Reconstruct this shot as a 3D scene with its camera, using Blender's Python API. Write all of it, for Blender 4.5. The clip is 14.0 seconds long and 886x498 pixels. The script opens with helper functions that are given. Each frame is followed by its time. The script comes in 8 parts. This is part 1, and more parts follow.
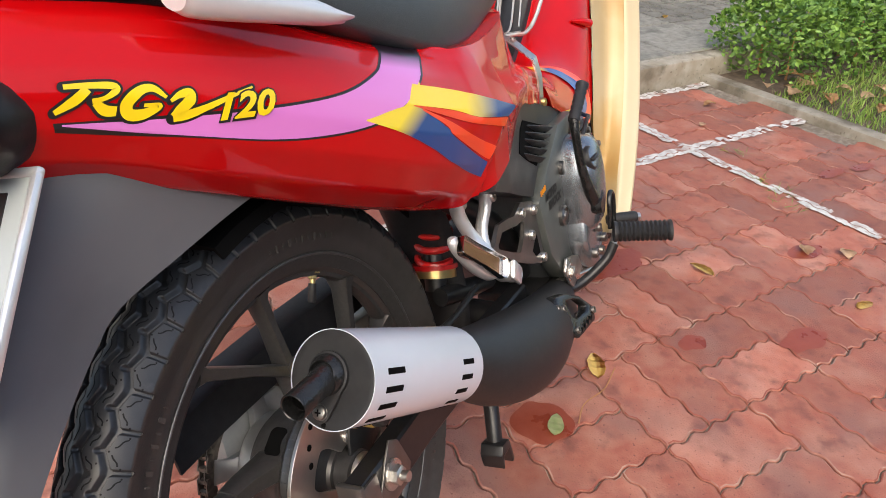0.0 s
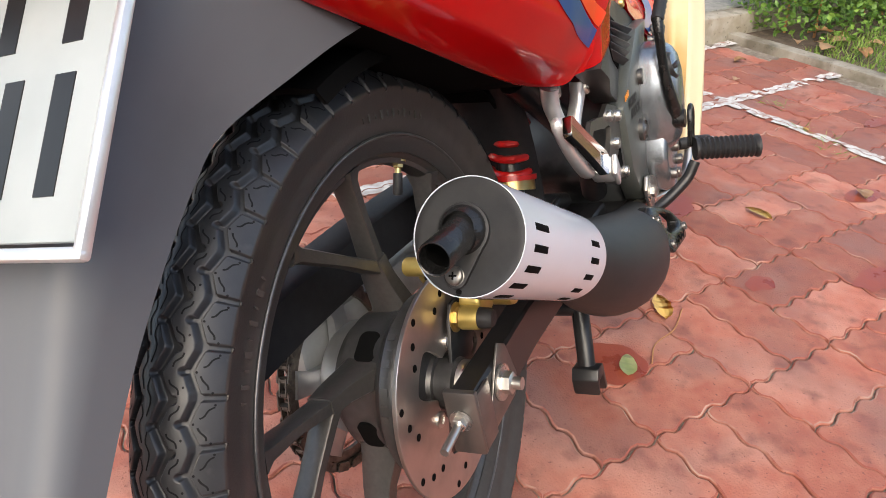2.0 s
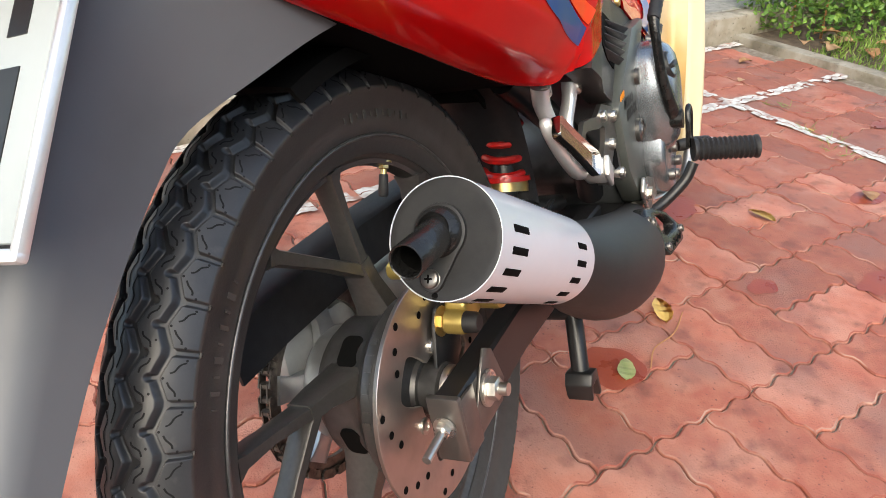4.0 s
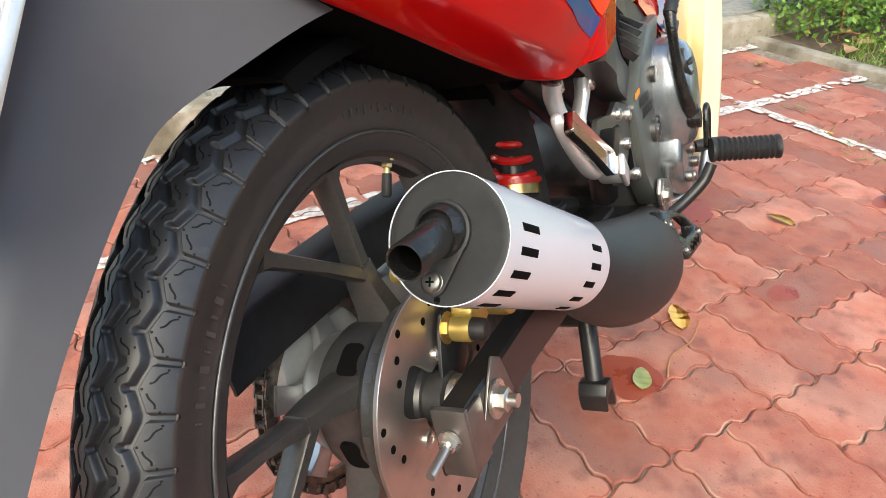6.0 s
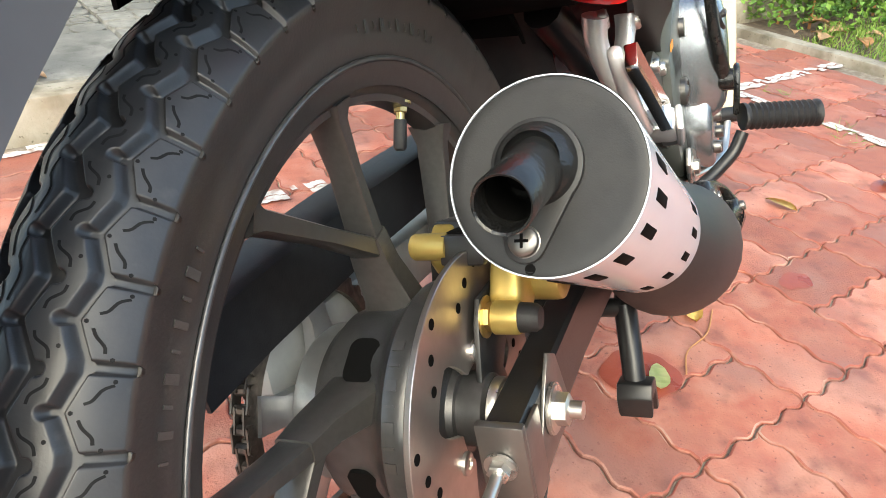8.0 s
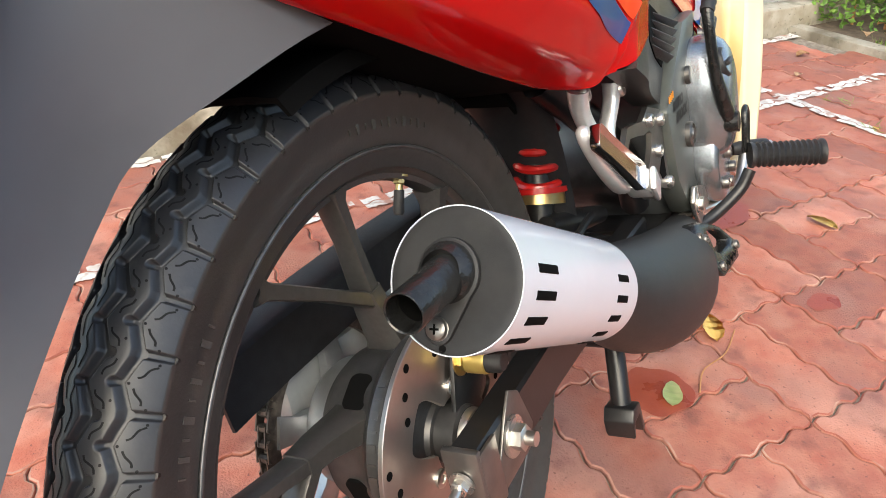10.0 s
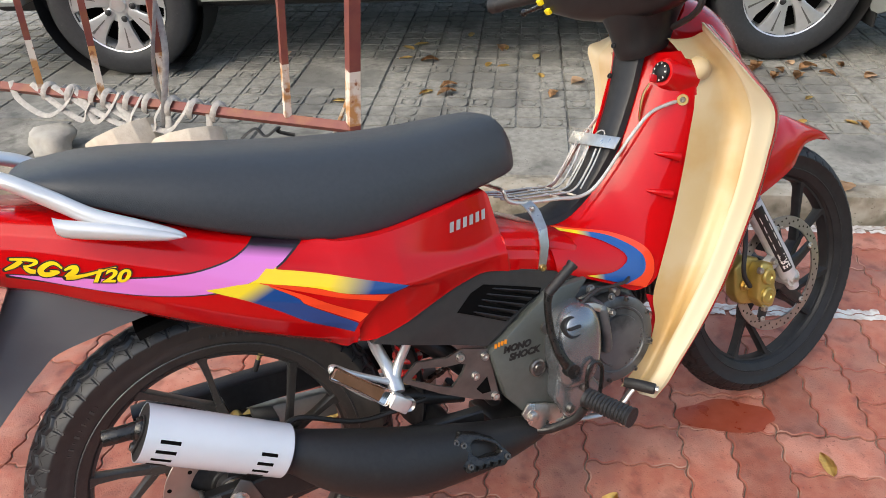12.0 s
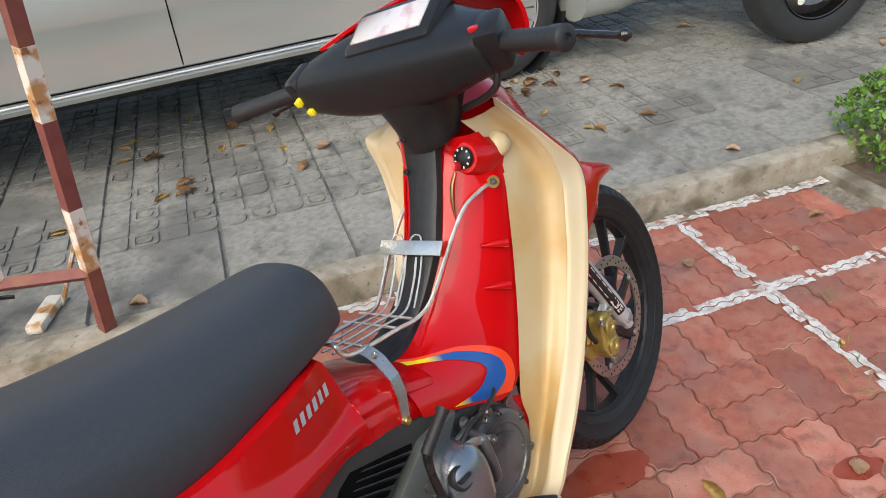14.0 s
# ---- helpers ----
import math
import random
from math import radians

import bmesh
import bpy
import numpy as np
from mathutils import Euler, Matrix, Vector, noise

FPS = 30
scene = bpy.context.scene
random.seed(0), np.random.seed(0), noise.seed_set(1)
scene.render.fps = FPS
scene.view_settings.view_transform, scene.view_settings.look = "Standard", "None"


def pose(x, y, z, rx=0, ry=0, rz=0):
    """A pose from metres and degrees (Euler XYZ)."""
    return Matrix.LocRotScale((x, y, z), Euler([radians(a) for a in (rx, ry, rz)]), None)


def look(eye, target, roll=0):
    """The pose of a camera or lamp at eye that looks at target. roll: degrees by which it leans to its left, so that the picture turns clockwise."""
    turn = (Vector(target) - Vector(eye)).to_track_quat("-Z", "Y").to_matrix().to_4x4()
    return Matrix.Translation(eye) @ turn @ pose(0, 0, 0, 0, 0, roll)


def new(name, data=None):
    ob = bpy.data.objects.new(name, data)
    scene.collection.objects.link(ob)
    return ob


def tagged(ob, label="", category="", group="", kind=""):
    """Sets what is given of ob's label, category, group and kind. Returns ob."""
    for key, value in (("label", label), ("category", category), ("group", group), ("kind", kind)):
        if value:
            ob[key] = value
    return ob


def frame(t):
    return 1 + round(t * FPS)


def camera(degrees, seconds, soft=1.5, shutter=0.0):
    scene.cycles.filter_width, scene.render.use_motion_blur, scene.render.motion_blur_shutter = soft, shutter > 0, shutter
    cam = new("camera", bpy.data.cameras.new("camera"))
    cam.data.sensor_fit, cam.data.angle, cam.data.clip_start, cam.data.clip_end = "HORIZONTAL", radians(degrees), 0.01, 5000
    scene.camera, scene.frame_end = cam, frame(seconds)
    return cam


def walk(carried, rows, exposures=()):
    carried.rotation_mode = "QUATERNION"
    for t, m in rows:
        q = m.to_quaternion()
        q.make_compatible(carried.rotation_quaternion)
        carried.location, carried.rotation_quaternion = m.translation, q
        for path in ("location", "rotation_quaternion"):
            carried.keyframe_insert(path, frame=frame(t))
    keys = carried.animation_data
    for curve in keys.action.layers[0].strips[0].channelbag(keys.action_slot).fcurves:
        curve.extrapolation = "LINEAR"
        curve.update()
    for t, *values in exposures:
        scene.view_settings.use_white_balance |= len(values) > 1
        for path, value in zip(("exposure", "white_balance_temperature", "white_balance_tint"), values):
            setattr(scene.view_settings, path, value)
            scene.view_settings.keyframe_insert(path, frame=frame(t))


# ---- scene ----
cam = camera(62.2, 14.0, soft=0.9)
PATH = [
    (0, (-0.474, -0.322, 0.907), (1.119, 0.322, -0.117), 3.1),
    (0.5, (-0.48, -0.268, 0.808), (1.122, 0.354, -0.216), 3.1),
    (1, (-0.491, -0.247, 0.782), (1.108, 0.386, -0.24), 2.5),
    (1.5, (-0.491, -0.23, 0.761), (1.103, 0.402, -0.269), 2.5),
    (2, (-0.486, -0.219, 0.76), (1.107, 0.409, -0.273), 2.4),
    (2.5, (-0.475, -0.216, 0.76), (1.121, 0.403, -0.276), 2.5),
    (3, (-0.477, -0.222, 0.76), (1.118, 0.395, -0.276), 2.4),
    (5.5, (-0.443, -0.238, 0.739), (1.134, 0.471, -0.267), 1.4),
    (6, (-0.439, -0.228, 0.732), (1.145, 0.458, -0.279), 1.4),
    (6.5, (-0.425, -0.18, 0.691), (1.174, 0.468, -0.321), 1.4),
    (7, (-0.395, -0.135, 0.669), (1.223, 0.466, -0.342), 1.8),
    (7.5, (-0.371, -0.119, 0.654), (1.261, 0.442, -0.357), 2.5),
    (7.7, (-0.354, -0.124, 0.637), (1.282, 0.427, -0.373), 3.2),
    (9.8, (-0.393, -0.195, 0.717), (1.177, 0.486, -0.319), 1.7),
    (10, (-0.387, -0.218, 0.736), (1.145, 0.534, -0.306), 0.4),
    (10.5, (-0.338, -0.326, 0.885), (1.035, 0.639, -0.204), -1.7),
    (11, (-0.295, -0.525, 1.042), (0.851, 0.674, -0.075), -2.7),
    (11.5, (-0.259, -0.738, 1.145), (0.657, 0.646, 0.029), -2.2),
    (12, (-0.051, -0.893, 1.258), (0.714, 0.596, 0.163), -1.8),
    (12.5, (0.067, -0.953, 1.268), (0.869, 0.557, 0.229), -2.5),
    (13, (-0.097, -0.837, 1.269), (0.888, 0.572, 0.247), -4.5),
    (13.5, (-0.173, -0.732, 1.313), (1.007, 0.503, 0.273), -6.1),
    (14, (0.045, -0.606, 1.289), (1.334, 0.5, 0.234), -6.4),
]
EXPOSURE = [(0, 0.97, 7000, 8), (0.5, 1.18, 7000, 8), (1.5, 1.16, 7000, 8), (3.0, 1.24, 7000, 5), (6.0, 1.47, 7000, 1), (7.5, 1.78, 6900, -2), (9.8, 1.58, 7000, 1), (11, 1.06, 6800, 6), (12.5, 0.98, 6900, 5), (14, 0.83, 6700, 4)]   # seconds, stops, kelvin, tint
walk(cam, [(t, look(eye, target, roll)) for t, eye, target, roll in PATH], EXPOSURE)

# ---- world and light ----
world = bpy.data.worlds.new("world")
scene.world = world
world.use_nodes = True
wn = world.node_tree
sky = wn.nodes.new("ShaderNodeTexSky")
sky.sky_type, sky.sun_disc = "NISHITA", False
SUN_EL, SUN_AZ = 44.0, 196.0   # degrees; azimuth counted from +x towards +y
sky.sun_elevation, sky.sun_rotation = radians(SUN_EL), radians(90 - SUN_AZ)
sky.air_density, sky.dust_density = 1.0, 3.0
wn.links.new(sky.outputs[0], wn.nodes["Background"].inputs["Color"])
wn.nodes["Background"].inputs["Strength"].default_value = 0.175
sun_data = bpy.data.lights.new("sun", "SUN")
sun_data.energy, sun_data.angle, sun_data.color = 0.6, radians(60), (1.0, 0.95, 0.88)
sun = new("sun", sun_data)
sun.matrix_basis = look((4 * math.cos(radians(SUN_AZ)) * math.cos(radians(SUN_EL)), 4 * math.sin(radians(SUN_AZ)) * math.cos(radians(SUN_EL)), 4 * math.sin(radians(SUN_EL))), (0, 0, 0))


# ---- materials ----
def material(name, color, rough=0.5, metal=0.0, color2=None, scale=20.0, detail=6.0, contrast=(0.35, 0.65), bump=0.0, bump_scale=None,
             coat=0.0, rough2=None, spec=0.5, third=None, third_scale=2.0, third_range=(0.55, 0.7), random_value=0.0, placed=False):
    """A principled surface: two colours mixed by fine noise, a third laid over in broad stains, a bump from noise."""
    m = bpy.data.materials.new(name)
    m.use_nodes = True
    t = m.node_tree
    n, l = t.nodes, t.links
    b = n["Principled BSDF"]
    b.inputs["Base Color"].default_value = (*color, 1)
    b.inputs["Roughness"].default_value = rough
    b.inputs["Metallic"].default_value = metal
    b.inputs["Coat Weight"].default_value = coat
    b.inputs["Coat Roughness"].default_value = 0.03
    b.inputs["Specular IOR Level"].default_value = spec
    tc = n.new("ShaderNodeTexCoord")
    where = n.new("ShaderNodeNewGeometry").outputs["Position"] if placed else tc.outputs["Object"]

    def fine(s, d, lo, hi):
        no = n.new("ShaderNodeTexNoise")
        no.inputs["Scale"].default_value, no.inputs["Detail"].default_value = s, d
        l.new(where, no.inputs["Vector"])
        mr = n.new("ShaderNodeMapRange")
        mr.inputs["From Min"].default_value, mr.inputs["From Max"].default_value = lo, hi
        l.new(no.outputs["Fac"], mr.inputs["Value"])
        return no, mr.outputs["Result"]

    def mix(fac, a, c):
        mx = n.new("ShaderNodeMix")
        mx.data_type = "RGBA"
        l.new(fac, mx.inputs["Factor"])
        for v, i in ((a, 6), (c, 7)):
            if isinstance(v, tuple):
                mx.inputs[i].default_value = (*v, 1)
            else:
                l.new(v, mx.inputs[i])
        return mx.outputs[2]

    out = color
    if color2:
        no, fac = fine(scale, detail, *contrast)
        out = mix(fac, color, color2)
        if rough2 is not None:
            mr = n.new("ShaderNodeMapRange")
            mr.inputs["To Min"].default_value, mr.inputs["To Max"].default_value = rough, rough2
            l.new(fac, mr.inputs["Value"])
            l.new(mr.outputs["Result"], b.inputs["Roughness"])
    if third:
        no3, fac3 = fine(third_scale, 5.0, *third_range)
        if placed:   # each piece is worn to its own degree
            oi3, ad = n.new("ShaderNodeObjectInfo"), n.new("ShaderNodeMath")
            ad.operation, ad.inputs[1].default_value = "MULTIPLY_ADD", 0.2
            l.new(oi3.outputs["Random"], ad.inputs[0])
            sh = n.new("ShaderNodeMath")
            sh.operation, sh.inputs[1].default_value = "SUBTRACT", 0.1
            l.new(no3.outputs["Fac"], sh.inputs[0])
            l.new(sh.outputs[0], ad.inputs[2])
            l.new(ad.outputs[0], [k for k in n if k.type == "MAP_RANGE"][-1].inputs["Value"])
        out = mix(fac3, out, third)
    if random_value:
        oi = n.new("ShaderNodeObjectInfo")
        mr = n.new("ShaderNodeMapRange")
        mr.inputs["To Min"].default_value, mr.inputs["To Max"].default_value = 1 - random_value, 1 + random_value
        l.new(oi.outputs["Random"], mr.inputs["Value"])
        hs = n.new("ShaderNodeHueSaturation")
        l.new(mr.outputs["Result"], hs.inputs["Value"])
        if isinstance(out, tuple):
            hs.inputs["Color"].default_value = (*out, 1)
        else:
            l.new(out, hs.inputs["Color"])
        out = hs.outputs["Color"]
    if not isinstance(out, tuple):
        l.new(out, b.inputs["Base Color"])
    if bump:
        nb, _ = fine(bump_scale or scale * 2, 8.0, 0, 1)
        bp = n.new("ShaderNodeBump")
        bp.inputs["Strength"].default_value, bp.inputs["Distance"].default_value = bump, 0.002
        l.new(nb.outputs["Fac"], bp.inputs["Height"])
        l.new(bp.outputs["Normal"], b.inputs["Normal"])
    return m


def ramp_material(name, axis, lo, hi, a, c, rough=0.3, coat=0.4):
    """A decal whose print fades from colour a to colour c along one axis of the bike."""
    m = material(name, a, rough, coat=coat)
    n, l = m.node_tree.nodes, m.node_tree.links
    tc, dot, mr, mx = n.new("ShaderNodeTexCoord"), n.new("ShaderNodeVectorMath"), n.new("ShaderNodeMapRange"), n.new("ShaderNodeMix")
    dot.operation, mx.data_type = "DOT_PRODUCT", "RGBA"
    dot.inputs[1].default_value = axis
    l.new(tc.outputs["Object"], dot.inputs[0])
    l.new(dot.outputs["Value"], mr.inputs["Value"])
    mr.inputs["From Min"].default_value, mr.inputs["From Max"].default_value = lo, hi
    l.new(mr.outputs["Result"], mx.inputs["Factor"])
    mx.inputs[6].default_value, mx.inputs[7].default_value = (*a, 1), (*c, 1)
    l.new(mx.outputs[2], n["Principled BSDF"].inputs["Base Color"])
    return m


RED = material("red_paint", (0.52, 0.002, 0.004), 0.25, color2=(0.47, 0.0015, 0.0035), scale=6, coat=0.6, bump=0.02, bump_scale=60, spec=0.1)
RED_SATIN = material("red_plastic", (0.55, 0.008, 0.015), 0.3, color2=(0.5, 0.006, 0.012), scale=8, coat=0.5)
CREAM = material("cream_plastic", (0.53, 0.39, 0.19), 0.38, color2=(0.57, 0.45, 0.265), scale=4, contrast=(0.4, 0.6), third=(0.49, 0.29, 0.09), third_scale=5.5, third_range=(0.46, 0.68), bump=0.05, bump_scale=120)
CREAM_PALE = material("pale_cream_plastic", (0.58, 0.48, 0.3), 0.38, color2=(0.6, 0.51, 0.34), scale=5, bump=0.05, bump_scale=120)
BLACK_PLASTIC = material("black_plastic", (0.014, 0.014, 0.0155), 0.42, color2=(0.02, 0.02, 0.022), scale=90, bump=0.12, bump_scale=900, spec=0.35)
BLACK_COVER = material("black_cover", (0.01, 0.01, 0.011), 0.36, color2=(0.014, 0.014, 0.015), scale=50, bump=0.08, bump_scale=500, spec=0.3)
GREY_FENDER = material("grey_fender_plastic", (0.12, 0.126, 0.136), 0.46, color2=(0.13, 0.136, 0.146), scale=5, spec=0.25, bump=0.015, bump_scale=400, third=(0.108, 0.114, 0.123), third_scale=7)
GREY_SIDE = material("grey_side_plastic", (0.034, 0.034, 0.034), 0.42, color2=(0.04, 0.04, 0.039), scale=60, bump=0.1, bump_scale=900, spec=0.4)
VINYL = material("seat_vinyl", (0.032, 0.036, 0.041), 0.4, color2=(0.038, 0.042, 0.047), scale=140, bump=0.3, bump_scale=1100, third=(0.028, 0.03, 0.033), third_scale=5, spec=0.5)
RUBBER = material("tyre_rubber", (0.024, 0.025, 0.028), 0.36, color2=(0.032, 0.033, 0.036), scale=60, bump=0.06, bump_scale=500, rough2=0.46, third=(0.055, 0.054, 0.052), third_scale=70, third_range=(0.62, 0.76), spec=0.6)
RIM_BLACK = material("black_alloy", (0.012, 0.012, 0.013), 0.45, color2=(0.02, 0.02, 0.021), scale=40, bump=0.05, bump_scale=300, spec=0.3)
ENGINE_SILVER = material("bare_cast_silver", (0.42, 0.43, 0.44), 0.35, 0.8, color2=(0.34, 0.35, 0.36), scale=50, bump=0.1, bump_scale=500)
BRONZE = material("bronze_tint", (0.36, 0.2, 0.12), 0.25, 0.7, color2=(0.3, 0.16, 0.09), scale=60)
RUBBER_DARK = material("front_tyre_rubber", (0.013, 0.013, 0.014), 0.5, color2=(0.019, 0.019, 0.02), scale=60, spec=0.3)
GROOVE = material("cut_shade_and_pip_black", (0.012, 0.012, 0.013), 0.8, color2=(0.018, 0.018, 0.018), scale=90, spec=0.12)
SIDEWALL = material("sidewall_rubber", (0.036, 0.034, 0.033), 0.42, color2=(0.046, 0.044, 0.042), scale=70, bump=0.08, bump_scale=500, spec=0.5)
RUBBER_GRIP = material("grip_rubber", (0.012, 0.012, 0.013), 0.55, color2=(0.018, 0.018, 0.019), scale=200, bump=0.2, bump_scale=1500)
HUB_BLACK = material("hub_paint", (0.045, 0.045, 0.047), 0.28, 0.4, color2=(0.06, 0.06, 0.061), scale=120, bump=0.08, bump_scale=900)
# lighter than the rim: paints in the highlight along the rear lip
RIM_HIGHLIGHT = material("rim_edge_highlight", (0.12, 0.12, 0.123), 0.3, 0.6, color2=(0.09, 0.09, 0.092), scale=120)
RIM = material("wheel_paint", (0.048, 0.046, 0.045), 0.33, 0.3, color2=(0.06, 0.058, 0.056), scale=220, bump=0.06, bump_scale=1800, spec=0.6)
SATIN_BLACK = material("satin_black_metal", (0.012, 0.012, 0.013), 0.34, 0.1, color2=(0.017, 0.017, 0.018), scale=90, bump=0.06, bump_scale=700)
PIPE_BLACK = material("exhaust_black", (0.017, 0.017, 0.018), 0.48, 0.1, color2=(0.021, 0.021, 0.022), scale=150, bump=0.08, bump_scale=1400, spec=0.4, third=(0.03, 0.029, 0.028), third_scale=26, third_range=(0.6, 0.8))
GLOSS_BLACK = material("gloss_black", (0.01, 0.01, 0.01), 0.16, 0.1, color2=(0.02, 0.02, 0.02), scale=80, bump=0.3, bump_scale=300)
SLEEVE = material("sleeve_lacquer", (0.58, 0.62, 0.68), 0.24, color2=(0.63, 0.67, 0.73), scale=12, coat=0.5, bump=0.04, bump_scale=60)
SILVER = material("silver_paint", (0.62, 0.63, 0.64), 0.33, 0.35, color2=(0.68, 0.68, 0.69), scale=8, coat=0.3, bump=0.03, bump_scale=400)
ALUMINIUM = material("cast_aluminium", (0.66, 0.66, 0.67), 0.3, 0.6, color2=(0.74, 0.74, 0.745), scale=60, bump=0.12, bump_scale=500)
WIRE = material("plated_wire", (0.74, 0.7, 0.63), 0.25, 0.6, color2=(0.6, 0.55, 0.47), scale=60)
STEEL = material("bright_steel", (0.66, 0.64, 0.61), 0.25, 0.95, color2=(0.5, 0.48, 0.45), scale=40, rough2=0.4, bump=0.05)
CHROME = material("chrome", (0.75, 0.73, 0.71), 0.1, 1.0, color2=(0.66, 0.62, 0.58), scale=15, rough2=0.2)
DISC_STEEL = material("brake_disc_steel", (0.5, 0.46, 0.43), 0.3, 0.95, color2=(0.42, 0.38, 0.35), scale=30, rough2=0.42, bump=0.05, bump_scale=300)
BRACKET = material("brushed_bracket", (0.22, 0.21, 0.2), 0.35, 0.85, color2=(0.16, 0.155, 0.15), scale=30, bump=0.06, bump_scale=200)
GOLD = material("gold_anodised", (0.5, 0.38, 0.12), 0.34, 0.6, color2=(0.42, 0.31, 0.09), scale=40, bump=0.06, bump_scale=300)
ENGINE = material("engine_grey", (0.115, 0.122, 0.128), 0.3, 0.45, color2=(0.14, 0.147, 0.153), scale=30, bump=0.1, bump_scale=400, third=(0.03, 0.03, 0.032), third_scale=12)
ENGINE_LIGHT = material("engine_silver_grey", (0.25, 0.27, 0.295), 0.26, 0.8, color2=(0.29, 0.31, 0.335), scale=30, bump=0.08, bump_scale=400, third=(0.055, 0.06, 0.066), third_scale=14)
GREEN_GREY = material("green_grey_cover", (0.085, 0.094, 0.088), 0.4, 0.2, color2=(0.1, 0.108, 0.102), scale=40, bump=0.06, bump_scale=500)
SWING_SKYLIT = material("skylit_arm_grey", (0.3, 0.32, 0.32), 0.4, 0.3, color2=(0.36, 0.38, 0.38), scale=40, bump=0.05, bump_scale=400)
# near-black stand-in for the shade in holes, slots and recesses; also dark parts
DARK = material("dark_parts_and_shade", (0.004, 0.004, 0.004), 0.8, spec=0.05)
PLATE = material("plate_white", (0.37, 0.4, 0.4), 0.35, color2=(0.32, 0.35, 0.35), scale=18)
INK = material("black_print", (0.012, 0.012, 0.012), 0.4)
YELLOW = material("yellow_print", (0.85, 0.62, 0.012), 0.28, coat=0.4)
ORANGE_RED = material("orange_red_print", (0.85, 0.055, 0.012), 0.28, coat=0.4)
ORANGE = material("orange_print", (0.75, 0.26, 0.015), 0.35)
PALE_INK = material("pale_print", (0.72, 0.68, 0.64), 0.35)
PALE_GREY = material("pale_grey_print", (0.46, 0.44, 0.43), 0.35)
LENS = material("smoked_lens", (0.05, 0.03, 0.035), 0.08, color2=(0.12, 0.09, 0.09), scale=220, contrast=(0.45, 0.55), coat=0.6, bump=0.4, bump_scale=420)
RED_LENS = material("red_lens", (0.25, 0.01, 0.02), 0.1, coat=0.8)
GAUGE = material("gauge_face", (0.6, 0.55, 0.54), 0.12, color2=(0.5, 0.3, 0.3), scale=26, contrast=(0.5, 0.62), coat=1.0)
FORK_WHITE = material("fork_white", (0.5, 0.5, 0.51), 0.3, color2=(0.56, 0.56, 0.57), scale=30, coat=0.3)
PURPLE = material("purple_print", (0.12, 0.05, 0.3), 0.3)
YELLOW_PLASTIC = material("yellow_plastic", (0.8, 0.65, 0.02), 0.35)
CHAIN = material("chain_steel", (0.16, 0.14, 0.12), 0.4, 0.8, color2=(0.07, 0.06, 0.055), scale=120, bump=0.2)
BRASS = material("brass", (0.6, 0.45, 0.2), 0.3, 0.9, color2=(0.5, 0.36, 0.15), scale=60)
SPRING_RED = material("red_spring_paint", (0.5, 0.01, 0.01), 0.3, color2=(0.4, 0.01, 0.01), scale=30, coat=0.4)

CONCRETE_TILE = material("grey_paving", (0.2, 0.195, 0.172), 0.85, color2=(0.3, 0.288, 0.258), scale=40, contrast=(0.3, 0.7), bump=0.8, bump_scale=160, third=(0.15, 0.146, 0.132), third_scale=3.5, third_range=(0.47, 0.62), random_value=0.1, placed=True)
KERB = material("kerb_concrete", (0.27, 0.235, 0.18), 0.88, color2=(0.36, 0.33, 0.275), scale=18, bump=0.7, bump_scale=120, third=(0.15, 0.125, 0.09), third_scale=6, third_range=(0.48, 0.64))
PAVER = material("red_paver", (0.31, 0.09, 0.056), 0.6, color2=(0.375, 0.142, 0.096), scale=34, contrast=(0.36, 0.68), bump=0.7, bump_scale=260, third=(0.385, 0.175, 0.126), third_scale=10, third_range=(0.5, 0.68), random_value=0.27, rough2=0.8, placed=True)
PAVER_EDGE = material("worn_paver_edge", (0.28, 0.08, 0.055), 0.8, color2=(0.41, 0.25, 0.19), scale=13, contrast=(0.5, 0.66), bump=0.5, bump_scale=240, placed=True)
PAVER_PAINTED = material("worn_white_paint", (0.62, 0.605, 0.575), 0.75, color2=(0.44, 0.4, 0.37), scale=30, contrast=(0.44, 0.64), bump=0.5, bump_scale=200, third=(0.36, 0.2, 0.155), third_scale=18, third_range=(0.57, 0.65))
JOINT = material("joint_sand", (0.16, 0.13, 0.1), 0.95, color2=(0.27, 0.235, 0.19), scale=60, contrast=(0.4, 0.7), bump=0.6, bump_scale=500, third=(0.42, 0.37, 0.3), third_scale=6, third_range=(0.6, 0.75))
WET = material("wet_red", (0.22, 0.036, 0.016), 0.22, color2=(0.29, 0.066, 0.036), scale=22, contrast=(0.3, 0.7), bump=0.3, bump_scale=200, rough2=0.45, spec=0.35)
WALL = material("grey_render", (0.12, 0.12, 0.105), 0.9, color2=(0.09, 0.095, 0.08), scale=1.5, bump=0.4, bump_scale=40)
SOIL = material("soil", (0.09, 0.065, 0.045), 0.95, color2=(0.15, 0.11, 0.08), scale=30, bump=0.8, bump_scale=90)
LEAF_YELLOW = material("yellow_leaf", (0.62, 0.44, 0.12), 0.5, color2=(0.55, 0.33, 0.09), scale=60, random_value=0.15)
LEAF_BROWN = material("brown_leaf", (0.34, 0.17, 0.07), 0.6, color2=(0.45, 0.27, 0.13), scale=50, random_value=0.25)
LEAF_TAN = material("tan_leaf", (0.55, 0.38, 0.24), 0.6, color2=(0.48, 0.31, 0.18), scale=50, random_value=0.15)
LEAF_GREEN = material("pale_green_leaf", (0.38, 0.47, 0.2), 0.45, color2=(0.55, 0.58, 0.3), scale=60)
TWIG = material("dry_stalk", (0.42, 0.2, 0.08), 0.7)


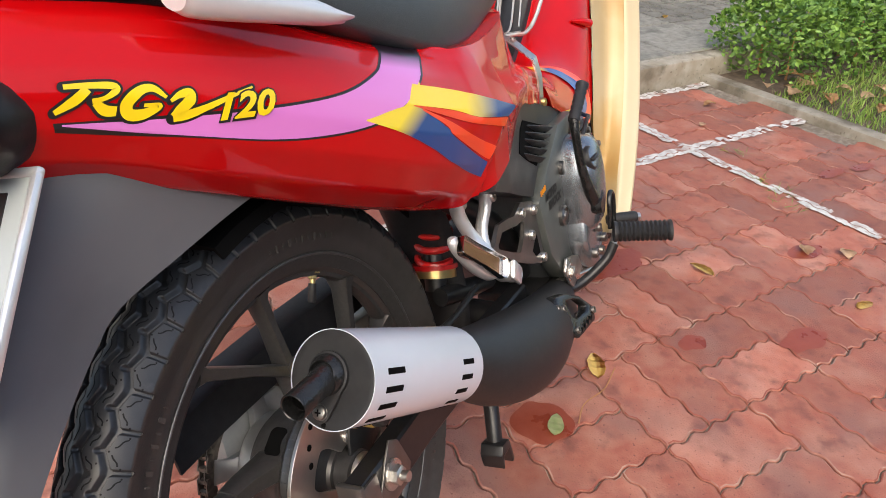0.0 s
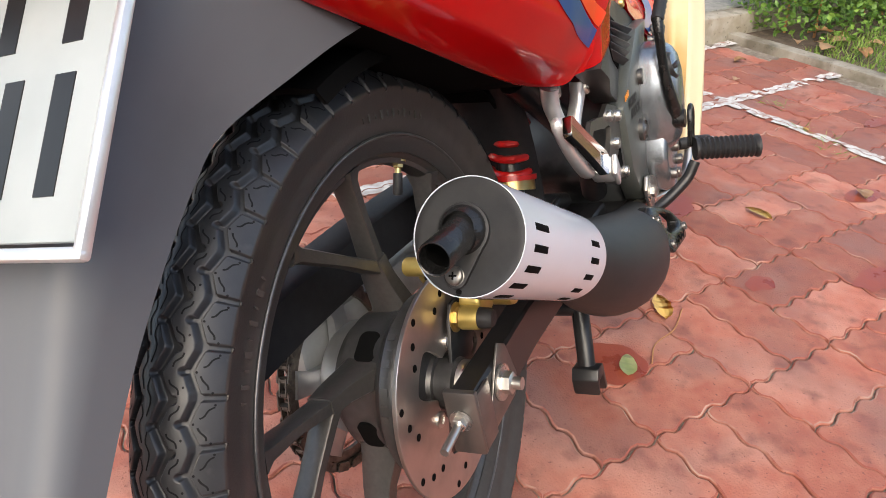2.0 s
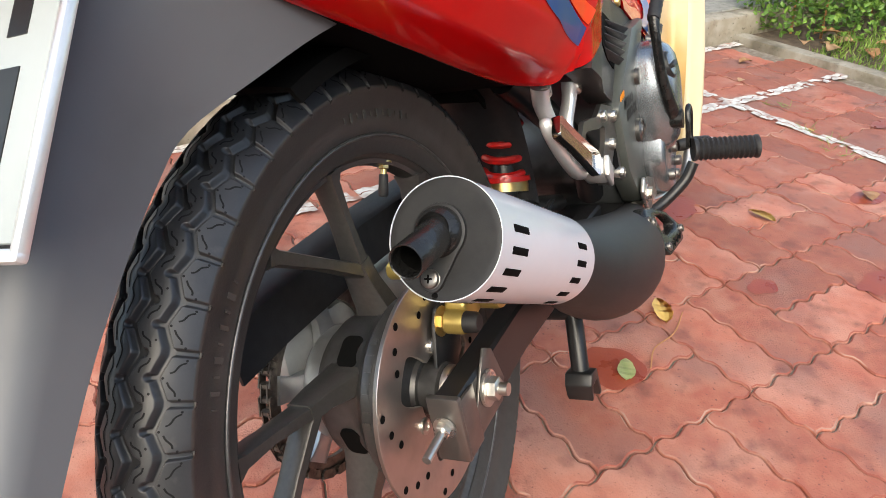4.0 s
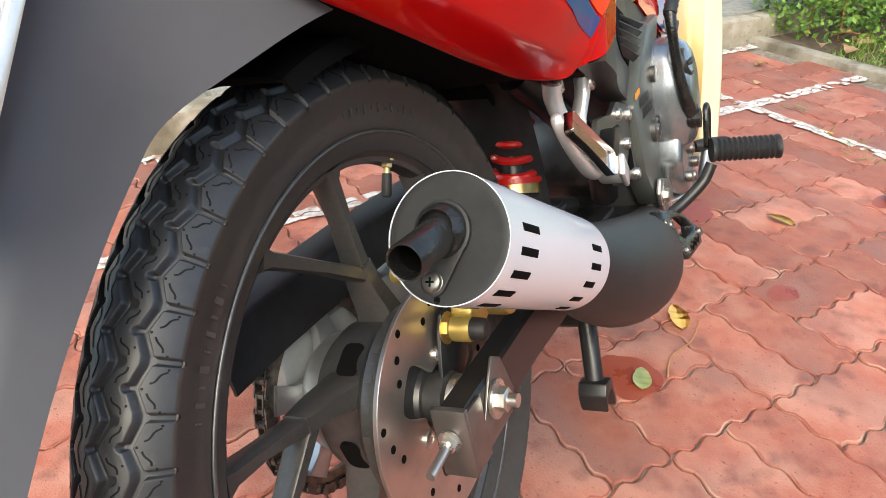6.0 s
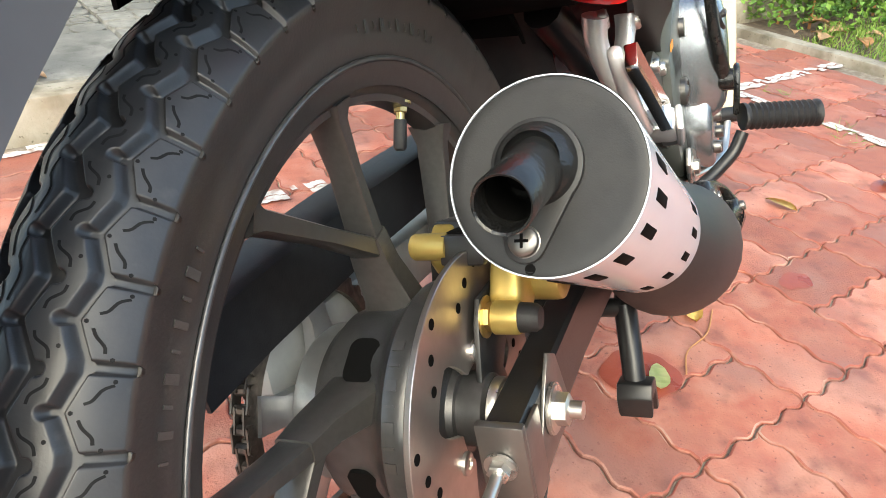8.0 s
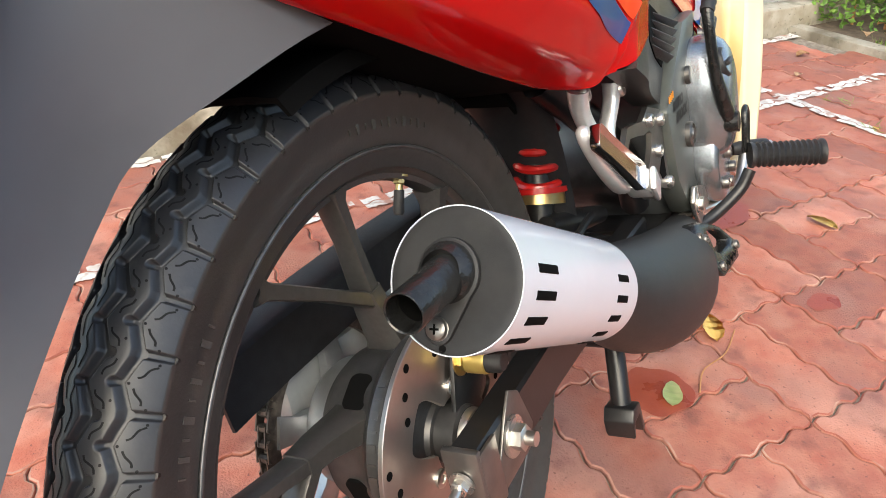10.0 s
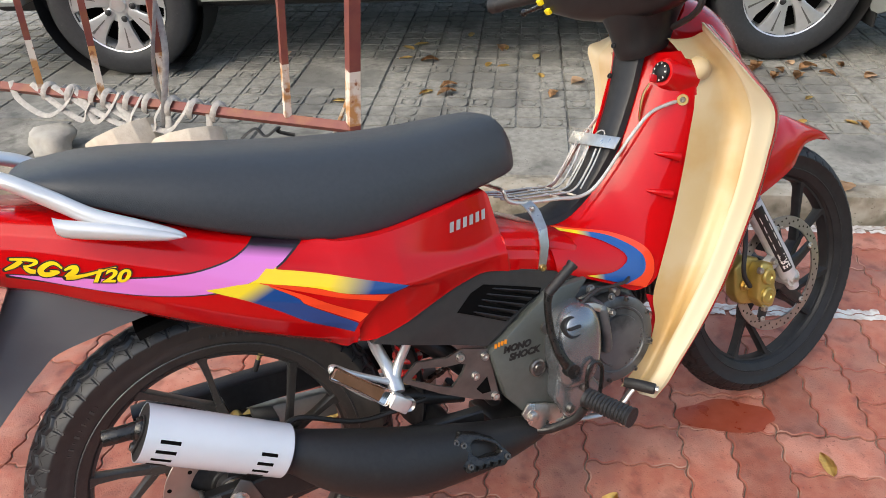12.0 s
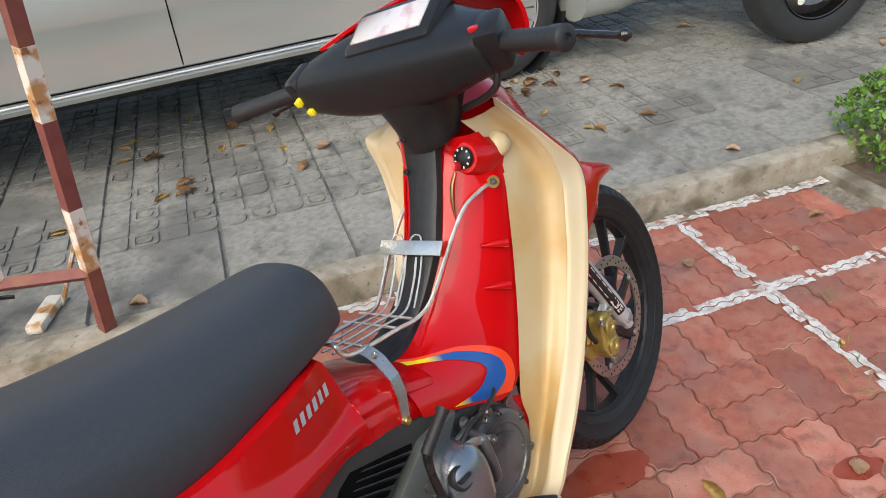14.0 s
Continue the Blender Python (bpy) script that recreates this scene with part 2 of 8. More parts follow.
def foliage(name, a, c):
    m = material(name, a, 0.45, spec=0.4)
    n, l = m.node_tree.nodes, m.node_tree.links
    geo, mx = n.new("ShaderNodeNewGeometry"), n.new("ShaderNodeMix")
    mx.data_type = "RGBA"
    l.new(geo.outputs["Random Per Island"], mx.inputs["Factor"])
    mx.inputs[6].default_value, mx.inputs[7].default_value = (*a, 1), (*c, 1)
    l.new(mx.outputs[2], n["Principled BSDF"].inputs["Base Color"])
    return m


HEDGE = foliage("hedge_leaf", (0.05, 0.13, 0.02), (0.2, 0.34, 0.06))
GRASS = foliage("grass_blade", (0.1, 0.2, 0.03), (0.28, 0.38, 0.09))
CAR_PAINT = material("car_champagne_paint", (0.5, 0.525, 0.5), 0.22, 0.5, color2=(0.52, 0.545, 0.52), scale=400, coat=1.0)
CAR_TRIM = material("car_dark_trim", (0.02, 0.02, 0.021), 0.5)
ALLOY = material("alloy_wheel", (0.62, 0.62, 0.62), 0.28, 0.7, color2=(0.56, 0.56, 0.56), scale=30, coat=0.3)
CAR_GLASS = material("car_glass", (0.02, 0.025, 0.03), 0.04, coat=1.0)
RUST_WHITE = material("rusty_white_paint", (0.68, 0.64, 0.56), 0.6, color2=(0.46, 0.24, 0.09), scale=16, contrast=(0.47, 0.58), bump=0.4, bump_scale=90, third=(0.26, 0.1, 0.04), third_scale=28, third_range=(0.6, 0.66))
RUST_RED = material("rusty_red_paint", (0.17, 0.045, 0.04), 0.6, color2=(0.2, 0.06, 0.045), scale=20, bump=0.3, bump_scale=90, third=(0.22, 0.085, 0.04), third_scale=14, third_range=(0.5, 0.7))
ROPE = material("grey_strap", (0.42, 0.4, 0.37), 0.8, color2=(0.3, 0.285, 0.27), scale=60, bump=0.4, bump_scale=300)
BLOCK = material("concrete_block", (0.5, 0.43, 0.34), 0.9, color2=(0.58, 0.52, 0.43), scale=25, bump=0.6, bump_scale=120)
ROCK = material("stone_lump", (0.4, 0.38, 0.34), 0.9, color2=(0.3, 0.285, 0.255), scale=16, bump=0.8, bump_scale=70)


def grimed(m, color, scale, lo, hi, fine=0.0):
    """Lays dirt over a surface in stains and, with fine above 0, in specks of that scale."""
    n, k = m.node_tree.nodes, m.node_tree.links
    base = n["Principled BSDF"].inputs["Base Color"]
    where = n.new("ShaderNodeNewGeometry").outputs["Position"]
    for s, a, b in ((scale, lo, hi),) + (((fine, 0.64, 0.7),) if fine else ()):
        no, mr, mx = n.new("ShaderNodeTexNoise"), n.new("ShaderNodeMapRange"), n.new("ShaderNodeMix")
        no.inputs["Scale"].default_value, no.inputs["Detail"].default_value = s, 6.0
        mr.inputs["From Min"].default_value, mr.inputs["From Max"].default_value, mr.inputs["To Max"].default_value = a, b, 0.75
        mx.data_type = "RGBA"
        mx.inputs[7].default_value = (*color, 1)
        k.new(where, no.inputs["Vector"])
        k.new(no.outputs["Fac"], mr.inputs["Value"])
        k.new(mr.outputs["Result"], mx.inputs["Factor"])
        k.new(base.links[0].from_socket, mx.inputs[6])
        k.new(mx.outputs[2], base)


grimed(PAVER, (0.23, 0.115, 0.095), 4.5, 0.5, 0.66)
grimed(PAVER, (0.15, 0.055, 0.042), 19, 0.54, 0.72, 130)
grimed(CONCRETE_TILE, (0.1, 0.096, 0.085), 14, 0.55, 0.72, 90)
grimed(PAVER_PAINTED, (0.3, 0.2, 0.16), 45, 0.56, 0.66)
grimed(KERB, (0.1, 0.09, 0.06), 12, 0.54, 0.7, 80)
grimed(SIDEWALL, (0.05, 0.045, 0.04), 40, 0.58, 0.72)


# ---- building helpers ----
def from_lists(name, verts, faces, mat, smooth=True):
    me = bpy.data.meshes.new(name)
    me.from_pydata([tuple(v) for v in verts], [], faces)
    me.materials.append(mat)
    me.polygons.foreach_set("use_smooth", [smooth] * len(me.polygons))
    me.validate()
    me.update()
    return me


def part(name, data, mat=None, parent=None, label="", sharp=40):
    """Links a bmesh, or a mesh, as one mesh object under a thing or a part."""
    if isinstance(data, bmesh.types.BMesh):
        bmesh.ops.recalc_face_normals(data, faces=data.faces)
        me = bpy.data.meshes.new(name)
        data.to_mesh(me)
        data.free()
        me.materials.append(mat)
        me.polygons.foreach_set("use_smooth", [True] * len(me.polygons))
    else:
        me = data
    if sharp:
        me.set_sharp_from_angle(angle=radians(sharp))
    ob = new(name, me)
    if parent:
        ob.parent = parent
    if label:
        ob["label"] = label
    return ob


def thing(name, data, mat, label, category, group="", kind="", sharp=40):
    return tagged(part(name, data, mat, None, "", sharp), label, category, group, kind)


def empty(name, label, category, m=None, group="", kind=""):
    ob = new(name)
    ob.empty_display_size = 0.1
    if m is not None:
        ob.matrix_basis = m
    return tagged(ob, label, category, group, kind)


def ease(points, n):
    """n points, evenly spread by index, on a smooth curve through the given ones (tuples of any length)."""
    p = np.array(points, float)
    p = np.vstack([2 * p[0] - p[1], p, 2 * p[-1] - p[-2]])
    out = []
    for s in np.linspace(0, len(points) - 1, n):
        i = min(int(s), len(points) - 2)
        u = s - i
        a, b, c, d = p[i], p[i + 1], p[i + 2], p[i + 3]
        out.append(0.5 * (2 * b + (c - a) * u + (2 * a - 5 * b + 4 * c - d) * u**2 + (3 * b - a - 3 * c + d) * u**3))
    return out


def loft(bm, rings, closed=True, caps=True):
    """Skins rings of equal count."""
    vs = [[bm.verts.new(tuple(p)) for p in r] for r in rings]
    n = len(vs[0])
    for a, b in zip(vs, vs[1:]):
        for i in range(n if closed else n - 1):
            j = (i + 1) % n
            bm.faces.new((a[i], a[j], b[j], b[i]))
    if caps and closed:
        bm.faces.new(vs[0][::-1])
        bm.faces.new(vs[-1])
    return bm


def tube(points, r, n=10, smooth=0, bm=None, flat=1.0, caps=True):
    """A bar along points; r a radius or one for each point; flat squashes it along its second axis."""
    bm = bm or bmesh.new()
    rs = list(r) if hasattr(r, "__len__") else [r] * len(points)
    pts = [(*p, q) for p, q in zip(points, rs)]
    if smooth:
        pts = ease(pts, smooth)
    ps = [Vector(p[:3]) for p in pts]
    side = None
    rings = []
    for i, p in enumerate(ps):
        d = (ps[min(i + 1, len(ps) - 1)] - ps[max(i - 1, 0)]).normalized()
        if side is None:
            side = d.orthogonal().normalized() if abs(d.z) > 0.95 else d.cross(Vector((0, 0, 1))).normalized()
        side = (side - d * side.dot(d)).normalized()
        up = d.cross(side)
        q = pts[i][3]
        rings.append([p + side * (q * math.cos(a)) + up * (q * flat * math.sin(a)) for a in (2 * math.pi * k / n for k in range(n))])
    return loft(bm, rings, True, caps)


def cyl(a, b, r, r2=None, n=20, bm=None):
    return tube([a, b], [r, r if r2 is None else r2], n, 0, bm)


def lathe(profile, centre, axis=(0, 1, 0), n=48, bm=None, closed=False):
    """Turns a profile of (radius, way along the axis)."""
    bm = bm or bmesh.new()
    ax = Vector(axis).normalized()
    s = ax.orthogonal().normalized()
    u = ax.cross(s)
    c = Vector(centre)
    rings = [[c + ax * h + (s * math.cos(a) + u * math.sin(a)) * max(q, 1e-5) for q, h in profile] for a in (2 * math.pi * k / n for k in range(n))]
    vs = [[bm.verts.new(p) for p in r] for r in rings]
    m = len(profile)
    for i in range(n):
        a, b = vs[i], vs[(i + 1) % n]
        for k in range(m if closed else m - 1):
            bm.faces.new((a[k], a[(k + 1) % m], b[(k + 1) % m], b[k]))
    bmesh.ops.remove_doubles(bm, verts=bm.verts, dist=2e-5)
    return bm


def bevelled(bm, width, segments=2):
    bmesh.ops.recalc_face_normals(bm, faces=bm.faces)
    es = [e for e in bm.edges if len(e.link_faces) == 2 and e.calc_face_angle(0) > 0.5]
    if width:
        bmesh.ops.bevel(bm, geom=es, offset=width, segments=segments, profile=0.5, affect="EDGES", clamp_overlap=True)
    return bm


def prism(poly, y0, y1, bevel=0.002, bm=None, hole=None):
    """A plate: an outline in x and z, from y0 to y1."""
    own = bmesh.new()
    a = [own.verts.new((x, y0, z)) for x, z in poly]
    b = [own.verts.new((x, y1, z)) for x, z in poly]
    n = len(poly)
    own.faces.new(a)
    own.faces.new(b[::-1])
    for i in range(n):
        own.faces.new((a[i], b[i], b[(i + 1) % n], a[(i + 1) % n]))
    bevelled(own, bevel)
    return merge(bm, own)


def merge(bm, other):
    if bm is None:
        return other
    me = bpy.data.meshes.new("scratch")
    other.to_mesh(me)
    other.free()
    bm.from_mesh(me)
    bpy.data.meshes.remove(me)
    return bm


def ring_plate(outer, hole, y0, y1, bm=None):
    """A plate with one opening; both outlines have the same count of points."""
    bm = bm or bmesh.new()
    n = len(outer)
    v = [[bm.verts.new((x, y, z)) for x, z in o] for o, y in ((outer, y0), (hole, y0), (hole, y1), (outer, y1))]
    for k in range(4):
        for i in range(n):
            j = (i + 1) % n
            bm.faces.new((v[k][i], v[k][j], v[(k + 1) % 4][j], v[(k + 1) % 4][i]))
    return bm


def box(centre, size, bevel=0.003, rot=None, bm=None):
    own = bmesh.new()
    bmesh.ops.create_cube(own, size=1)
    m = Matrix.Translation(centre) @ (rot.to_4x4() if rot else Matrix()) @ Matrix.Diagonal((*size, 1))
    bmesh.ops.transform(own, matrix=m, verts=own.verts)
    bevelled(own, bevel)
    return merge(bm, own)


def turned(rx=0, ry=0, rz=0):
    return Euler((radians(rx), radians(ry), radians(rz))).to_matrix()


def hexagon(p, axis, r, h, bm=None, washer=True, stud=0.0):
    """A nut or bolt head with its washer and thread."""
    bm = bm or bmesh.new()
    p, a = Vector(p), Vector(axis).normalized()
    if washer:
        cyl(p, p + a * h * 0.22, r * 1.45, n=18, bm=bm)
    tube([p + a * h * 0.2, p + a * h * 0.9, p + a * h], [r, r, r * 0.85], 6, 0, bm)
    if stud:
        cyl(p + a * h, p + a * (h + stud), r * 0.55, n=12, bm=bm)
    return bm


def cap_bolt(p, axis, r, h, bm=None):
    return lathe([(r, 0), (r, h * 0.75), (r * 0.85, h), (r * 0.5, h), (r * 0.45, h * 0.5), (0, h * 0.5)], p, axis, 14, bm)


# ---- the ground: red pavers, kerb, raised grey paving, planter ----
YAW = radians(-34)
UD, VD = Vector((math.cos(YAW), math.sin(YAW), 0)), Vector((-math.sin(YAW), math.cos(YAW), 0))


def uv(u, v, z=0.0):
    """A place by its way along the kerb and its distance towards it."""
    return UD * u + VD * v + Vector((0, 0, z))


DU, DV, U0, V0 = 0.212, 0.222, 0.411, -0.003
KERB_V, TOP = 1.372, 0.095
PLANT_U = 2.3
ROT = Matrix.Rotation(YAW, 4, "Z")


def slab(name, u0, u1, v0, v1, z0, z1, mat, label, category, bevel=0.0, kind="structure"):
    bm = box(((u0 + u1) / 2, (v0 + v1) / 2, (z0 + z1) / 2), (u1 - u0, v1 - v0, z1 - z0), bevel)
    ob = thing(name, bm, mat, label, category, kind=kind)
    ob.matrix_basis = ROT
    return ob


ground = thing("ground", box((0, 0, -0.1), (400, 400, 0.1), 0), JOINT, "bare ground under the paving", "ground", kind="structure")
bed = slab("pavement_bed", -6, PLANT_U, -6, KERB_V, -0.05, -0.006, JOINT, "sandy joints between red concrete pavers", "pavement")
road = slab("pavement", -12, 30, KERB_V + 0.09, 30, -0.05, TOP - 0.011, CONCRETE_TILE, "grey cement tiled pavement with fallen leaves", "pavement")
kerb = slab("kerb", -12, 30, KERB_V, KERB_V + 0.09, -0.05, TOP, KERB, "weathered concrete kerb edge", "kerb", 0.008)
plant_kerb = slab("planter_kerb", PLANT_U, PLANT_U + 0.07, -6, KERB_V, -0.05, 0.028, KERB, "low concrete edging of the planted bed", "kerb", 0.006)
# unseen wall, added to block low sky from reflections on the bike's right
wall_south = slab("wall_south", -14, 16, -7.3, -7.0, -0.05, 3.2, WALL, "plain dark unseen wall, added to darken side reflections", "wall")
soil = slab("soil", PLANT_U + 0.07, 12, -6, KERB_V, -0.05, 0.012, SOIL, "earth of the planted bed", "soil")

# ---- the motorcycle: x ahead, y to its left, z up from the ground, then leaned onto its side stand ----
LEANED = Matrix.Translation((0, -0.071, 0.006)) @ pose(0, 0, 0, -16)
bike = empty("motorcycle", "red underbone motorcycle with white muffler on its side stand", "motorcycle", LEANED)
RAKE = radians(26)
HEAD = Vector((0.93, 0, 0.83))
STEER = Matrix.Rotation(radians(-1.0), 4, "Z") @ Matrix.Translation(HEAD) @ Matrix.Rotation(radians(2.0), 4, (-math.sin(RAKE), 0, math.cos(RAKE))) @ Matrix.Translation(-HEAD)
SKEW = 0.0175   # the frame points a little to the right of the rear wheel's plane
AXLE_R, AXLE_F = Vector((0, 0.004, 0.298)), Vector((1.215, 0, 0.285))


def skewed(ob, w=0.13):
    """Shifts a symmetric part to the frame's own centre line; its right side, w from the centre, stays."""
    for v in ob.data.vertices:
        c = SKEW * v.co.x
        v.co.y += -c - c * v.co.y / w
    return ob


def steered(ob):
    ob.matrix_basis = STEER
    return ob


# -- wheels --
def stroke(S, Q, pts, half, pitch, soft):
    """1 on a zigzag line of that half width, 0 beside it; the line repeats every pitch round the tyre."""
    best = np.full(S.shape, 9.0)
    for (s0, q0), (s1, q1) in zip(pts, pts[1:]):
        for k in (-1, 0, 1):
            dx, dy = (s1 - s0) * pitch, q1 - q0
            px_, py_ = S - (s0 + k) * pitch, Q - q0
            f = np.clip((px_ * dx + py_ * dy) / (dx * dx + dy * dy), 0, 1)
            best = np.minimum(best, np.hypot(px_ - f * dx, py_ - f * dy))
    x = np.clip((half + soft - best) / (2 * soft), 0, 1)
    return x * x * (3 - 2 * x)


def tread_depth(V, W, L, pitch, soft):
    """How deep the tread is cut: V counts block pitches, W runs from -1 to 1 across the crown of half width L."""
    Q = np.abs(W) * L
    S = ((V + np.where(W > 0, 0.5, 0.0)) % 1.0) * pitch
    wide, slim, cross = 0.0031, 0.0023, 0.0021
    d = stroke(S, Q, [(0.0, 0.16 * L), (0.1, 0.16 * L), (0.5, 0.3 * L), (0.6, 0.3 * L), (1.0, 0.16 * L)], wide, pitch, soft)
    d = np.maximum(d, stroke(S, Q, [(0.55, 0.3 * L), (0.55, 0.39 * L)], 0.0023, pitch, soft))
    d = np.maximum(d, stroke(S, Q, [(0.05, 0.17 * L), (0.05, 0.09 * L)], 0.0023, pitch, soft))
    d = np.maximum(d, 0.9 * stroke(S, Q, [(0.0, 0.55 * L), (0.42, 0.66 * L), (0.58, 0.66 * L), (1.0, 0.55 * L)], slim, pitch, soft))
    d = np.maximum(d, 0.9 * stroke(S, Q, [(0.0, 0.55 * L), (0.0, 0.485 * L)], 0.0021, pitch, soft))
    d = np.maximum(d, 0.9 * stroke(S, Q, [(0.5, 0.66 * L), (0.5, 0.985 * L)], cross, pitch, soft))
    return d


def crown(radius, half, w):
    """The bare crown at w from -1 to 1: its radius and its distance from the middle."""
    sweep = radians(56)
    return radius - half * 0.73 * (1 - np.cos(w * sweep)) / (1 - math.cos(sweep)), half * np.sin(w * sweep) / math.sin(sweep)


def tyre_mesh(name, centre, radius, half, bead, pitches, per, across, cut=0.0052, soft=0.0007, rim_half=0.8):
    """A tyre with its tread cut into the crown."""
    L = half * 1.22
    w = np.linspace(-1, 1, across + 1)
    r, y = crown(radius, half, w)
    low = r[0]
    wall = [(low - (low - bead) * q, half * b) for q, b in ((0.03, 1.0), (0.08, 0.985), (0.11, 0.96), (0.35, 0.96 - 0.24 * (0.96 - rim_half)), (0.37, 0.945 - 0.26 * (0.96 - rim_half)), (0.6, 0.955 - 0.56 * (0.96 - rim_half)), (0.8, 0.955 - 0.84 * (0.96 - rim_half)), (0.84, 0.94 - 0.9 * (0.96 - rim_half)), (0.9, rim_half - 0.06), (1.0, rim_half - 0.2))]
    n = pitches * per
    V, W = np.meshgrid(np.arange(n) / per, w, indexing="ij")
    R = r[None, :] - cut * tread_depth(V, W, L, 2 * math.pi * radius / pitches, soft)
    R = np.hstack([np.tile([q for q, _ in reversed(wall)], (n, 1)), R, np.tile([q for q, _ in wall], (n, 1))])
    Y = np.concatenate([[-q for _, q in reversed(wall)], y, [q for _, q in wall]])
    A = 2 * math.pi * np.arange(n) / n
    m = len(Y)
    co = np.stack([centre[0] + R * np.cos(A)[:, None], centre[1] + np.tile(Y, (n, 1)), centre[2] + R * np.sin(A)[:, None]], axis=-1).reshape(-1, 3)
    i, k = np.meshgrid(np.arange(n), np.arange(m - 1), indexing="ij")
    j = (i + 1) % n
    quads = np.stack([i * m + k, i * m + k + 1, j * m + k + 1, j * m + k], axis=-1).reshape(-1, 4)
    me = bpy.data.meshes.new(name)
    me.vertices.add(len(co))
    me.vertices.foreach_set("co", co.ravel())
    me.loops.add(quads.size)
    me.loops.foreach_set("vertex_index", quads.ravel())
    me.polygons.add(len(quads))
    me.polygons.foreach_set("loop_start", np.arange(0, quads.size, 4))
    me.polygons.foreach_set("use_smooth", [True] * len(quads))
    for mat in (RUBBER, SIDEWALL):
        me.materials.append(mat)
    kind = np.zeros((n, m - 1), int)
    q = len(wall)
    kind[:, :q], kind[:, q + across:] = 1, 1
    me.polygons.foreach_set("material_index", kind.ravel())
    me.update(calc_edges=True)
    me.validate()
    return me


def sipes(centre, radius, half, pitches):
    """Dark ribbons drawn as shaded fine wavy cuts, and wear pips, on the tread blocks."""
    verts, faces = [], []

    def at(v, w, lift=0.00022):
        q, y = crown(radius + lift, half, w)
        t = 2 * math.pi * v / pitches
        return (centre[0] + q * math.cos(t), centre[1] + float(y), centre[2] + q * math.sin(t))

    shapes = (((-0.1, 0.73), (-0.14, 0.78), (-0.26, 0.83), (-0.32, 0.9)), ((0.07, 0.71), (0.16, 0.74), (0.26, 0.8), (0.34, 0.81)),
              ((0.16, 0.34), (0.24, 0.36), (0.33, 0.45), (0.44, 0.47)), ((0.64, 0.49), (0.73, 0.47), (0.82, 0.39), (0.92, 0.37)),
              ((0.14, 0.06), (0.34, 0.03), (0.55, 0.1), (0.86, 0.04)))
    for side in (-1, 1):
        for p in range(pitches):
            turn = p - (0.5 if side > 0 else 0)
            for sh in shapes:
                pts = ease([(v + turn, w) for v, w in sh], 9)
                for i, (v, w) in enumerate(pts):
                    dv, dw = pts[min(i + 1, 8)] - pts[max(i - 1, 0)]
                    gx, gy = dv * 2 * math.pi * radius / pitches, dw * half * 1.22
                    g = math.hypot(gx, gy)
                    ox, oy = -gy / g * 0.00055, gx / g * 0.00055
                    ov, ow = ox * pitches / (2 * math.pi * radius), oy / (half * 1.22)
                    verts.append(at(v + ov, side * (w + ow)))
                    verts.append(at(v - ov, side * (w - ow)))
                    if i:
                        c = len(verts)
                        faces.append((c - 4, c - 3, c - 1, c - 2))
            for v, w in ((0.0, 0.66), (-0.36, 0.9), (0.4, 0.86), (0.3, 0.52)):
                c = len(verts)
                verts += [at(v + turn + 0.028 * math.cos(a), side * (w + 0.017 * math.sin(a))) for a in np.linspace(0, 2 * math.pi, 6, endpoint=False)]
                faces.append(tuple(range(c, c + 6)))
    return from_lists("sipe", verts, faces, GROOVE)


def radial(c, r, a, y):
    return Vector((c[0] + r * math.cos(radians(a)), y, c[2] + r * math.sin(radians(a))))


def spoke_bar(path, widths, depths, bm=None):
    """A tapering spoke with a raised rib; the path lies in the wheel's plane."""
    bm = bm or bmesh.new()
    pts = [Vector(p) for p in path]
    rings = []
    for i, p in enumerate(pts):
        d = (pts[min(i + 1, len(pts) - 1)] - pts[max(i - 1, 0)])
        d.y = 0
        d.normalize()
        s = Vector((-d.z, 0, d.x))
        w, h = widths[i] / 2, depths[i] / 2
        rings.append([p + s * a * w + Vector((0, b * h, 0)) for a, b in ((-1, -0.8), (-0.8, -1), (0.8, -1), (1, -0.8), (1, 0.8), (0.8, 1), (-0.8, 1), (-1, 0.8))])
    return loft(bm, rings)


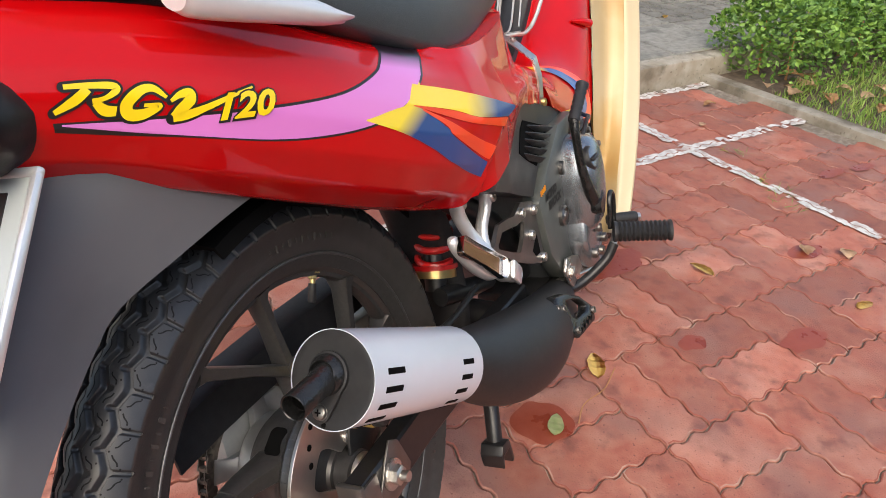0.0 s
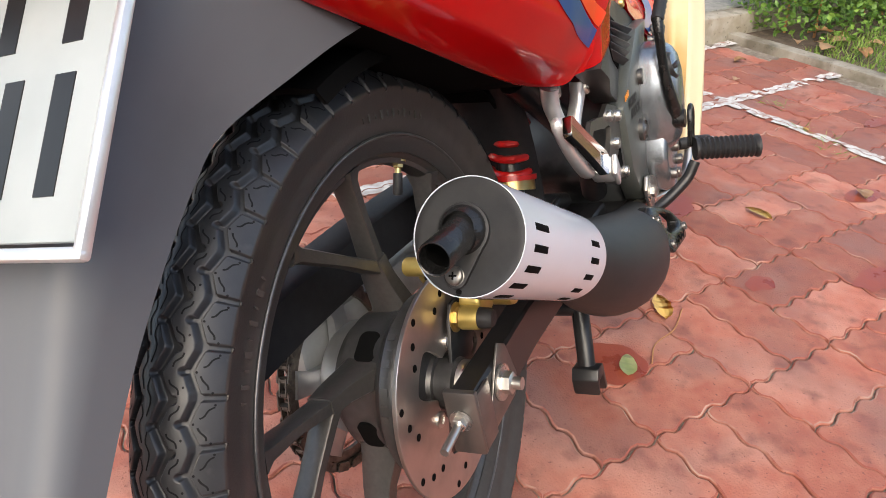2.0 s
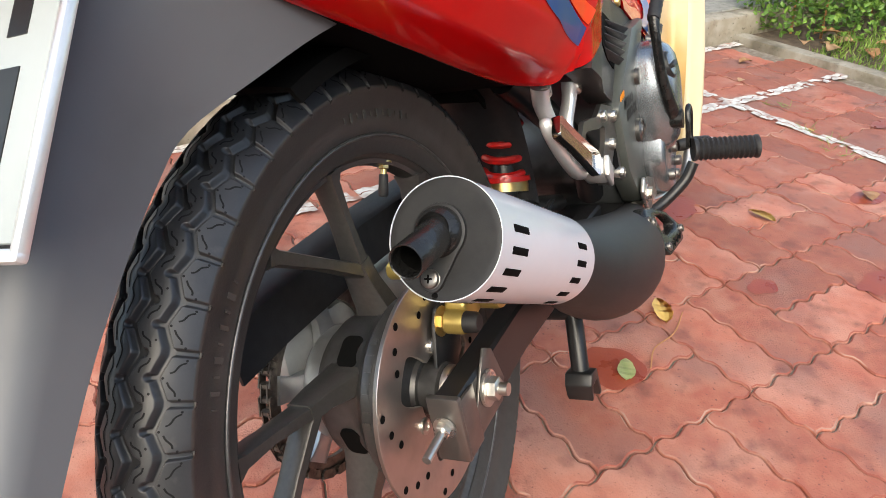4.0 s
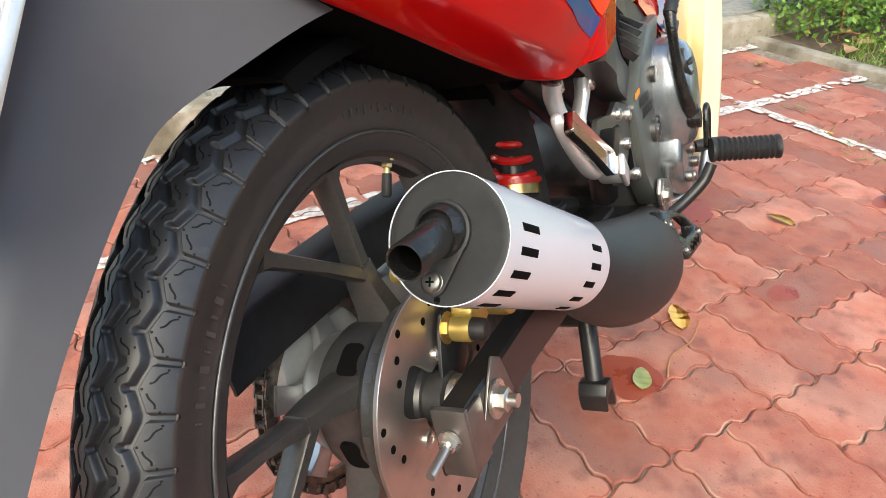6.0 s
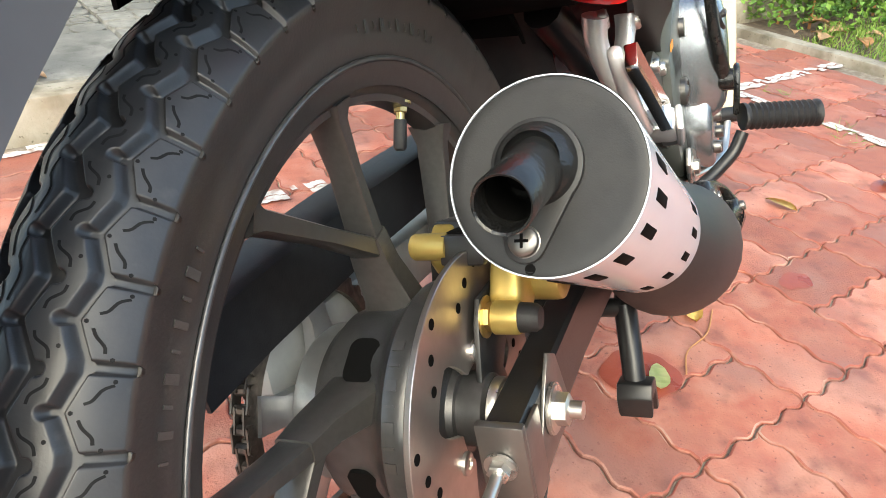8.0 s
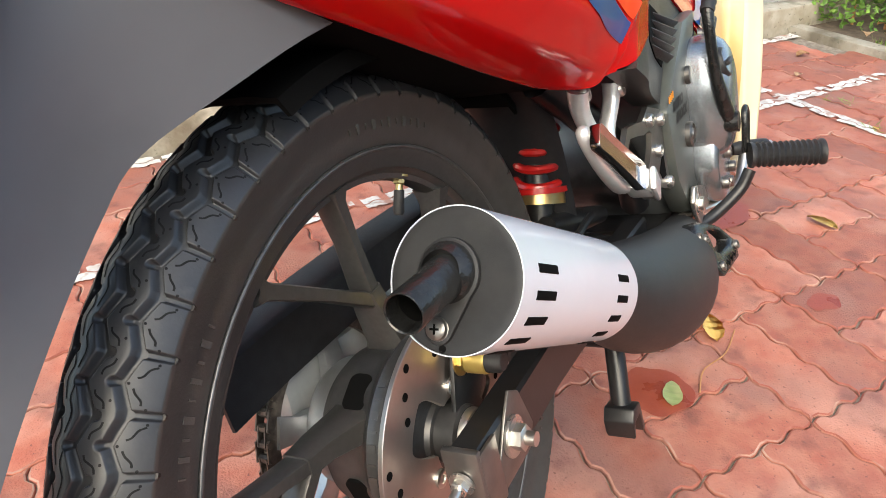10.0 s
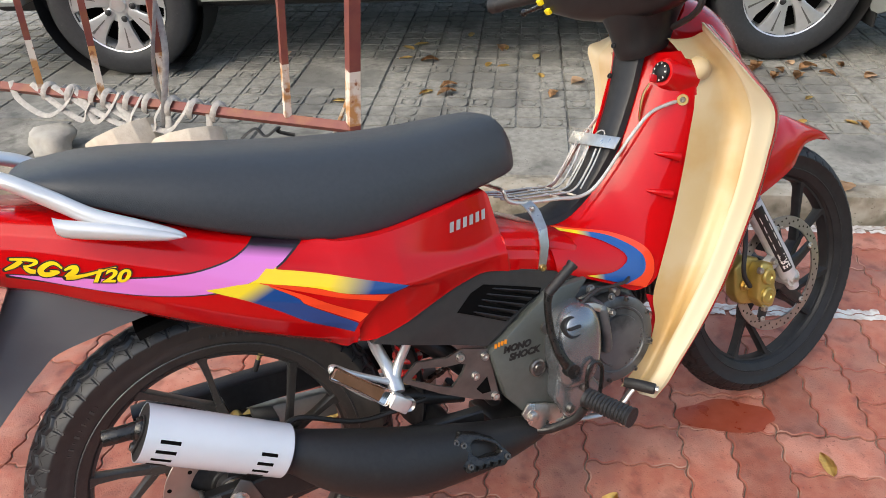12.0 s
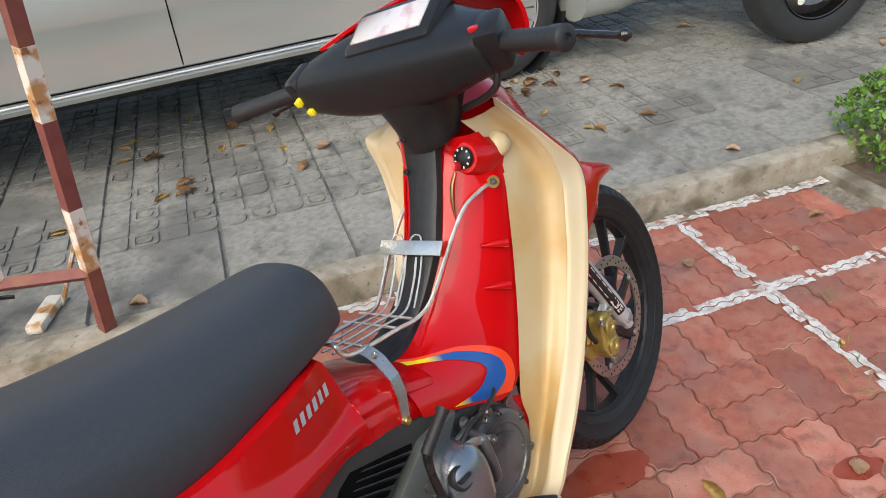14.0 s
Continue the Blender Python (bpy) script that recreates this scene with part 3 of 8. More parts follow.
def wheel(name, c, h, tyre, first, label, lip=0.229, steer=False, alloy=RIM):
    """Rim with hub as the part; tyre, spokes and valve under it. h is half the rim's width at its lips."""
    side = [(0.017, 0.72), (0.003, 1.0), (0.0005, 1.03), (0.0, 0.98), (0.0025, 0.88), (0.007, 0.85), (0.0125, 0.8), (0.0165, 0.66), (0.0195, 0.58), (0.0215, 0.44), (0.026, 0.4)]
    prof = [(lip - d, -h * b) for d, b in side] + [(lip - 0.0275, 0)] + [(lip - d, h * b) for d, b in side[::-1]] + [(lip - 0.015, 0)]
    rim = part(name, lathe(prof, c, n=144, closed=True), alloy, bike, label, 35)
    if steer:
        steered(rim)
    for s in (-1, 1):
        part("rim_lip", lathe([(lip - 0.0012 + 0.0017 * math.cos(q), s * h * 1.0 + 0.0017 * math.sin(q)) for q in np.linspace(0, 2 * math.pi, 10, endpoint=False)], c, n=144, closed=True), RIM_HIGHLIGHT if alloy is RIM else alloy, rim)
    part("tyre", tyre, None, rim, "black rubber tyre with zigzag block tread", 0)
    out, y = lip - 0.024, c[1]
    for k in range(5):
        a = first + 72 * k
        part("spoke", spoke_bar([radial(c, 0.05, a - 19, y - 0.008), radial(c, 0.074, a - 11, y - 0.004), radial(c, 0.1, a - 4, y), radial(c, 0.122, a, y)], [0.034, 0.022, 0.0175, 0.016], [0.05, 0.036, 0.028, 0.024]), alloy, rim)
        part("spoke", spoke_bar([radial(c, 0.113, a - 1, y), radial(c, 0.165, a + 2.5, y), radial(c, out - 0.008, a + 4.2, y), radial(c, out + 0.004, a + 4.5, y)], [0.0125, 0.0098, 0.0125, 0.021], [0.022, 0.019, 0.022, 0.03]), alloy, rim)
        part("spoke", spoke_bar([radial(c, 0.111, a - 1, y), radial(c, 0.145, a + 19, y), radial(c, out - 0.008, a + 32.5, y), radial(c, out + 0.004, a + 34.5, y)], [0.0125, 0.0098, 0.0125, 0.021], [0.022, 0.019, 0.022, 0.03]), alloy, rim)
    return rim


TYRE_C = AXLE_R + Vector((0, 0.0025, 0))
rear_tyre = tyre_mesh("tyre", TYRE_C, 0.2965, 0.0372, 0.222, 58, 54, 190, rim_half=0.68)
rear = wheel("rear_wheel", AXLE_R, 0.0235, rear_tyre, 83.4, "dark grey alloy wheel with forked spokes")
# ribbons lie on the tread; their dark colour stands for shade in cuts
cuts = part("sipe", sipes(TYRE_C, 0.2965, 0.0372, 58), None, rear, "dark ribbons drawn for the shade in fine wavy tread cuts", 0)
cuts["kind"] = "stuff"
front_tyre = tyre_mesh("tyre", AXLE_F, 0.29, 0.037, 0.226, 58, 14, 44, 0.004, 0.0016)
front_tyre.materials[0] = RUBBER_DARK
front_tyre.materials[1] = RUBBER_DARK
front = wheel("front_wheel", AXLE_F, 0.03, front_tyre, 20.0, "black alloy wheel with forked spokes", 0.235, steer=True, alloy=RIM_BLACK)

# rear hub: a wide flange next to the disc, a drum with dark plates for shaded windows
HUB = Vector((-0.004, 0.004, 0.299))
for first, count in ((128, 9), (62, 11), (-40, 9), (220, 11)):   # moulded marks on the tyre's wall
    for k in range(count):
        a = first + 2.4 * k
        part("sidewall_mark", box(radial(AXLE_R, 0.2465, a, AXLE_R.y - 0.0298), (0.0075 if k % 2 else 0.0045, 0.0007, (0.0012, 0.003, 0.0016, 0.0042)[(k * 7 + first) % 4]), 0.0, turned(0, -a, 0)), SIDEWALL, rear)
hub = part("hub", lathe([(0.012, -0.054), (0.03, -0.054), (0.032, -0.05), (0.078, -0.05), (0.083, -0.0475), (0.0845, -0.044), (0.084, -0.034), (0.08, -0.03), (0.0735, -0.025), (0.069, -0.018), (0.0665, -0.008), (0.066, 0.01), (0.0645, 0.02), (0.058, 0.023), (0.056, 0.03), (0.012, 0.034)], HUB, n=80), HUB_BLACK, rear, "cast black wheel hub", 35)
part("hub_carrier", lathe([(0.03, 0.024), (0.0545, 0.024), (0.0555, 0.028), (0.054, 0.044), (0.05, 0.05), (0.02, 0.052)], HUB, n=64), ENGINE_SILVER, rear, "bare cast sprocket carrier", 35)
# no openings are cut: dark plates on the drum paint in their shade
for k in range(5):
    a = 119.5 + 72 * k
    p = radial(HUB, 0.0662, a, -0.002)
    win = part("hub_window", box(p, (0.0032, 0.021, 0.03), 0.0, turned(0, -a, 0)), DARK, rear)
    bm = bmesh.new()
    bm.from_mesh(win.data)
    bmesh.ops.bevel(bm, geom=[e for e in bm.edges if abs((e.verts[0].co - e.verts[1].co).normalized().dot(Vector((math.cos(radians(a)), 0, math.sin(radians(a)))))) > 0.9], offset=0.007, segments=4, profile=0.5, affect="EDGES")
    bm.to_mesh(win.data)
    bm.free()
# raised marks round the hub's flange
for k in range(7):
    a = 118 + 8.0 * k
    part("hub_mark", box(radial(HUB, 0.0843, a, -0.035), (0.0012, 0.007, 0.0016 if k % 2 else 0.006), 0.0, turned(0, -a, 0)), RIM, hub)
VALVE = Vector((0.096, 0.0, 0.477))
VD_ = (AXLE_R - VALVE).normalized()
valve = part("valve_stem", hexagon(VALVE - VD_ * 0.004, VD_, 0.0052, 0.008, cyl(VALVE - VD_ * 0.012, VALVE + VD_ * 0.012, 0.0032, n=12), washer=True), BRASS, rear, "brass valve stem with black cap")
part("valve_cap", tube([VALVE + VD_ * 0.009, VALVE + VD_ * 0.028, VALVE + VD_ * 0.03], [0.0045, 0.0048, 0.0035], 12), RUBBER_GRIP, valve)


def drilled_disc(c, r_in, r_out, y, lobes=3, first=198.0, deep=0.034):
    """A brake disc whose inner edge runs in to each of its bolts."""
    outer, inner = [], []
    for k in range(120):
        a = 3.0 * k
        near = min(abs((a - first - q * 360 / lobes + 180) % 360 - 180) for q in range(lobes))
        x = max(0.0, min(1.0, (46 - near) / 22)) if lobes else 0.0
        r = r_in - deep * x * x * (3 - 2 * x)
        outer.append((c[0] + r_out * math.cos(radians(a)), c[2] + r_out * math.sin(radians(a))))
        inner.append((c[0] + r * math.cos(radians(a)), c[2] + r * math.sin(radians(a))))
    return ring_plate(outer, inner, y - 0.002, y + 0.002)


DISC_Y = -0.056
disc_r = part("brake_disc", bevelled(drilled_disc(HUB, 0.066, 0.104, DISC_Y), 0.0005, 1), DISC_STEEL, rear, "drilled steel brake disc")
hole_mesh = None
for k in range(24):
    for j, r in enumerate((0.076, 0.086, 0.096)):
        if (k + j) % 3 == 0:
            if hole_mesh is None:
                hole_mesh = part("drill_hole", cyl((0, 0, 0), (0, -0.0004, 0), 0.0034, n=12), DARK, disc_r)
                hole_mesh.location = radial(HUB, r, k * 15 + j * 4, DISC_Y - 0.0019)
                continue
            part("drill_hole", hole_mesh.data, None, disc_r, "", 0).location = radial(HUB, r, k * 15 + j * 4, DISC_Y - 0.0019)
for k in range(3):
    part("disc_bolt", cap_bolt(radial(HUB, 0.04, 198 + 120 * k, DISC_Y - 0.002), (0, -1, 0), 0.0075, 0.003), STEEL, disc_r)
part("axle_boss", lathe([(0.012, -0.072), (0.02, -0.072), (0.0235, -0.07), (0.025, -0.052), (0.03, -0.05)], HUB, n=40), HUB_BLACK, rear)
part("axle_spacer", lathe([(0.011, -0.088), (0.017, -0.088), (0.0185, -0.086), (0.0185, -0.0795), (0.0205, -0.079), (0.0215, -0.077), (0.0215, -0.073), (0.018, -0.0715)], HUB, n=36), STEEL, rear, "bright steel axle spacer")

# sprocket, carrier and chain on the far side
spr = bmesh.new()
N = 36
ring_o, ring_i = [], []
for k in range(N * 4):
    a = 360 * k / (N * 4)
    r = 0.086 + (0.0042 if k % 4 in (0, 1) else 0.0)
    ring_o.append((r * math.cos(radians(a)), AXLE_R.z + r * math.sin(radians(a))))
    ring_i.append((0.077 * math.cos(radians(a)), AXLE_R.z + 0.077 * math.sin(radians(a))))
sprocket = part("rear_sprocket", ring_plate(ring_o, ring_i, 0.062, 0.067, spr), CHAIN, rear, "toothed steel sprocket")
for k in range(5):
    part("sprocket_arm", spoke_bar([radial(AXLE_R, 0.03, 72 * k + 8, 0.058), radial(AXLE_R, 0.06, 72 * k + 8, 0.06), radial(AXLE_R, 0.08, 72 * k + 8, 0.062)], [0.03, 0.02, 0.026], [0.014, 0.01, 0.006]), ENGINE_SILVER, sprocket)


def chain_path():
    """Pitch points of the drive chain: round the wheel's sprocket, along to the engine's."""
    c1, r1, c2, r2 = (0.0, 0.298), 0.091, (0.47, 0.33), 0.03
    pts = []
    for a in np.arange(95, 265, 7.6):
        pts.append((c1[0] + r1 * math.cos(radians(a)), c1[1] + r1 * math.sin(radians(a))))
    start, end = (c1[0], c1[1] - r1), (c2[0], c2[1] - r2)
    for s in np.linspace(0, 1, 38):
        pts.append((start[0] + (end[0] - start[0]) * s, start[1] + (end[1] - start[1]) * s - 0.012 * math.sin(math.pi * s)))
    return pts


links = bmesh.new()
path = chain_path()
for i, (a, b) in enumerate(zip(path, path[1:])):
    w = 0.0035 if i % 2 else 0.006
    for s in (-1, 1):
        mid = ((a[0] + b[0]) / 2, 0.0645 + s * w, (a[1] + b[1]) / 2)
        ang = -math.degrees(math.atan2(b[1] - a[1], b[0] - a[0]))
        box(mid, (0.0165, 0.0014, 0.0085), 0.0, turned(0, ang, 0), links)
    cyl((a[0], 0.0575, a[1]), (a[0], 0.0715, a[1]), 0.0038, n=8, bm=links)
part("drive_chain", links, CHAIN, bike, "greasy steel drive chain")

# swingarm, right arm with axle bracket
NUT = Vector((-0.003, -0.1025, 0.302))
arm = bmesh.new()
loft(arm, [[(x, -0.09 + a * 0.0125, z + b * 0.5 * h) for a, b in ((-1, -0.86), (-0.8, -1), (0.8, -1), (1, -0.86), (1, 0.86), (0.8, 1), (-0.8, 1), (-1, 0.86))] for x, z, h in ((-0.05, 0.3, 0.05), (0.1, 0.294, 0.05), (0.25, 0.276, 0.05), (0.43, 0.255, 0.05))])
swing = part("swingarm", arm, SATIN_BLACK, bike, "satin black swingarm", 30)
# pale colour puts the sky light on this bar into its surface
part("swingarm_bar", box((0.19, 0.084, 0.308), (0.47, 0.03, 0.05), 0.006, turned(0, 7.5, 0)), SWING_SKYLIT, swing, "swingarm bar coloured pale grey for the sky light on it")
part("crossbar", cyl((0.36, -0.1, 0.262), (0.36, 0.1, 0.285), 0.022), SATIN_BLACK, swing)
part("axle_plate", prism([(-0.03, 0.272), (0.022, 0.27), (0.034, 0.286), (0.022, 0.326), (0.008, 0.336), (-0.008, 0.32), (-0.032, 0.292)], -0.1052, -0.1026, 0.0006), BRACKET, swing, "bright steel axle plate")
cap = part("end_cap", bevelled(box((-0.053, -0.09, 0.297), (0.007, 0.03, 0.062), 0.0, turned(0, 3, 0)), 0.002), BRACKET, swing, "brushed steel end cap")
part("cap_lip", box((-0.04, -0.1042, 0.296), (0.026, 0.003, 0.056), 0.001, turned(0, 3, 0)), BRACKET, cap)
part("axle_nut", hexagon(NUT + Vector((0, -0.004, 0)), (0, -1, 0), 0.0105, 0.011, lathe([(0, 0), (0.0165, 0), (0.0165, 0.002), (0, 0.002)], NUT + Vector((0, -0.0035, 0)), (0, -1, 0), 24), stud=0.008), STEEL, swing, "bright axle nut with washer")
part("adjuster_bolt", hexagon((-0.0565, -0.088, 0.301), (-0.99, 0, -0.05), 0.007, 0.008, stud=0.03), STEEL, swing, "threaded chain adjuster bolt")
part("axle_bolt", cyl((-0.002, -0.1, 0.301), (0, 0.12, 0.298), 0.0075), BRACKET, swing)
guard = bmesh.new()
loft(guard, [[(x, y, z) for y, z in ((0.047, z0 - 0.05), (0.047, z0 - 0.004), (0.052, z0), (0.09, z0), (0.094, z0 - 0.004), (0.094, z0 - 0.062), (0.091, z0 - 0.062), (0.091, z0 - 0.004), (0.05, z0 - 0.004), (0.05, z0 - 0.05))] for x, z0 in ((-0.115, 0.425), (-0.05, 0.425), (0.1, 0.418), (0.3, 0.4), (0.42, 0.385))])
part("chain_guard", guard, BLACK_PLASTIC, bike, "black plastic chain guard")

# rear caliper
cal = part("rear_caliper", bevelled(prism([(0.016, 0.39), (0.021, 0.404), (0.035, 0.411), (0.07, 0.4), (0.074, 0.378), (0.05, 0.366), (0.024, 0.376)], -0.053, -0.036, 0.0), 0.004), GOLD, bike, "gold anodised brake caliper")
part("caliper_bridge", bevelled(prism([(0.03, 0.4), (0.035, 0.412), (0.072, 0.4), (0.07, 0.388)], -0.086, -0.037, 0.0), 0.003), SATIN_BLACK, cal)
part("caliper_piston", lathe([(0, -0.1185), (0.0165, -0.1185), (0.0195, -0.117), (0.0205, -0.113), (0.0205, -0.082), (0.018, -0.076), (0, -0.076)], (0.05, 0, 0.366), n=40), GOLD, cal)
part("caliper_body", bevelled(prism([(0.004, 0.37), (0.02, 0.392), (0.06, 0.395), (0.062, 0.36), (0.03, 0.35), (0.008, 0.352)], -0.1, -0.078, 0.0), 0.004), GOLD, cal)
part("slide_pin", lathe([(0, -0.1), (0.0105, -0.1), (0.0112, -0.098), (0.0112, -0.083), (0.009, -0.081), (0, -0.081)], (0.0, 0, 0.359), n=28), GOLD, cal)
part("pin_cap", lathe([(0, -0.1135), (0.007, -0.113), (0.0092, -0.11), (0.0098, -0.1), (0, -0.1)], (0.0, 0, 0.359), n=24), RUBBER_GRIP, cal, "black rubber pin cap")
part("pin_nut", hexagon((-0.003, -0.0775, 0.361), (0, -1, 0), 0.0095, 0.005), BRASS, cal)
part("pin_lug", lathe([(0, -0.03), (0.008, -0.03), (0.009, -0.032), (0.009, -0.055), (0, -0.055)], (0.013, 0, 0.404), n=24), GOLD, cal)
part("brake_pad", box((0.035, -0.061, 0.392), (0.05, 0.016, 0.03), 0.002, turned(0, 16, 0)), DARK, cal)
part("pad_clip", box((0.012, -0.066, 0.402), (0.012, 0.03, 0.02), 0.002, turned(0, 20, 0)), SATIN_BLACK, cal)
part("brake_hose", tube([(0.06, -0.1, 0.38), (0.1, -0.09, 0.39), (0.2, -0.085, 0.34), (0.32, -0.08, 0.33)], 0.0045, 8, 30), RUBBER_GRIP, cal)
ARC = [(-0.011 + 0.026 * math.cos(radians(q)), 0.3 + 0.026 * math.sin(radians(q))) for q in range(150, 391, 20)]
part("caliper_bracket", prism(ARC + [(0.03, 0.33), (0.045, 0.35), (0.03, 0.372), (-0.004, 0.375), (-0.014, 0.362)], -0.0765, -0.0725, 0.0008), SATIN_BLACK, cal)

cal.matrix_basis = Matrix.Translation((0.02, 0.012, -0.005))

# exhaust
A0, A1 = Vector((-0.0994, -0.1548, 0.4936)), Vector((0.075, -0.1541, 0.3855))
AX = (A1 - A0).normalized()
pipe = part("exhaust_pipe", tube([A1 - AX * 0.004, A1 + AX * 0.006, A1 + AX * 0.03, (0.15, -0.156, 0.335), (0.21, -0.156, 0.302), (0.27, -0.155, 0.278), (0.33, -0.15, 0.26), (0.4, -0.142, 0.241), (0.47, -0.13, 0.226), (0.53, -0.115, 0.214), (0.6, -0.07, 0.2), (0.68, -0.03, 0.2)],
            [0.030, 0.031, 0.036, 0.048, 0.055, 0.055, 0.05, 0.042, 0.032, 0.022, 0.017, 0.016], 28, 60), PIPE_BLACK, bike, "matt black expansion chamber")
RM = 0.0397
muf = part("muffler", lathe([(RM - 0.0006, 0.001), (RM - 0.0006, -0.0008), (RM, -0.0008), (RM, 0.204), (RM - 0.0015, 0.2055), (RM - 0.006, 0.205)], A0, AX, 72), SLEEVE, pipe, "glossy white muffler sleeve with slots")
part("end_cap", lathe([(0, 0.0005), (0.012, 0.0), (RM - 0.006, 0.0), (RM - 0.002, -0.0006), (RM - 0.0008, -0.0002), (RM - 0.0006, 0.0012)], A0, AX, 72), PIPE_BLACK, muf, "matt black end cap")
part("front_cap", lathe([(RM - 0.001, 0.2045), (RM - 0.004, 0.209), (0.03, 0.211)], A0, AX, 72), PIPE_BLACK, muf)
up = Vector((-AX.z, 0, AX.x))
sd = Vector((0, -1, 0))
o0 = A0 + up * 0.004 - sd * 0.003
sc = A0 - up * 0.0255 - sd * 0.0075
drop = (sc - o0).normalized()
across = AX.cross(drop).normalized()
outline = [o0 + (drop * math.cos(q) + across * math.sin(q)) * 0.0185 for q in np.linspace(radians(58), radians(302), 26)] + [sc + (drop * math.cos(q) + across * math.sin(q)) * 0.0085 for q in np.linspace(radians(-62), radians(62), 12)]
part("outlet_flange", bevelled(loft(bmesh.new(), [[p - AX * h for p in outline] for h in (0.0, 0.0032)]), 0.0006), PIPE_BLACK, muf, "dull black welded outlet flange")
mouth = A0 - AX * 0.045 - up * 0.0175 - sd * 0.002
od = (o0 - mouth).normalized()
reach = (o0 - mouth).length
part("outlet_tip", lathe([(0.0125, -0.004), (0.0118, -0.012), (0.0112, -0.02), (0.0112, -reach + 0.0008), (0.0106, -reach), (0.0098, -reach + 0.0006), (0.0096, -0.01), (0, -0.01)], o0, od, 40), GLOSS_BLACK, muf, "gloss black outlet tip")
part("tip_bore", lathe([(0.0094, -reach + 0.012), (0.0095, -0.0105), (0, -0.0105)], o0, od, 24), DARK, muf)
part("weld_bead", lathe([(0.0115, -0.011), (0.0142, -0.0075), (0.0165, -0.0045), (0.0165, -0.003)], o0, AX, 28), GLOSS_BLACK, muf)
screw = part("screw", lathe([(0, 0.0035), (0.0045, 0.0035), (0.0058, 0.0025), (0.006, 0.0), (0.0072, -0.0005)], sc - AX * 0.0034, -AX, 24), BRACKET, muf, "cross-head screw")
for q in (up, sd):
    part("screw_slot", box(sc - AX * 0.0069, (0.0055, 0.0012, 0.0006), 0.0, Matrix((q, q.cross(AX), AX)).transposed()), DARK, screw)
part("drain_hole", tube([A0 - up * 0.036 - sd * 0.006, A0 - up * 0.036 - sd * 0.006 - AX * 0.0006], 0.0022, 10), DARK, muf)
for end, cnt in ((0.0326, 7), (0.1704, 7)):
    for k in range(cnt):
        a = radians(11.4 - 20.9 * k)
        n1 = sd * math.cos(a) + up * math.sin(a)
        tg = n1.cross(AX)
        rot = Matrix((AX, tg, n1)).transposed()
        c = A0 + AX * (end - 0.0022 * (k % 4)) + n1 * (RM - 0.0006)
        part("vent_slot", box(c, (0.027 if end < 0.1 else 0.024, 0.0052, 0.002), 0.0006, rot), DARK, muf)
# heat guard bracket
def on_pipe(x, z, y):
    """Leans the guard in over the pipe's shoulder."""
    t = (z - 0.24) / 0.09
    return (x + 0.018 * t, y + 0.03 * t, z - 0.026 * t)


hg = ring_plate([(0.315, 0.326), (0.331, 0.332), (0.362, 0.317), (0.392, 0.293), (0.42, 0.252), (0.405, 0.237), (0.335, 0.252), (0.321, 0.282)],
                [(0.346, 0.304), (0.352, 0.31), (0.372, 0.3), (0.39, 0.286), (0.402, 0.266), (0.394, 0.262), (0.358, 0.272), (0.348, 0.284)], -0.21, -0.194)
for v in hg.verts:
    v.co = on_pipe(v.co.x, v.co.z, v.co.y)
hgp = part("heat_guard", bevelled(hg, 0.0025), GLOSS_BLACK, pipe, "black heat guard plate")
for x, z in ((0.32, 0.318), (0.333, 0.308), (0.342, 0.262), (0.411, 0.251)):
    part("guard_bolt", cap_bolt(on_pipe(x, z, -0.206), (0, -1, 0.3), 0.0055, 0.007), BRACKET, hgp)
for k in range(4):
    part("guard_slot", box(on_pipe(0.352 + 0.014 * k, 0.2555 - 0.0025 * k, -0.2105), (0.004, 0.001, 0.009), 0.0, turned(0, 30, 0)), DARK, hgp)

# -- rear mudguard with plate and lamps --
fen = bmesh.new()
rows = [((-0.16, 0.745), (0.06, 0.627), 0.079), ((-0.19, 0.715), (-0.045, 0.6235), 0.077), ((-0.213, 0.685), (-0.116, 0.612), 0.067), ((-0.235, 0.65), (-0.172, 0.599), 0.055), ((-0.26, 0.612), (-0.199, 0.58), 0.0485),
        ((-0.29, 0.57), (-0.237, 0.547), 0.0435), ((-0.33, 0.51), (-0.284, 0.503), 0.041), ((-0.38, 0.44), (-0.345, 0.437), 0.041), ((-0.43, 0.37), (-0.4, 0.367), 0.041), ((-0.475, 0.31), (-0.455, 0.31), 0.041)]
sect = []
for (bx, bz), (ex, ez), w in [tuple(map(tuple, (r[:2], r[2:4]))) + (r[4],) for r in ease([(*a, *b, c) for a, b, c in rows], 40)]:
    outer, inner = [], []
    for k in range(17):
        u = -1 + k / 8
        a = abs(u)
        f = 0 if a < 0.5 else ((a - 0.5) / 0.5)
        y = math.copysign(min(a / 0.62, 1) ** 0.85 * w, u) if a > 0 else 0
        g = max(0.0, (a - 0.45) / 0.55) ** 1.25
        outer.append((bx + (ex - bx) * g, y, bz + (ez - bz) * g))
        inner.append((bx + (ex - bx) * g + 0.0035 * (1 - g), y * (1 - 0.0035 / w), bz + (ez - bz) * g - 0.001))
    sect.append(outer + inner[::-1])
loft(fen, sect)
fender = part("rear_mudguard", fen, GREY_FENDER, bike, "dark grey plastic rear mudguard", 50)

# added dark arch, stands in for the shade between mudguard and tyre
rows = []
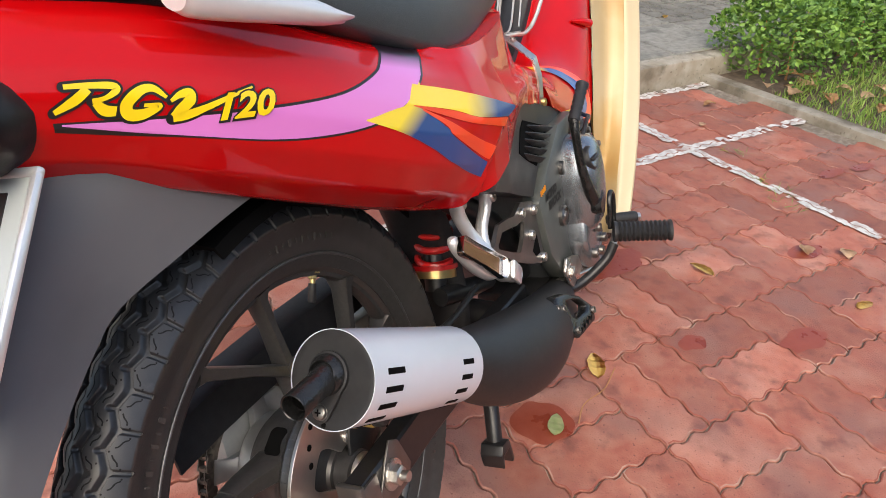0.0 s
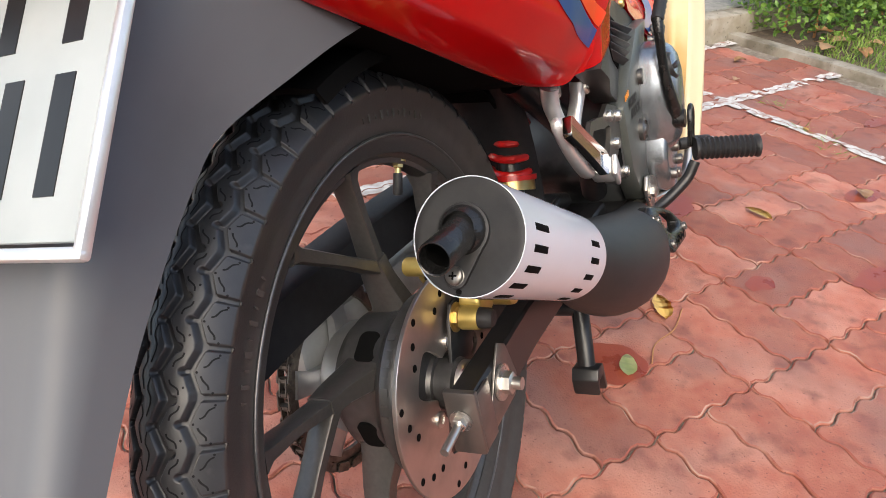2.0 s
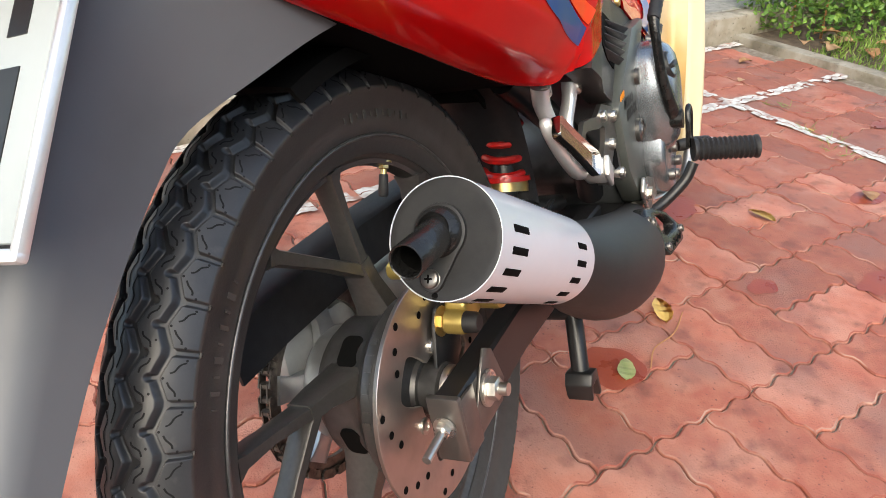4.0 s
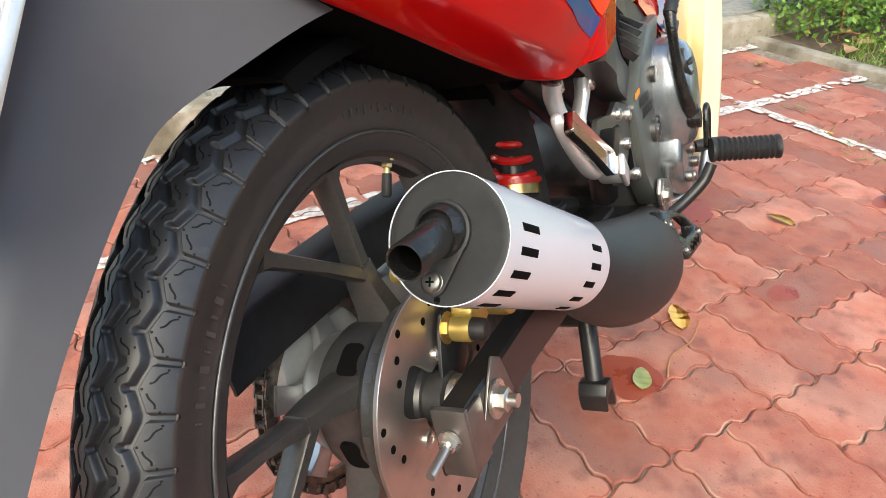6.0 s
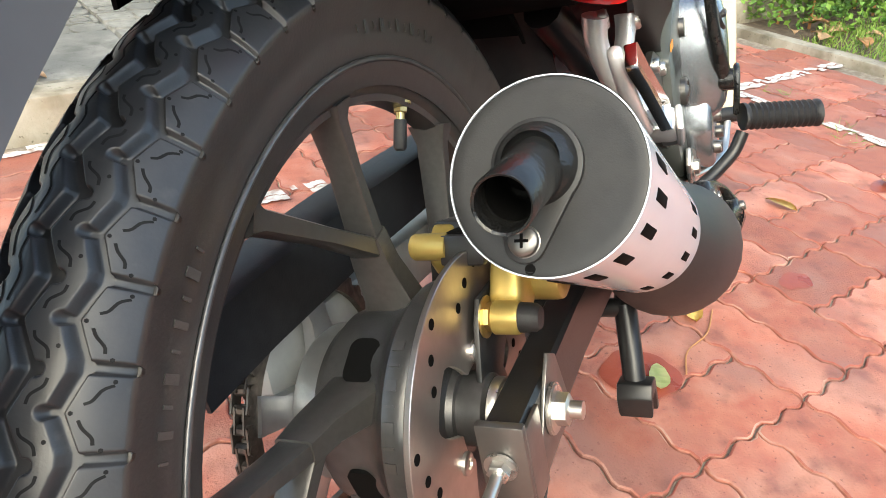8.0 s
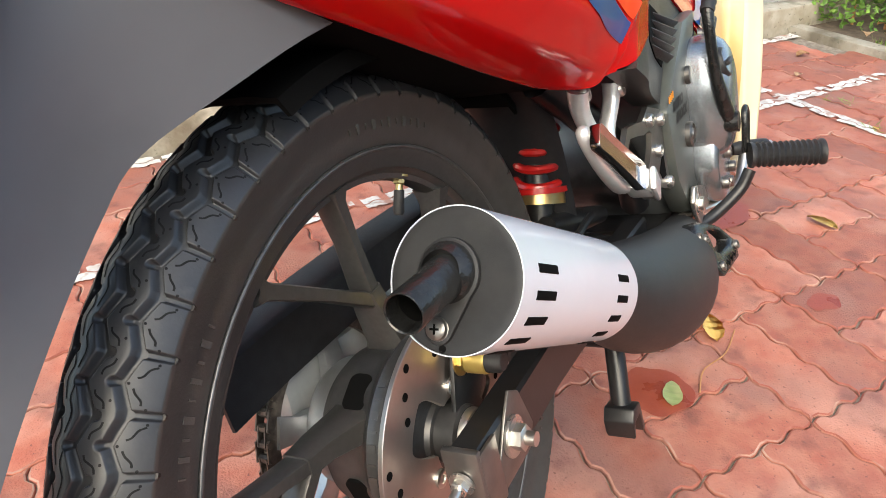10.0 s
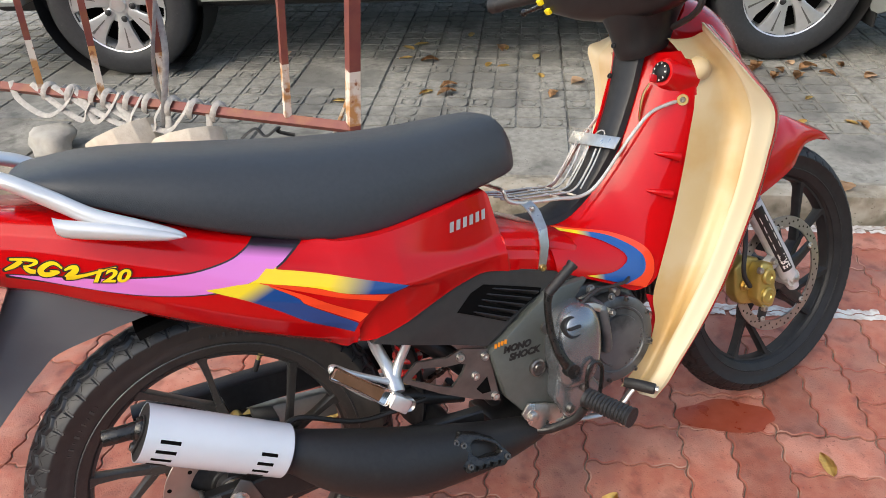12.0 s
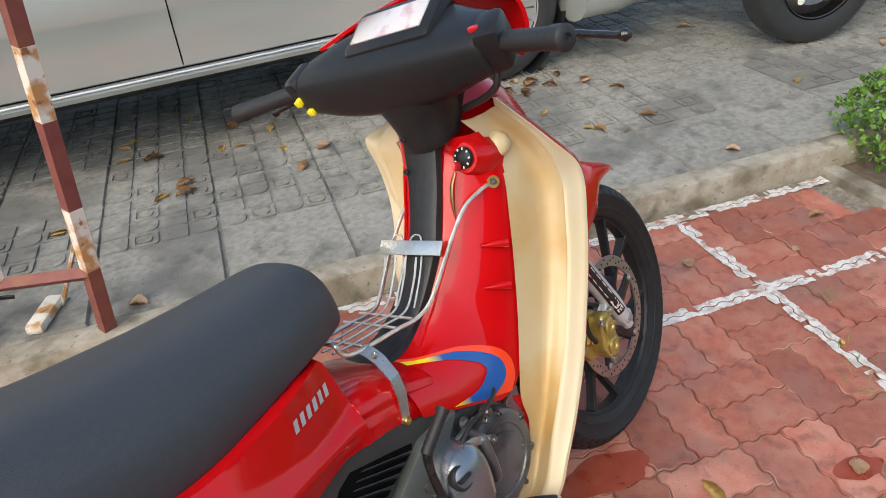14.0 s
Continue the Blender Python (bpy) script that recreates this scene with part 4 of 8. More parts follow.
for a in np.linspace(40, 103, 22):
    c, sn = math.cos(radians(a)), math.sin(radians(a))
    rows.append([(r * c, y, 0.29 + r * sn) for r, y in ((0.3, -0.056), (0.312, -0.052), (0.316, -0.03), (0.317, 0), (0.316, 0.03), (0.312, 0.052), (0.3, 0.056), (0.3, 0.053), (0.309, 0.049), (0.313, 0), (0.309, -0.049), (0.3, -0.053))])
part("inner_arch", loft(bmesh.new(), rows), DARK, fender, "dark arch added for the shade between mudguard and tyre")

P0, P1 = Vector((-0.206, 0, 0.705)), Vector((-0.294, 0, 0.599))
PD = (P1 - P0).normalized()
PN = Vector((PD.z, 0, -PD.x)).normalized()
PN = PN if PN.x < 0 else -PN
prot = Matrix((Vector((0, 1, 0)), PD, Vector((0, 1, 0)).cross(PD))).transposed()
PL = (P1 - P0).length
pc = (P0 + P1) / 2 + PN * 0.012
plate = part("number_plate", box(pc + PD * 0.002, (0.186, PL + 0.016, 0.003), 0.001, prot), PLATE, bike, "white number plate with dark characters")
frame_bm = bmesh.new()
for sx, sy, wx, wy in ((0, -1, 0.2, 0.006), (0, 1, 0.2, 0.006), (-1, 0, 0.006, PL + 0.02), (1, 0, 0.006, PL + 0.02)):
    box(pc + Vector((0, sx * 0.097, 0)) + PD * (sy * (PL / 2 + 0.009) + 0.006) + PN * 0.001, (wx, wy, 0.006), 0.002, prot, frame_bm)
part("plate_frame", frame_bm, ALUMINIUM, plate, "bright aluminium plate frame")
for row, z0, n, hgt in ((0, -0.035, 4, 0.05), (1, 0.032, 5, 0.055)):
    for k in range(n):
        c = pc + Vector((0, 0.068 - k * 0.136 / (n - 1), 0)) + PD * z0 + PN * 0.0018
        part("plate_bar", box(c, (0.013, hgt, 0.0006), 0.0, prot), INK, plate)

# -- red bodywork --
BODY = [(-0.278, 0.782, 0.82, 0.048), (-0.25, 0.75, 0.822, 0.074), (-0.215, 0.714, 0.815, 0.09), (-0.16, 0.69, 0.803, 0.108), (-0.085, 0.648, 0.783, 0.134), (0.015, 0.594, 0.747, 0.158), (0.1, 0.55, 0.714, 0.171),
        (0.195, 0.508, 0.684, 0.18), (0.215, 0.513, 0.676, 0.185), (0.24, 0.513, 0.672, 0.187), (0.272, 0.517, 0.668, 0.19), (0.31, 0.525, 0.667, 0.182), (0.38, 0.54, 0.669, 0.156), (0.425, 0.546, 0.671, 0.144), (0.455, 0.547, 0.672, 0.139), (0.49, 0.537, 0.67, 0.133), (0.53, 0.522, 0.665, 0.128), (0.57, 0.507, 0.625, 0.124), (0.62, 0.488, 0.568, 0.123), (0.655, 0.476, 0.548, 0.119), (0.685, 0.465, 0.52, 0.108), (0.71, 0.455, 0.5, 0.085)]
BODY_CURVE = np.array(ease(BODY, 121))
TUCK = ((0.0, 0.1, 0.28, 0.46, 0.62, 0.8, 0.93, 1.0), (0.62, 0.84, 0.965, 1.0, 0.99, 0.94, 0.86, 0.76))


# in front of the seat: x, lower edge, fullest part, fold height, at the fold, under the seat
FRONT = np.array([(0.14, 0.12, 0.176, 0.68, 0.166, 0.162), (0.2, 0.15, 0.183, 0.665, 0.168, 0.163), (0.25, 0.168, 0.187, 0.647, 0.173, 0.161), (0.3, 0.167, 0.186, 0.631, 0.169, 0.158), (0.35, 0.156, 0.174, 0.614, 0.159, 0.154),
                  (0.4, 0.146, 0.16, 0.6, 0.148, 0.147), (0.45, 0.138, 0.147, 0.59, 0.131, 0.127), (0.49, 0.131, 0.135, 0.59, 0.117, 0.105), (0.52, 0.129, 0.131, 0.592, 0.11, 0.097)])
RIDGE = np.array([(0.2186, 0.515), (0.222, 0.54), (0.232, 0.556), (0.249, 0.571), (0.278, 0.584), (0.305, 0.585), (0.34, 0.576), (0.4, 0.56)])
TUNNEL = ((0.0, 0.3, 0.42, 0.5, 0.6, 0.75, 0.88, 0.95, 1.0), (0.98, 1.0, 0.975, 0.955, 0.965, 0.93, 0.82, 0.73, 0.62))


def blend(x, a, b):
    k = min(1.0, max(0.0, (x - a) / (b - a)))
    return k * k * (3 - 2 * k)


def body_at(x):
    zb, zt, w = [float(np.interp(x, BODY_CURVE[:, 0], BODY_CURVE[:, k])) for k in (1, 2, 3)]
    if x > 0.46:   # the side panel ends upright at the seat's nose, the tunnel goes on lower
        zt = float(np.interp(x, (0.46, 0.492, 0.498, 0.504, 0.51, 0.56, 0.6, 0.655, 0.685, 0.71), (0.671, 0.671, 0.662, 0.612, 0.603, 0.589, 0.573, 0.548, 0.52, 0.5)))
    return zb, zt, w


def ridge_inset(x, z):
    """The panel steps in ahead of the curved ridge at which the decals end."""
    if x < RIDGE[0, 0] or z > np.interp(x, RIDGE[:, 0], RIDGE[:, 1]):
        return 0.0
    best = 9.0
    for a, b in zip(RIDGE, RIDGE[1:]):
        d = b - a
        f = min(1.0, max(0.0, float(((x - a[0]) * d[0] + (z - a[1]) * d[1]) / (d @ d))))
        best = min(best, math.hypot(x - a[0] - f * d[0], z - a[1] - f * d[1]))
    return 0.011 * blend(best, 0.0, 0.005)


def body_y(x, z):
    zb, zt, w = body_at(x)
    s = min(max((z - zb) / (zt - zb), 0.0), 1.0)
    rear = w * float(np.interp(s, *TUCK))
    if x < 0.15:
        return rear
    if x > 0.506:
        return float(np.interp(x, (0.5, 0.53, 0.56, 0.6, 0.65, 0.685, 0.71), (0.131, 0.128, 0.122, 0.119, 0.118, 0.108, 0.085))) * float(np.interp(s, *TUNNEL))
    low, full, zf, fold, top = [float(np.interp(x, FRONT[:, 0], FRONT[:, k])) for k in range(1, 6)]
    fade = 1 - blend(x, 0.31, 0.37)
    hs, ys = (zb, zb + 0.6 * (zf - zb), zf, 0.674), (low + 0.011 * fade * blend(x, 0.2, 0.23), full, fold, top)
    y = sum(float(np.interp(z + q, hs, ys)) for q in (-0.005, -0.0025, 0, 0.0025, 0.005)) / 5
    y -= ridge_inset(x, z) * fade
    return rear + (y - rear) * blend(x, 0.15, 0.24)


def skin(x, z):
    """The bodywork's right face, its skew included."""
    b = body_y(x, z)
    return -b - SKEW * x * (1 - b / body_at(x)[2])


bm = bmesh.new()
rings = []
for x in np.concatenate([np.linspace(-0.278, 0.15, 70), np.linspace(0.155, 0.485, 110), np.linspace(0.488, 0.512, 17), np.linspace(0.52, 0.71, 30)]):
    zb, zt, w = body_at(x)
    half = [(body_y(x, zb + (zt - zb) * q), zb + (zt - zb) * q) for q in np.concatenate([(0.0, 0.02, 0.05), np.linspace(0.08, 0.92, 36), (0.95, 0.98, 1.0)])]
    e = body_y(x, zb)
    u = body_y(x, zt)
    crown_pts = [(u * 0.8, zt + 0.003), (u * 0.4, zt + 0.005)]
    inner = [(e - 0.004, zb + 0.001), (w * 0.6, zb + 0.05 * min(1, (zt - zb) / 0.12)), (w * 0.3, zb + 0.055 * min(1, (zt - zb) / 0.12))]
    right = [(x, -a, z) for a, z in inner[::-1] + half + crown_pts]
    left = [(x, a, z) for a, z in (inner[::-1] + half + crown_pts)[::-1]]
    rings.append(right + left)
loft(bm, rings)
body = part("tail_cowl", bm, RED, bike, "glossy red side bodywork with coloured stripe decals", 60)
for v in body.data.vertices:
    w = body_at(v.co.x)[2]
    v.co.y += -SKEW * v.co.x * (1 + v.co.y / w)


def body_strip(name, upper, lower, mat, off=0.0007, n=40, m=8, parent=None, label=""):
    """A decal laid on the right side of the bodywork between two edge curves of (x, z)."""
    a, b = ease(upper, n), ease(lower, n)
    verts, faces = [], []
    for p, q in zip(a, b):
        for k in range(m + 1):
            s = k / m
            x, z = p[0] + (q[0] - p[0]) * s, p[1] + (q[1] - p[1]) * s
            verts.append((x, skin(x, z) - off, z))
    for i in range(n - 1):
        for k in range(m):
            f = i * (m + 1) + k
            faces.append((f, f + 1, f + m + 2, f + m + 1))
    return part(name, from_lists(name, verts, faces, mat), None, parent or body, label, 0)


UP_ = [(-0.188, 0.7345), (-0.125, 0.7165), (-0.05, 0.698), (0.01, 0.688), (0.055, 0.6885), (0.085, 0.695), (0.112, 0.708)]
LO_ = [(-0.188, 0.7335), (-0.125, 0.705), (-0.05, 0.674), (0.02, 0.6565), (0.075, 0.6545), (0.125, 0.666), (0.172, 0.69)]
grow = [(x + (-0.004 if i == 0 else 0), z + 0.0022) for i, (x, z) in enumerate(UP_)], [(x + (-0.004 if i == 0 else 0.002), z - 0.0022) for i, (x, z) in enumerate(LO_)]
body_strip("stripe_outline", grow[0], grow[1], INK, 0.0005)
body_strip("stripe_decal", UP_, LO_, ramp_material("pink_to_black_print", (0.35, 0, 1), 0.722, 0.738, (0.66, 0.2, 0.58), (0.02, 0.012, 0.02)), 0.0009, label="pink swoosh stripe")
YB = ramp_material("yellow_to_blue_print", (1, 0, -0.9), -0.37, -0.29, (0.85, 0.62, 0.012), (0.008, 0.055, 0.22))
YB2 = ramp_material("yellow_to_blue_fade", (0.35, 0, -1), -0.618, -0.596, (0.82, 0.62, 0.03), (0.008, 0.055, 0.22))
body_strip("flame_decal", [(0.034, 0.6595), (0.078, 0.6545), (0.126, 0.6665)], [(0.034, 0.659), (0.08, 0.653), (0.118, 0.644)], YELLOW, 0.0008, 40, 10)
body_strip("flame_decal", [(0.112, 0.668), (0.18, 0.642), (0.25, 0.611), (0.306, 0.586)], [(0.092, 0.6545), (0.165, 0.6255), (0.21, 0.6035), (0.274, 0.5835)], YB, 0.001, 60, 14)
body_strip("flame_decal", [(0.098, 0.652), (0.165, 0.625), (0.21, 0.603), (0.272, 0.583)], [(0.098, 0.651), (0.183, 0.6075), (0.23, 0.588), (0.26, 0.5765)], ORANGE_RED, 0.0012, 60, 10)
body_strip("flame_decal", [(0.11, 0.645), (0.152, 0.6185), (0.188, 0.5925), (0.236, 0.5625)], [(0.11, 0.643), (0.143, 0.617), (0.155, 0.602), (0.2225, 0.5525)], ORANGE_RED, 0.0013, 60, 10)
body_strip("flame_decal", [(0.03, 0.661), (0.098, 0.651), (0.143, 0.6155), (0.155, 0.601), (0.221, 0.5505)], [(0.03, 0.66), (0.075, 0.633), (0.117, 0.603), (0.152, 0.575), (0.214, 0.536)], YB2, 0.001, 60, 14)

# model badge: slanted yellow brush strokes on a black ground, then the number
BADGE = [[(-0.1812, 0.7547, 4), (-0.1687, 0.7517, 5), (-0.1558, 0.7476, 6), (-0.1538, 0.7442, 6), (-0.1614, 0.7417, 4), (-0.169, 0.7422, 4)], [(-0.1689, 0.7497, 7), (-0.1784, 0.7454, 8), (-0.1905, 0.7421, 4)], [(-0.1677, 0.7411, 6), (-0.1638, 0.7349, 9), (-0.1575, 0.7321, 8)],
         [(-0.1272, 0.7307, 3), (-0.1329, 0.7385, 6), (-0.1409, 0.7396, 8), (-0.1506, 0.7346, 10), (-0.1512, 0.7281, 10), (-0.1433, 0.7253, 9), (-0.1326, 0.727, 5), (-0.1415, 0.7304, 3)],
         [(-0.1255, 0.7277, 3), (-0.1185, 0.7297, 6), (-0.1125, 0.7287, 9), (-0.1135, 0.7245, 10), (-0.1205, 0.7205, 10), (-0.126, 0.7172, 8)], [(-0.1265, 0.7168, 7), (-0.117, 0.7158, 8), (-0.1035, 0.7163, 6), (-0.085, 0.7176, 4), (-0.0665, 0.7185, 2)]]


def brush(name, points, grow, mat, off, parent):
    """A painted stroke on the bodywork; each point carries its half width in units of 0.36 mm."""
    pts = ease(points, 8 * len(points))
    verts, faces = [], []
    for i, (x, z, w) in enumerate(pts):
        e = pts[min(i + 1, len(pts) - 1)] - pts[max(i - 1, 0)]
        g = math.hypot(e[0], e[1]) or 1
        h = w * 0.00036 + grow
        for k in (-1, 0, 1):
            px, pz = x - e[1] / g * h * k, z + e[0] / g * h * k
            verts.append((px, skin(px, pz) - off, pz))
        if i:
            c = len(verts)
            faces += [(c - 6, c - 5, c - 2, c - 3), (c - 5, c - 4, c - 1, c - 2)]
    if grow:   # round the ground off at both ends
        for x, z, w in (points[0], points[-1]):
            c, h = len(verts), w * 0.00036 + grow
            ring = [(x + h * math.cos(a), z + h * math.sin(a)) for a in np.linspace(0, 2 * math.pi, 12, endpoint=False)]
            verts += [(px, skin(px, pz) - off - 0.00005, pz) for px, pz in ring]
            faces.append(tuple(range(c, c + 12)))
    return part(name, from_lists(name, verts, faces, mat), None, parent, "", 0)


for line in BADGE:
    brush("badge_outline", line, 0.0017, INK, 0.0011, body)
for line in BADGE:
    brush("badge_stroke", line, 0.0, YELLOW, 0.0016, body)


def lettering(text, size, place, off_name, mat, parent, shear=0.0, bold=0.0, fit_width=None):
    """Words in the built-in font as a mesh; place(u, v) gives the point for a glyph's flat coordinates."""
    cu = bpy.data.curves.new(off_name, "FONT")
    cu.body, cu.size, cu.shear, cu.offset, cu.resolution_u = text, size, shear, bold, 3
    tmp = new("scratch_text", cu)
    bpy.context.view_layer.update()
    me = bpy.data.meshes.new_from_object(tmp.evaluated_get(bpy.context.evaluated_depsgraph_get()))
    bpy.data.objects.remove(tmp)
    me.name = off_name
    xs = [v.co.x for v in me.vertices]
    k = fit_width / (max(xs) - min(xs)) if fit_width else 1.0
    x0 = min(xs)
    for v in me.vertices:
        v.co = place((v.co.x - x0) * k, v.co.y)
    me.materials.clear()
    me.materials.append(mat)
    return part(off_name, me, None, parent, "", 0)


def on_body(x0, z0, slope, off):
    def place(u, v):
        x, z = x0 + u * math.cos(slope) - v * math.sin(slope), z0 + u * math.sin(slope) + v * math.cos(slope)
        return Vector((x, skin(x, z) - off, z))
    return place


lettering("120", 0.024, on_body(-0.0985, 0.7055, radians(-13), 0.0019), "number_outline", INK, body, 0.3, 0.0022, 0.047)
lettering("120", 0.024, on_body(-0.0975, 0.7055, radians(-13), 0.0024), "number_print", YELLOW, body, 0.3, 0.0008, 0.0445)
for k in range(6):   # the maker's name as plain bars
    x, z = 0.4 + k * 0.0145, 0.633 - k * 0.0008
    body_strip("maker_bar", [(x + 0.004, z + 0.0155), (x + 0.0125, z + 0.015)], [(x, z), (x + 0.0085, z - 0.0005)], PALE_GREY, 0.001, 6, 6)

# tail lamp and indicators
lamp = part("tail_lamp", tube([(-0.2, 0, 0.745), (-0.24, 0, 0.76), (-0.275, 0, 0.768), (-0.29, 0, 0.77)], [0.062, 0.06, 0.045, 0.02], 32, 14, flat=0.62), RED_LENS, bike, "dark red tail lamp")
for s in (1, -1):
    sh = part("indicator_housing", tube([(-0.2, s * 0.066, 0.745), (-0.225, s * 0.066, 0.75), (-0.25, s * 0.06, 0.757), (-0.265, s * 0.045, 0.762)], [0.028, 0.035, 0.031, 0.013], 24, 14), BLACK_COVER, lamp, "gloss black indicator housing")
    part("indicator_lens", tube([(-0.228, s * 0.072, 0.746), (-0.252, s * 0.07, 0.752), (-0.268, s * 0.062, 0.757)], [0.033, 0.029, 0.01], 24, 10), LENS, sh, "smoked indicator lens")

# grab rail
for s in (1, -1):
    rings = []
    for x, y, z, w, h in ease([(-0.225, 0.045, 0.873, 0.024, 0.007), (-0.195, 0.082, 0.867, 0.024, 0.011), (-0.155, 0.108, 0.849, 0.02, 0.015), (-0.11, 0.126, 0.816, 0.016, 0.018), (-0.07, 0.143, 0.786, 0.014, 0.017), (-0.02, 0.157, 0.763, 0.013, 0.012), (0.012, 0.166, 0.748, 0.008, 0.008), (0.024, 0.168, 0.742, 0.002, 0.003)], 36):
        rings.append([(x, s * (y + w * math.cos(a)), z + 0.8 * h * math.sin(a)) for a in np.linspace(0, 2 * math.pi, 16, endpoint=False)])
    g = part("grab_rail", loft(bmesh.new(), rings), SILVER, bike, "silver painted grab rail")
    rings = []
    for x, y, z, h in ease([(-0.118, 0.146, 0.79, 0.014), (-0.105, 0.15, 0.783, 0.0155), (-0.05, 0.163, 0.766, 0.014), (-0.005, 0.17, 0.751, 0.0095), (0.018, 0.172, 0.744, 0.003)], 20):
        rings.append([(x, s * (y + 0.011 * math.cos(a)), z + 0.78 * h * math.sin(a)) for a in np.linspace(0, 2 * math.pi, 16, endpoint=False)])
    part("rail_blade", loft(bmesh.new(), rings), SILVER, g)
part("rail_bridge", tube([(-0.225, -0.05, 0.873), (-0.235, 0, 0.876), (-0.225, 0.05, 0.873)], 0.022, 16, 12, flat=0.35), SILVER, g)

# seat
SEAT = [(-0.16, 0.838, 0.848, 0.07), (-0.14, 0.83, 0.862, 0.1), (-0.1, 0.81, 0.869, 0.122), (-0.04, 0.778, 0.866, 0.134), (0.05, 0.732, 0.852, 0.146), (0.15, 0.69, 0.834, 0.152), (0.23, 0.665, 0.82, 0.152), (0.31, 0.659, 0.81, 0.145), (0.39, 0.664, 0.803, 0.132),
        (0.47, 0.672, 0.8, 0.118), (0.53, 0.678, 0.799, 0.107), (0.565, 0.682, 0.796, 0.098), (0.58, 0.686, 0.788, 0.09), (0.588, 0.692, 0.774, 0.08), (0.592, 0.702, 0.752, 0.06)]
rings = []
for x, zb, zt, w in ease(SEAT, 80):
    zt -= 0.014 * min(1.0, (zt - zb) / 0.05)
    x -= 0.022 * max(0.0, (x - 0.3) / 0.3)
    ring = []
    for k in range(40):
        a = 2 * math.pi * k / 40 - math.pi / 2
        ca, sa = math.cos(a), math.sin(a)
        e = 0.55 if sa > 0 else 0.22
        y = w * math.copysign(abs(ca) ** (0.62 if sa > 0 else 0.3), ca) * (1 - 0.06 * max(sa, 0))
        mid = zb + (zt - zb) * 0.32
        z = mid + (zt - mid) * abs(sa) ** 0.8 if sa > 0 else mid - (mid - zb) * abs(sa) ** e
        ring.append((x, y, z))
    rings.append(ring)
seat = skewed(part("seat", loft(bmesh.new(), rings), VINYL, bike, "black vinyl dual seat", 60))
part("seat_base", tube([(0.0, -0.1, 0.752), (0.1, -0.115, 0.712), (0.22, -0.12, 0.674)], 0.012, 10, 12), DARK, seat)

# grey side cover with its vent
COVER = [(0.235, 0.51), (0.3, 0.53), (0.385, 0.545), (0.44, 0.551), (0.462, 0.551), (0.53, 0.527), (0.6, 0.5), (0.66, 0.474), (0.575, 0.476), (0.52, 0.452), (0.443, 0.415), (0.34, 0.462)]


def cover_y(x, z):
    return float(np.interp(x, (0.22, 0.3, 0.38, 0.45, 0.53, 0.67), (0.172, 0.164, 0.146, 0.133, 0.126, 0.124))) - 0.22 * max(0.0, 0.49 - z) * max(0.0, (0.45 - x) / 0.2)


def cover_patch(name, poly, mat, off, parent, inner=0.02):
    """A plate that follows the side cover's surface."""
    own = bmesh.new()
    own.faces.new([own.verts.new((x, 0, z)) for x, z in poly])
    bmesh.ops.triangulate(own, faces=own.faces[:])
    for _ in range(3):
        bmesh.ops.subdivide_edges(own, edges=own.edges[:], cuts=1, use_grid_fill=True)
    for v in own.verts:
        v.co.y = -cover_y(v.co.x, v.co.z) - off
    back = bmesh.ops.extrude_face_region(own, geom=own.faces[:])["geom"]
    bmesh.ops.translate(own, verts=[v for v in back if isinstance(v, bmesh.types.BMVert)], vec=(0, inner, 0))
    return part(name, own, mat, parent)


side = cover_patch("side_cover", COVER, GREY_SIDE, 0.0, bike, 0.03)
side["label"] = "dark grey plastic side cover with louvred vent"
# dark patch laid on the cover for the shade inside the vent
vent = cover_patch("vent", [(0.393, 0.498), (0.425, 0.52), (0.453, 0.525), (0.565, 0.481), (0.56, 0.471), (0.485, 0.446)], DARK, 0.0012, side, 0.004)
for k in range(5):
    s = k / 4
    a, b = Vector((0.4 + 0.044 * s, 0, 0.4955 + 0.023 * s)), Vector((0.487 + 0.064 * s, 0, 0.4535 + 0.026 * s))
    mid = (a + b) / 2
    ang = -math.degrees(math.atan2(b.z - a.z, b.x - a.x))
    part("louvre", box((mid.x, -cover_y(mid.x, mid.z) - 0.0025, mid.z), ((b - a).length, 0.011, 0.0024), 0.0008, turned(-42, ang, -6)), BLACK_PLASTIC, vent)

# added dark sheet, paints in the shade below the red cowl
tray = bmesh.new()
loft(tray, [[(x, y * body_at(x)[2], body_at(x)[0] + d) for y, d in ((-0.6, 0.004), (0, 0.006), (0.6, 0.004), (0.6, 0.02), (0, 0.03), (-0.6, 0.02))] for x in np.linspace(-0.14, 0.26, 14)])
part("undertray", tray, DARK, body, "dark sheet added for the shade under the bodywork")

# -- engine --
eng = part("engine", bevelled(prism([(0.47, 0.3), (0.5, 0.39), (0.56, 0.43), (0.64, 0.46), (0.76, 0.43), (0.8, 0.36), (0.8, 0.29), (0.75, 0.235), (0.66, 0.21), (0.54, 0.215)], -0.11, 0.12, 0.0), 0.012, 3), ENGINE, bike, "dark grey engine with round clutch cover")
CC = Vector((0.706, -0.11, 0.334))   # clutch cover's middle
clutch = lathe([(0.086, 0.0), (0.086, 0.02), (0.0835, 0.028), (0.078, 0.031), (0.066, 0.031), (0.0645, 0.0335), (0.062, 0.0335), (0.0605, 0.031), (0.05, 0.032), (0.0485, 0.036), (0.03, 0.0375), (0.0, 0.038)], CC, (0, -1, 0), 72)
cover = part("clutch_cover", clutch, ENGINE, eng, "dull grey round clutch cover", 30)
rings = []   # polished dome, taller than wide, leaning back with height
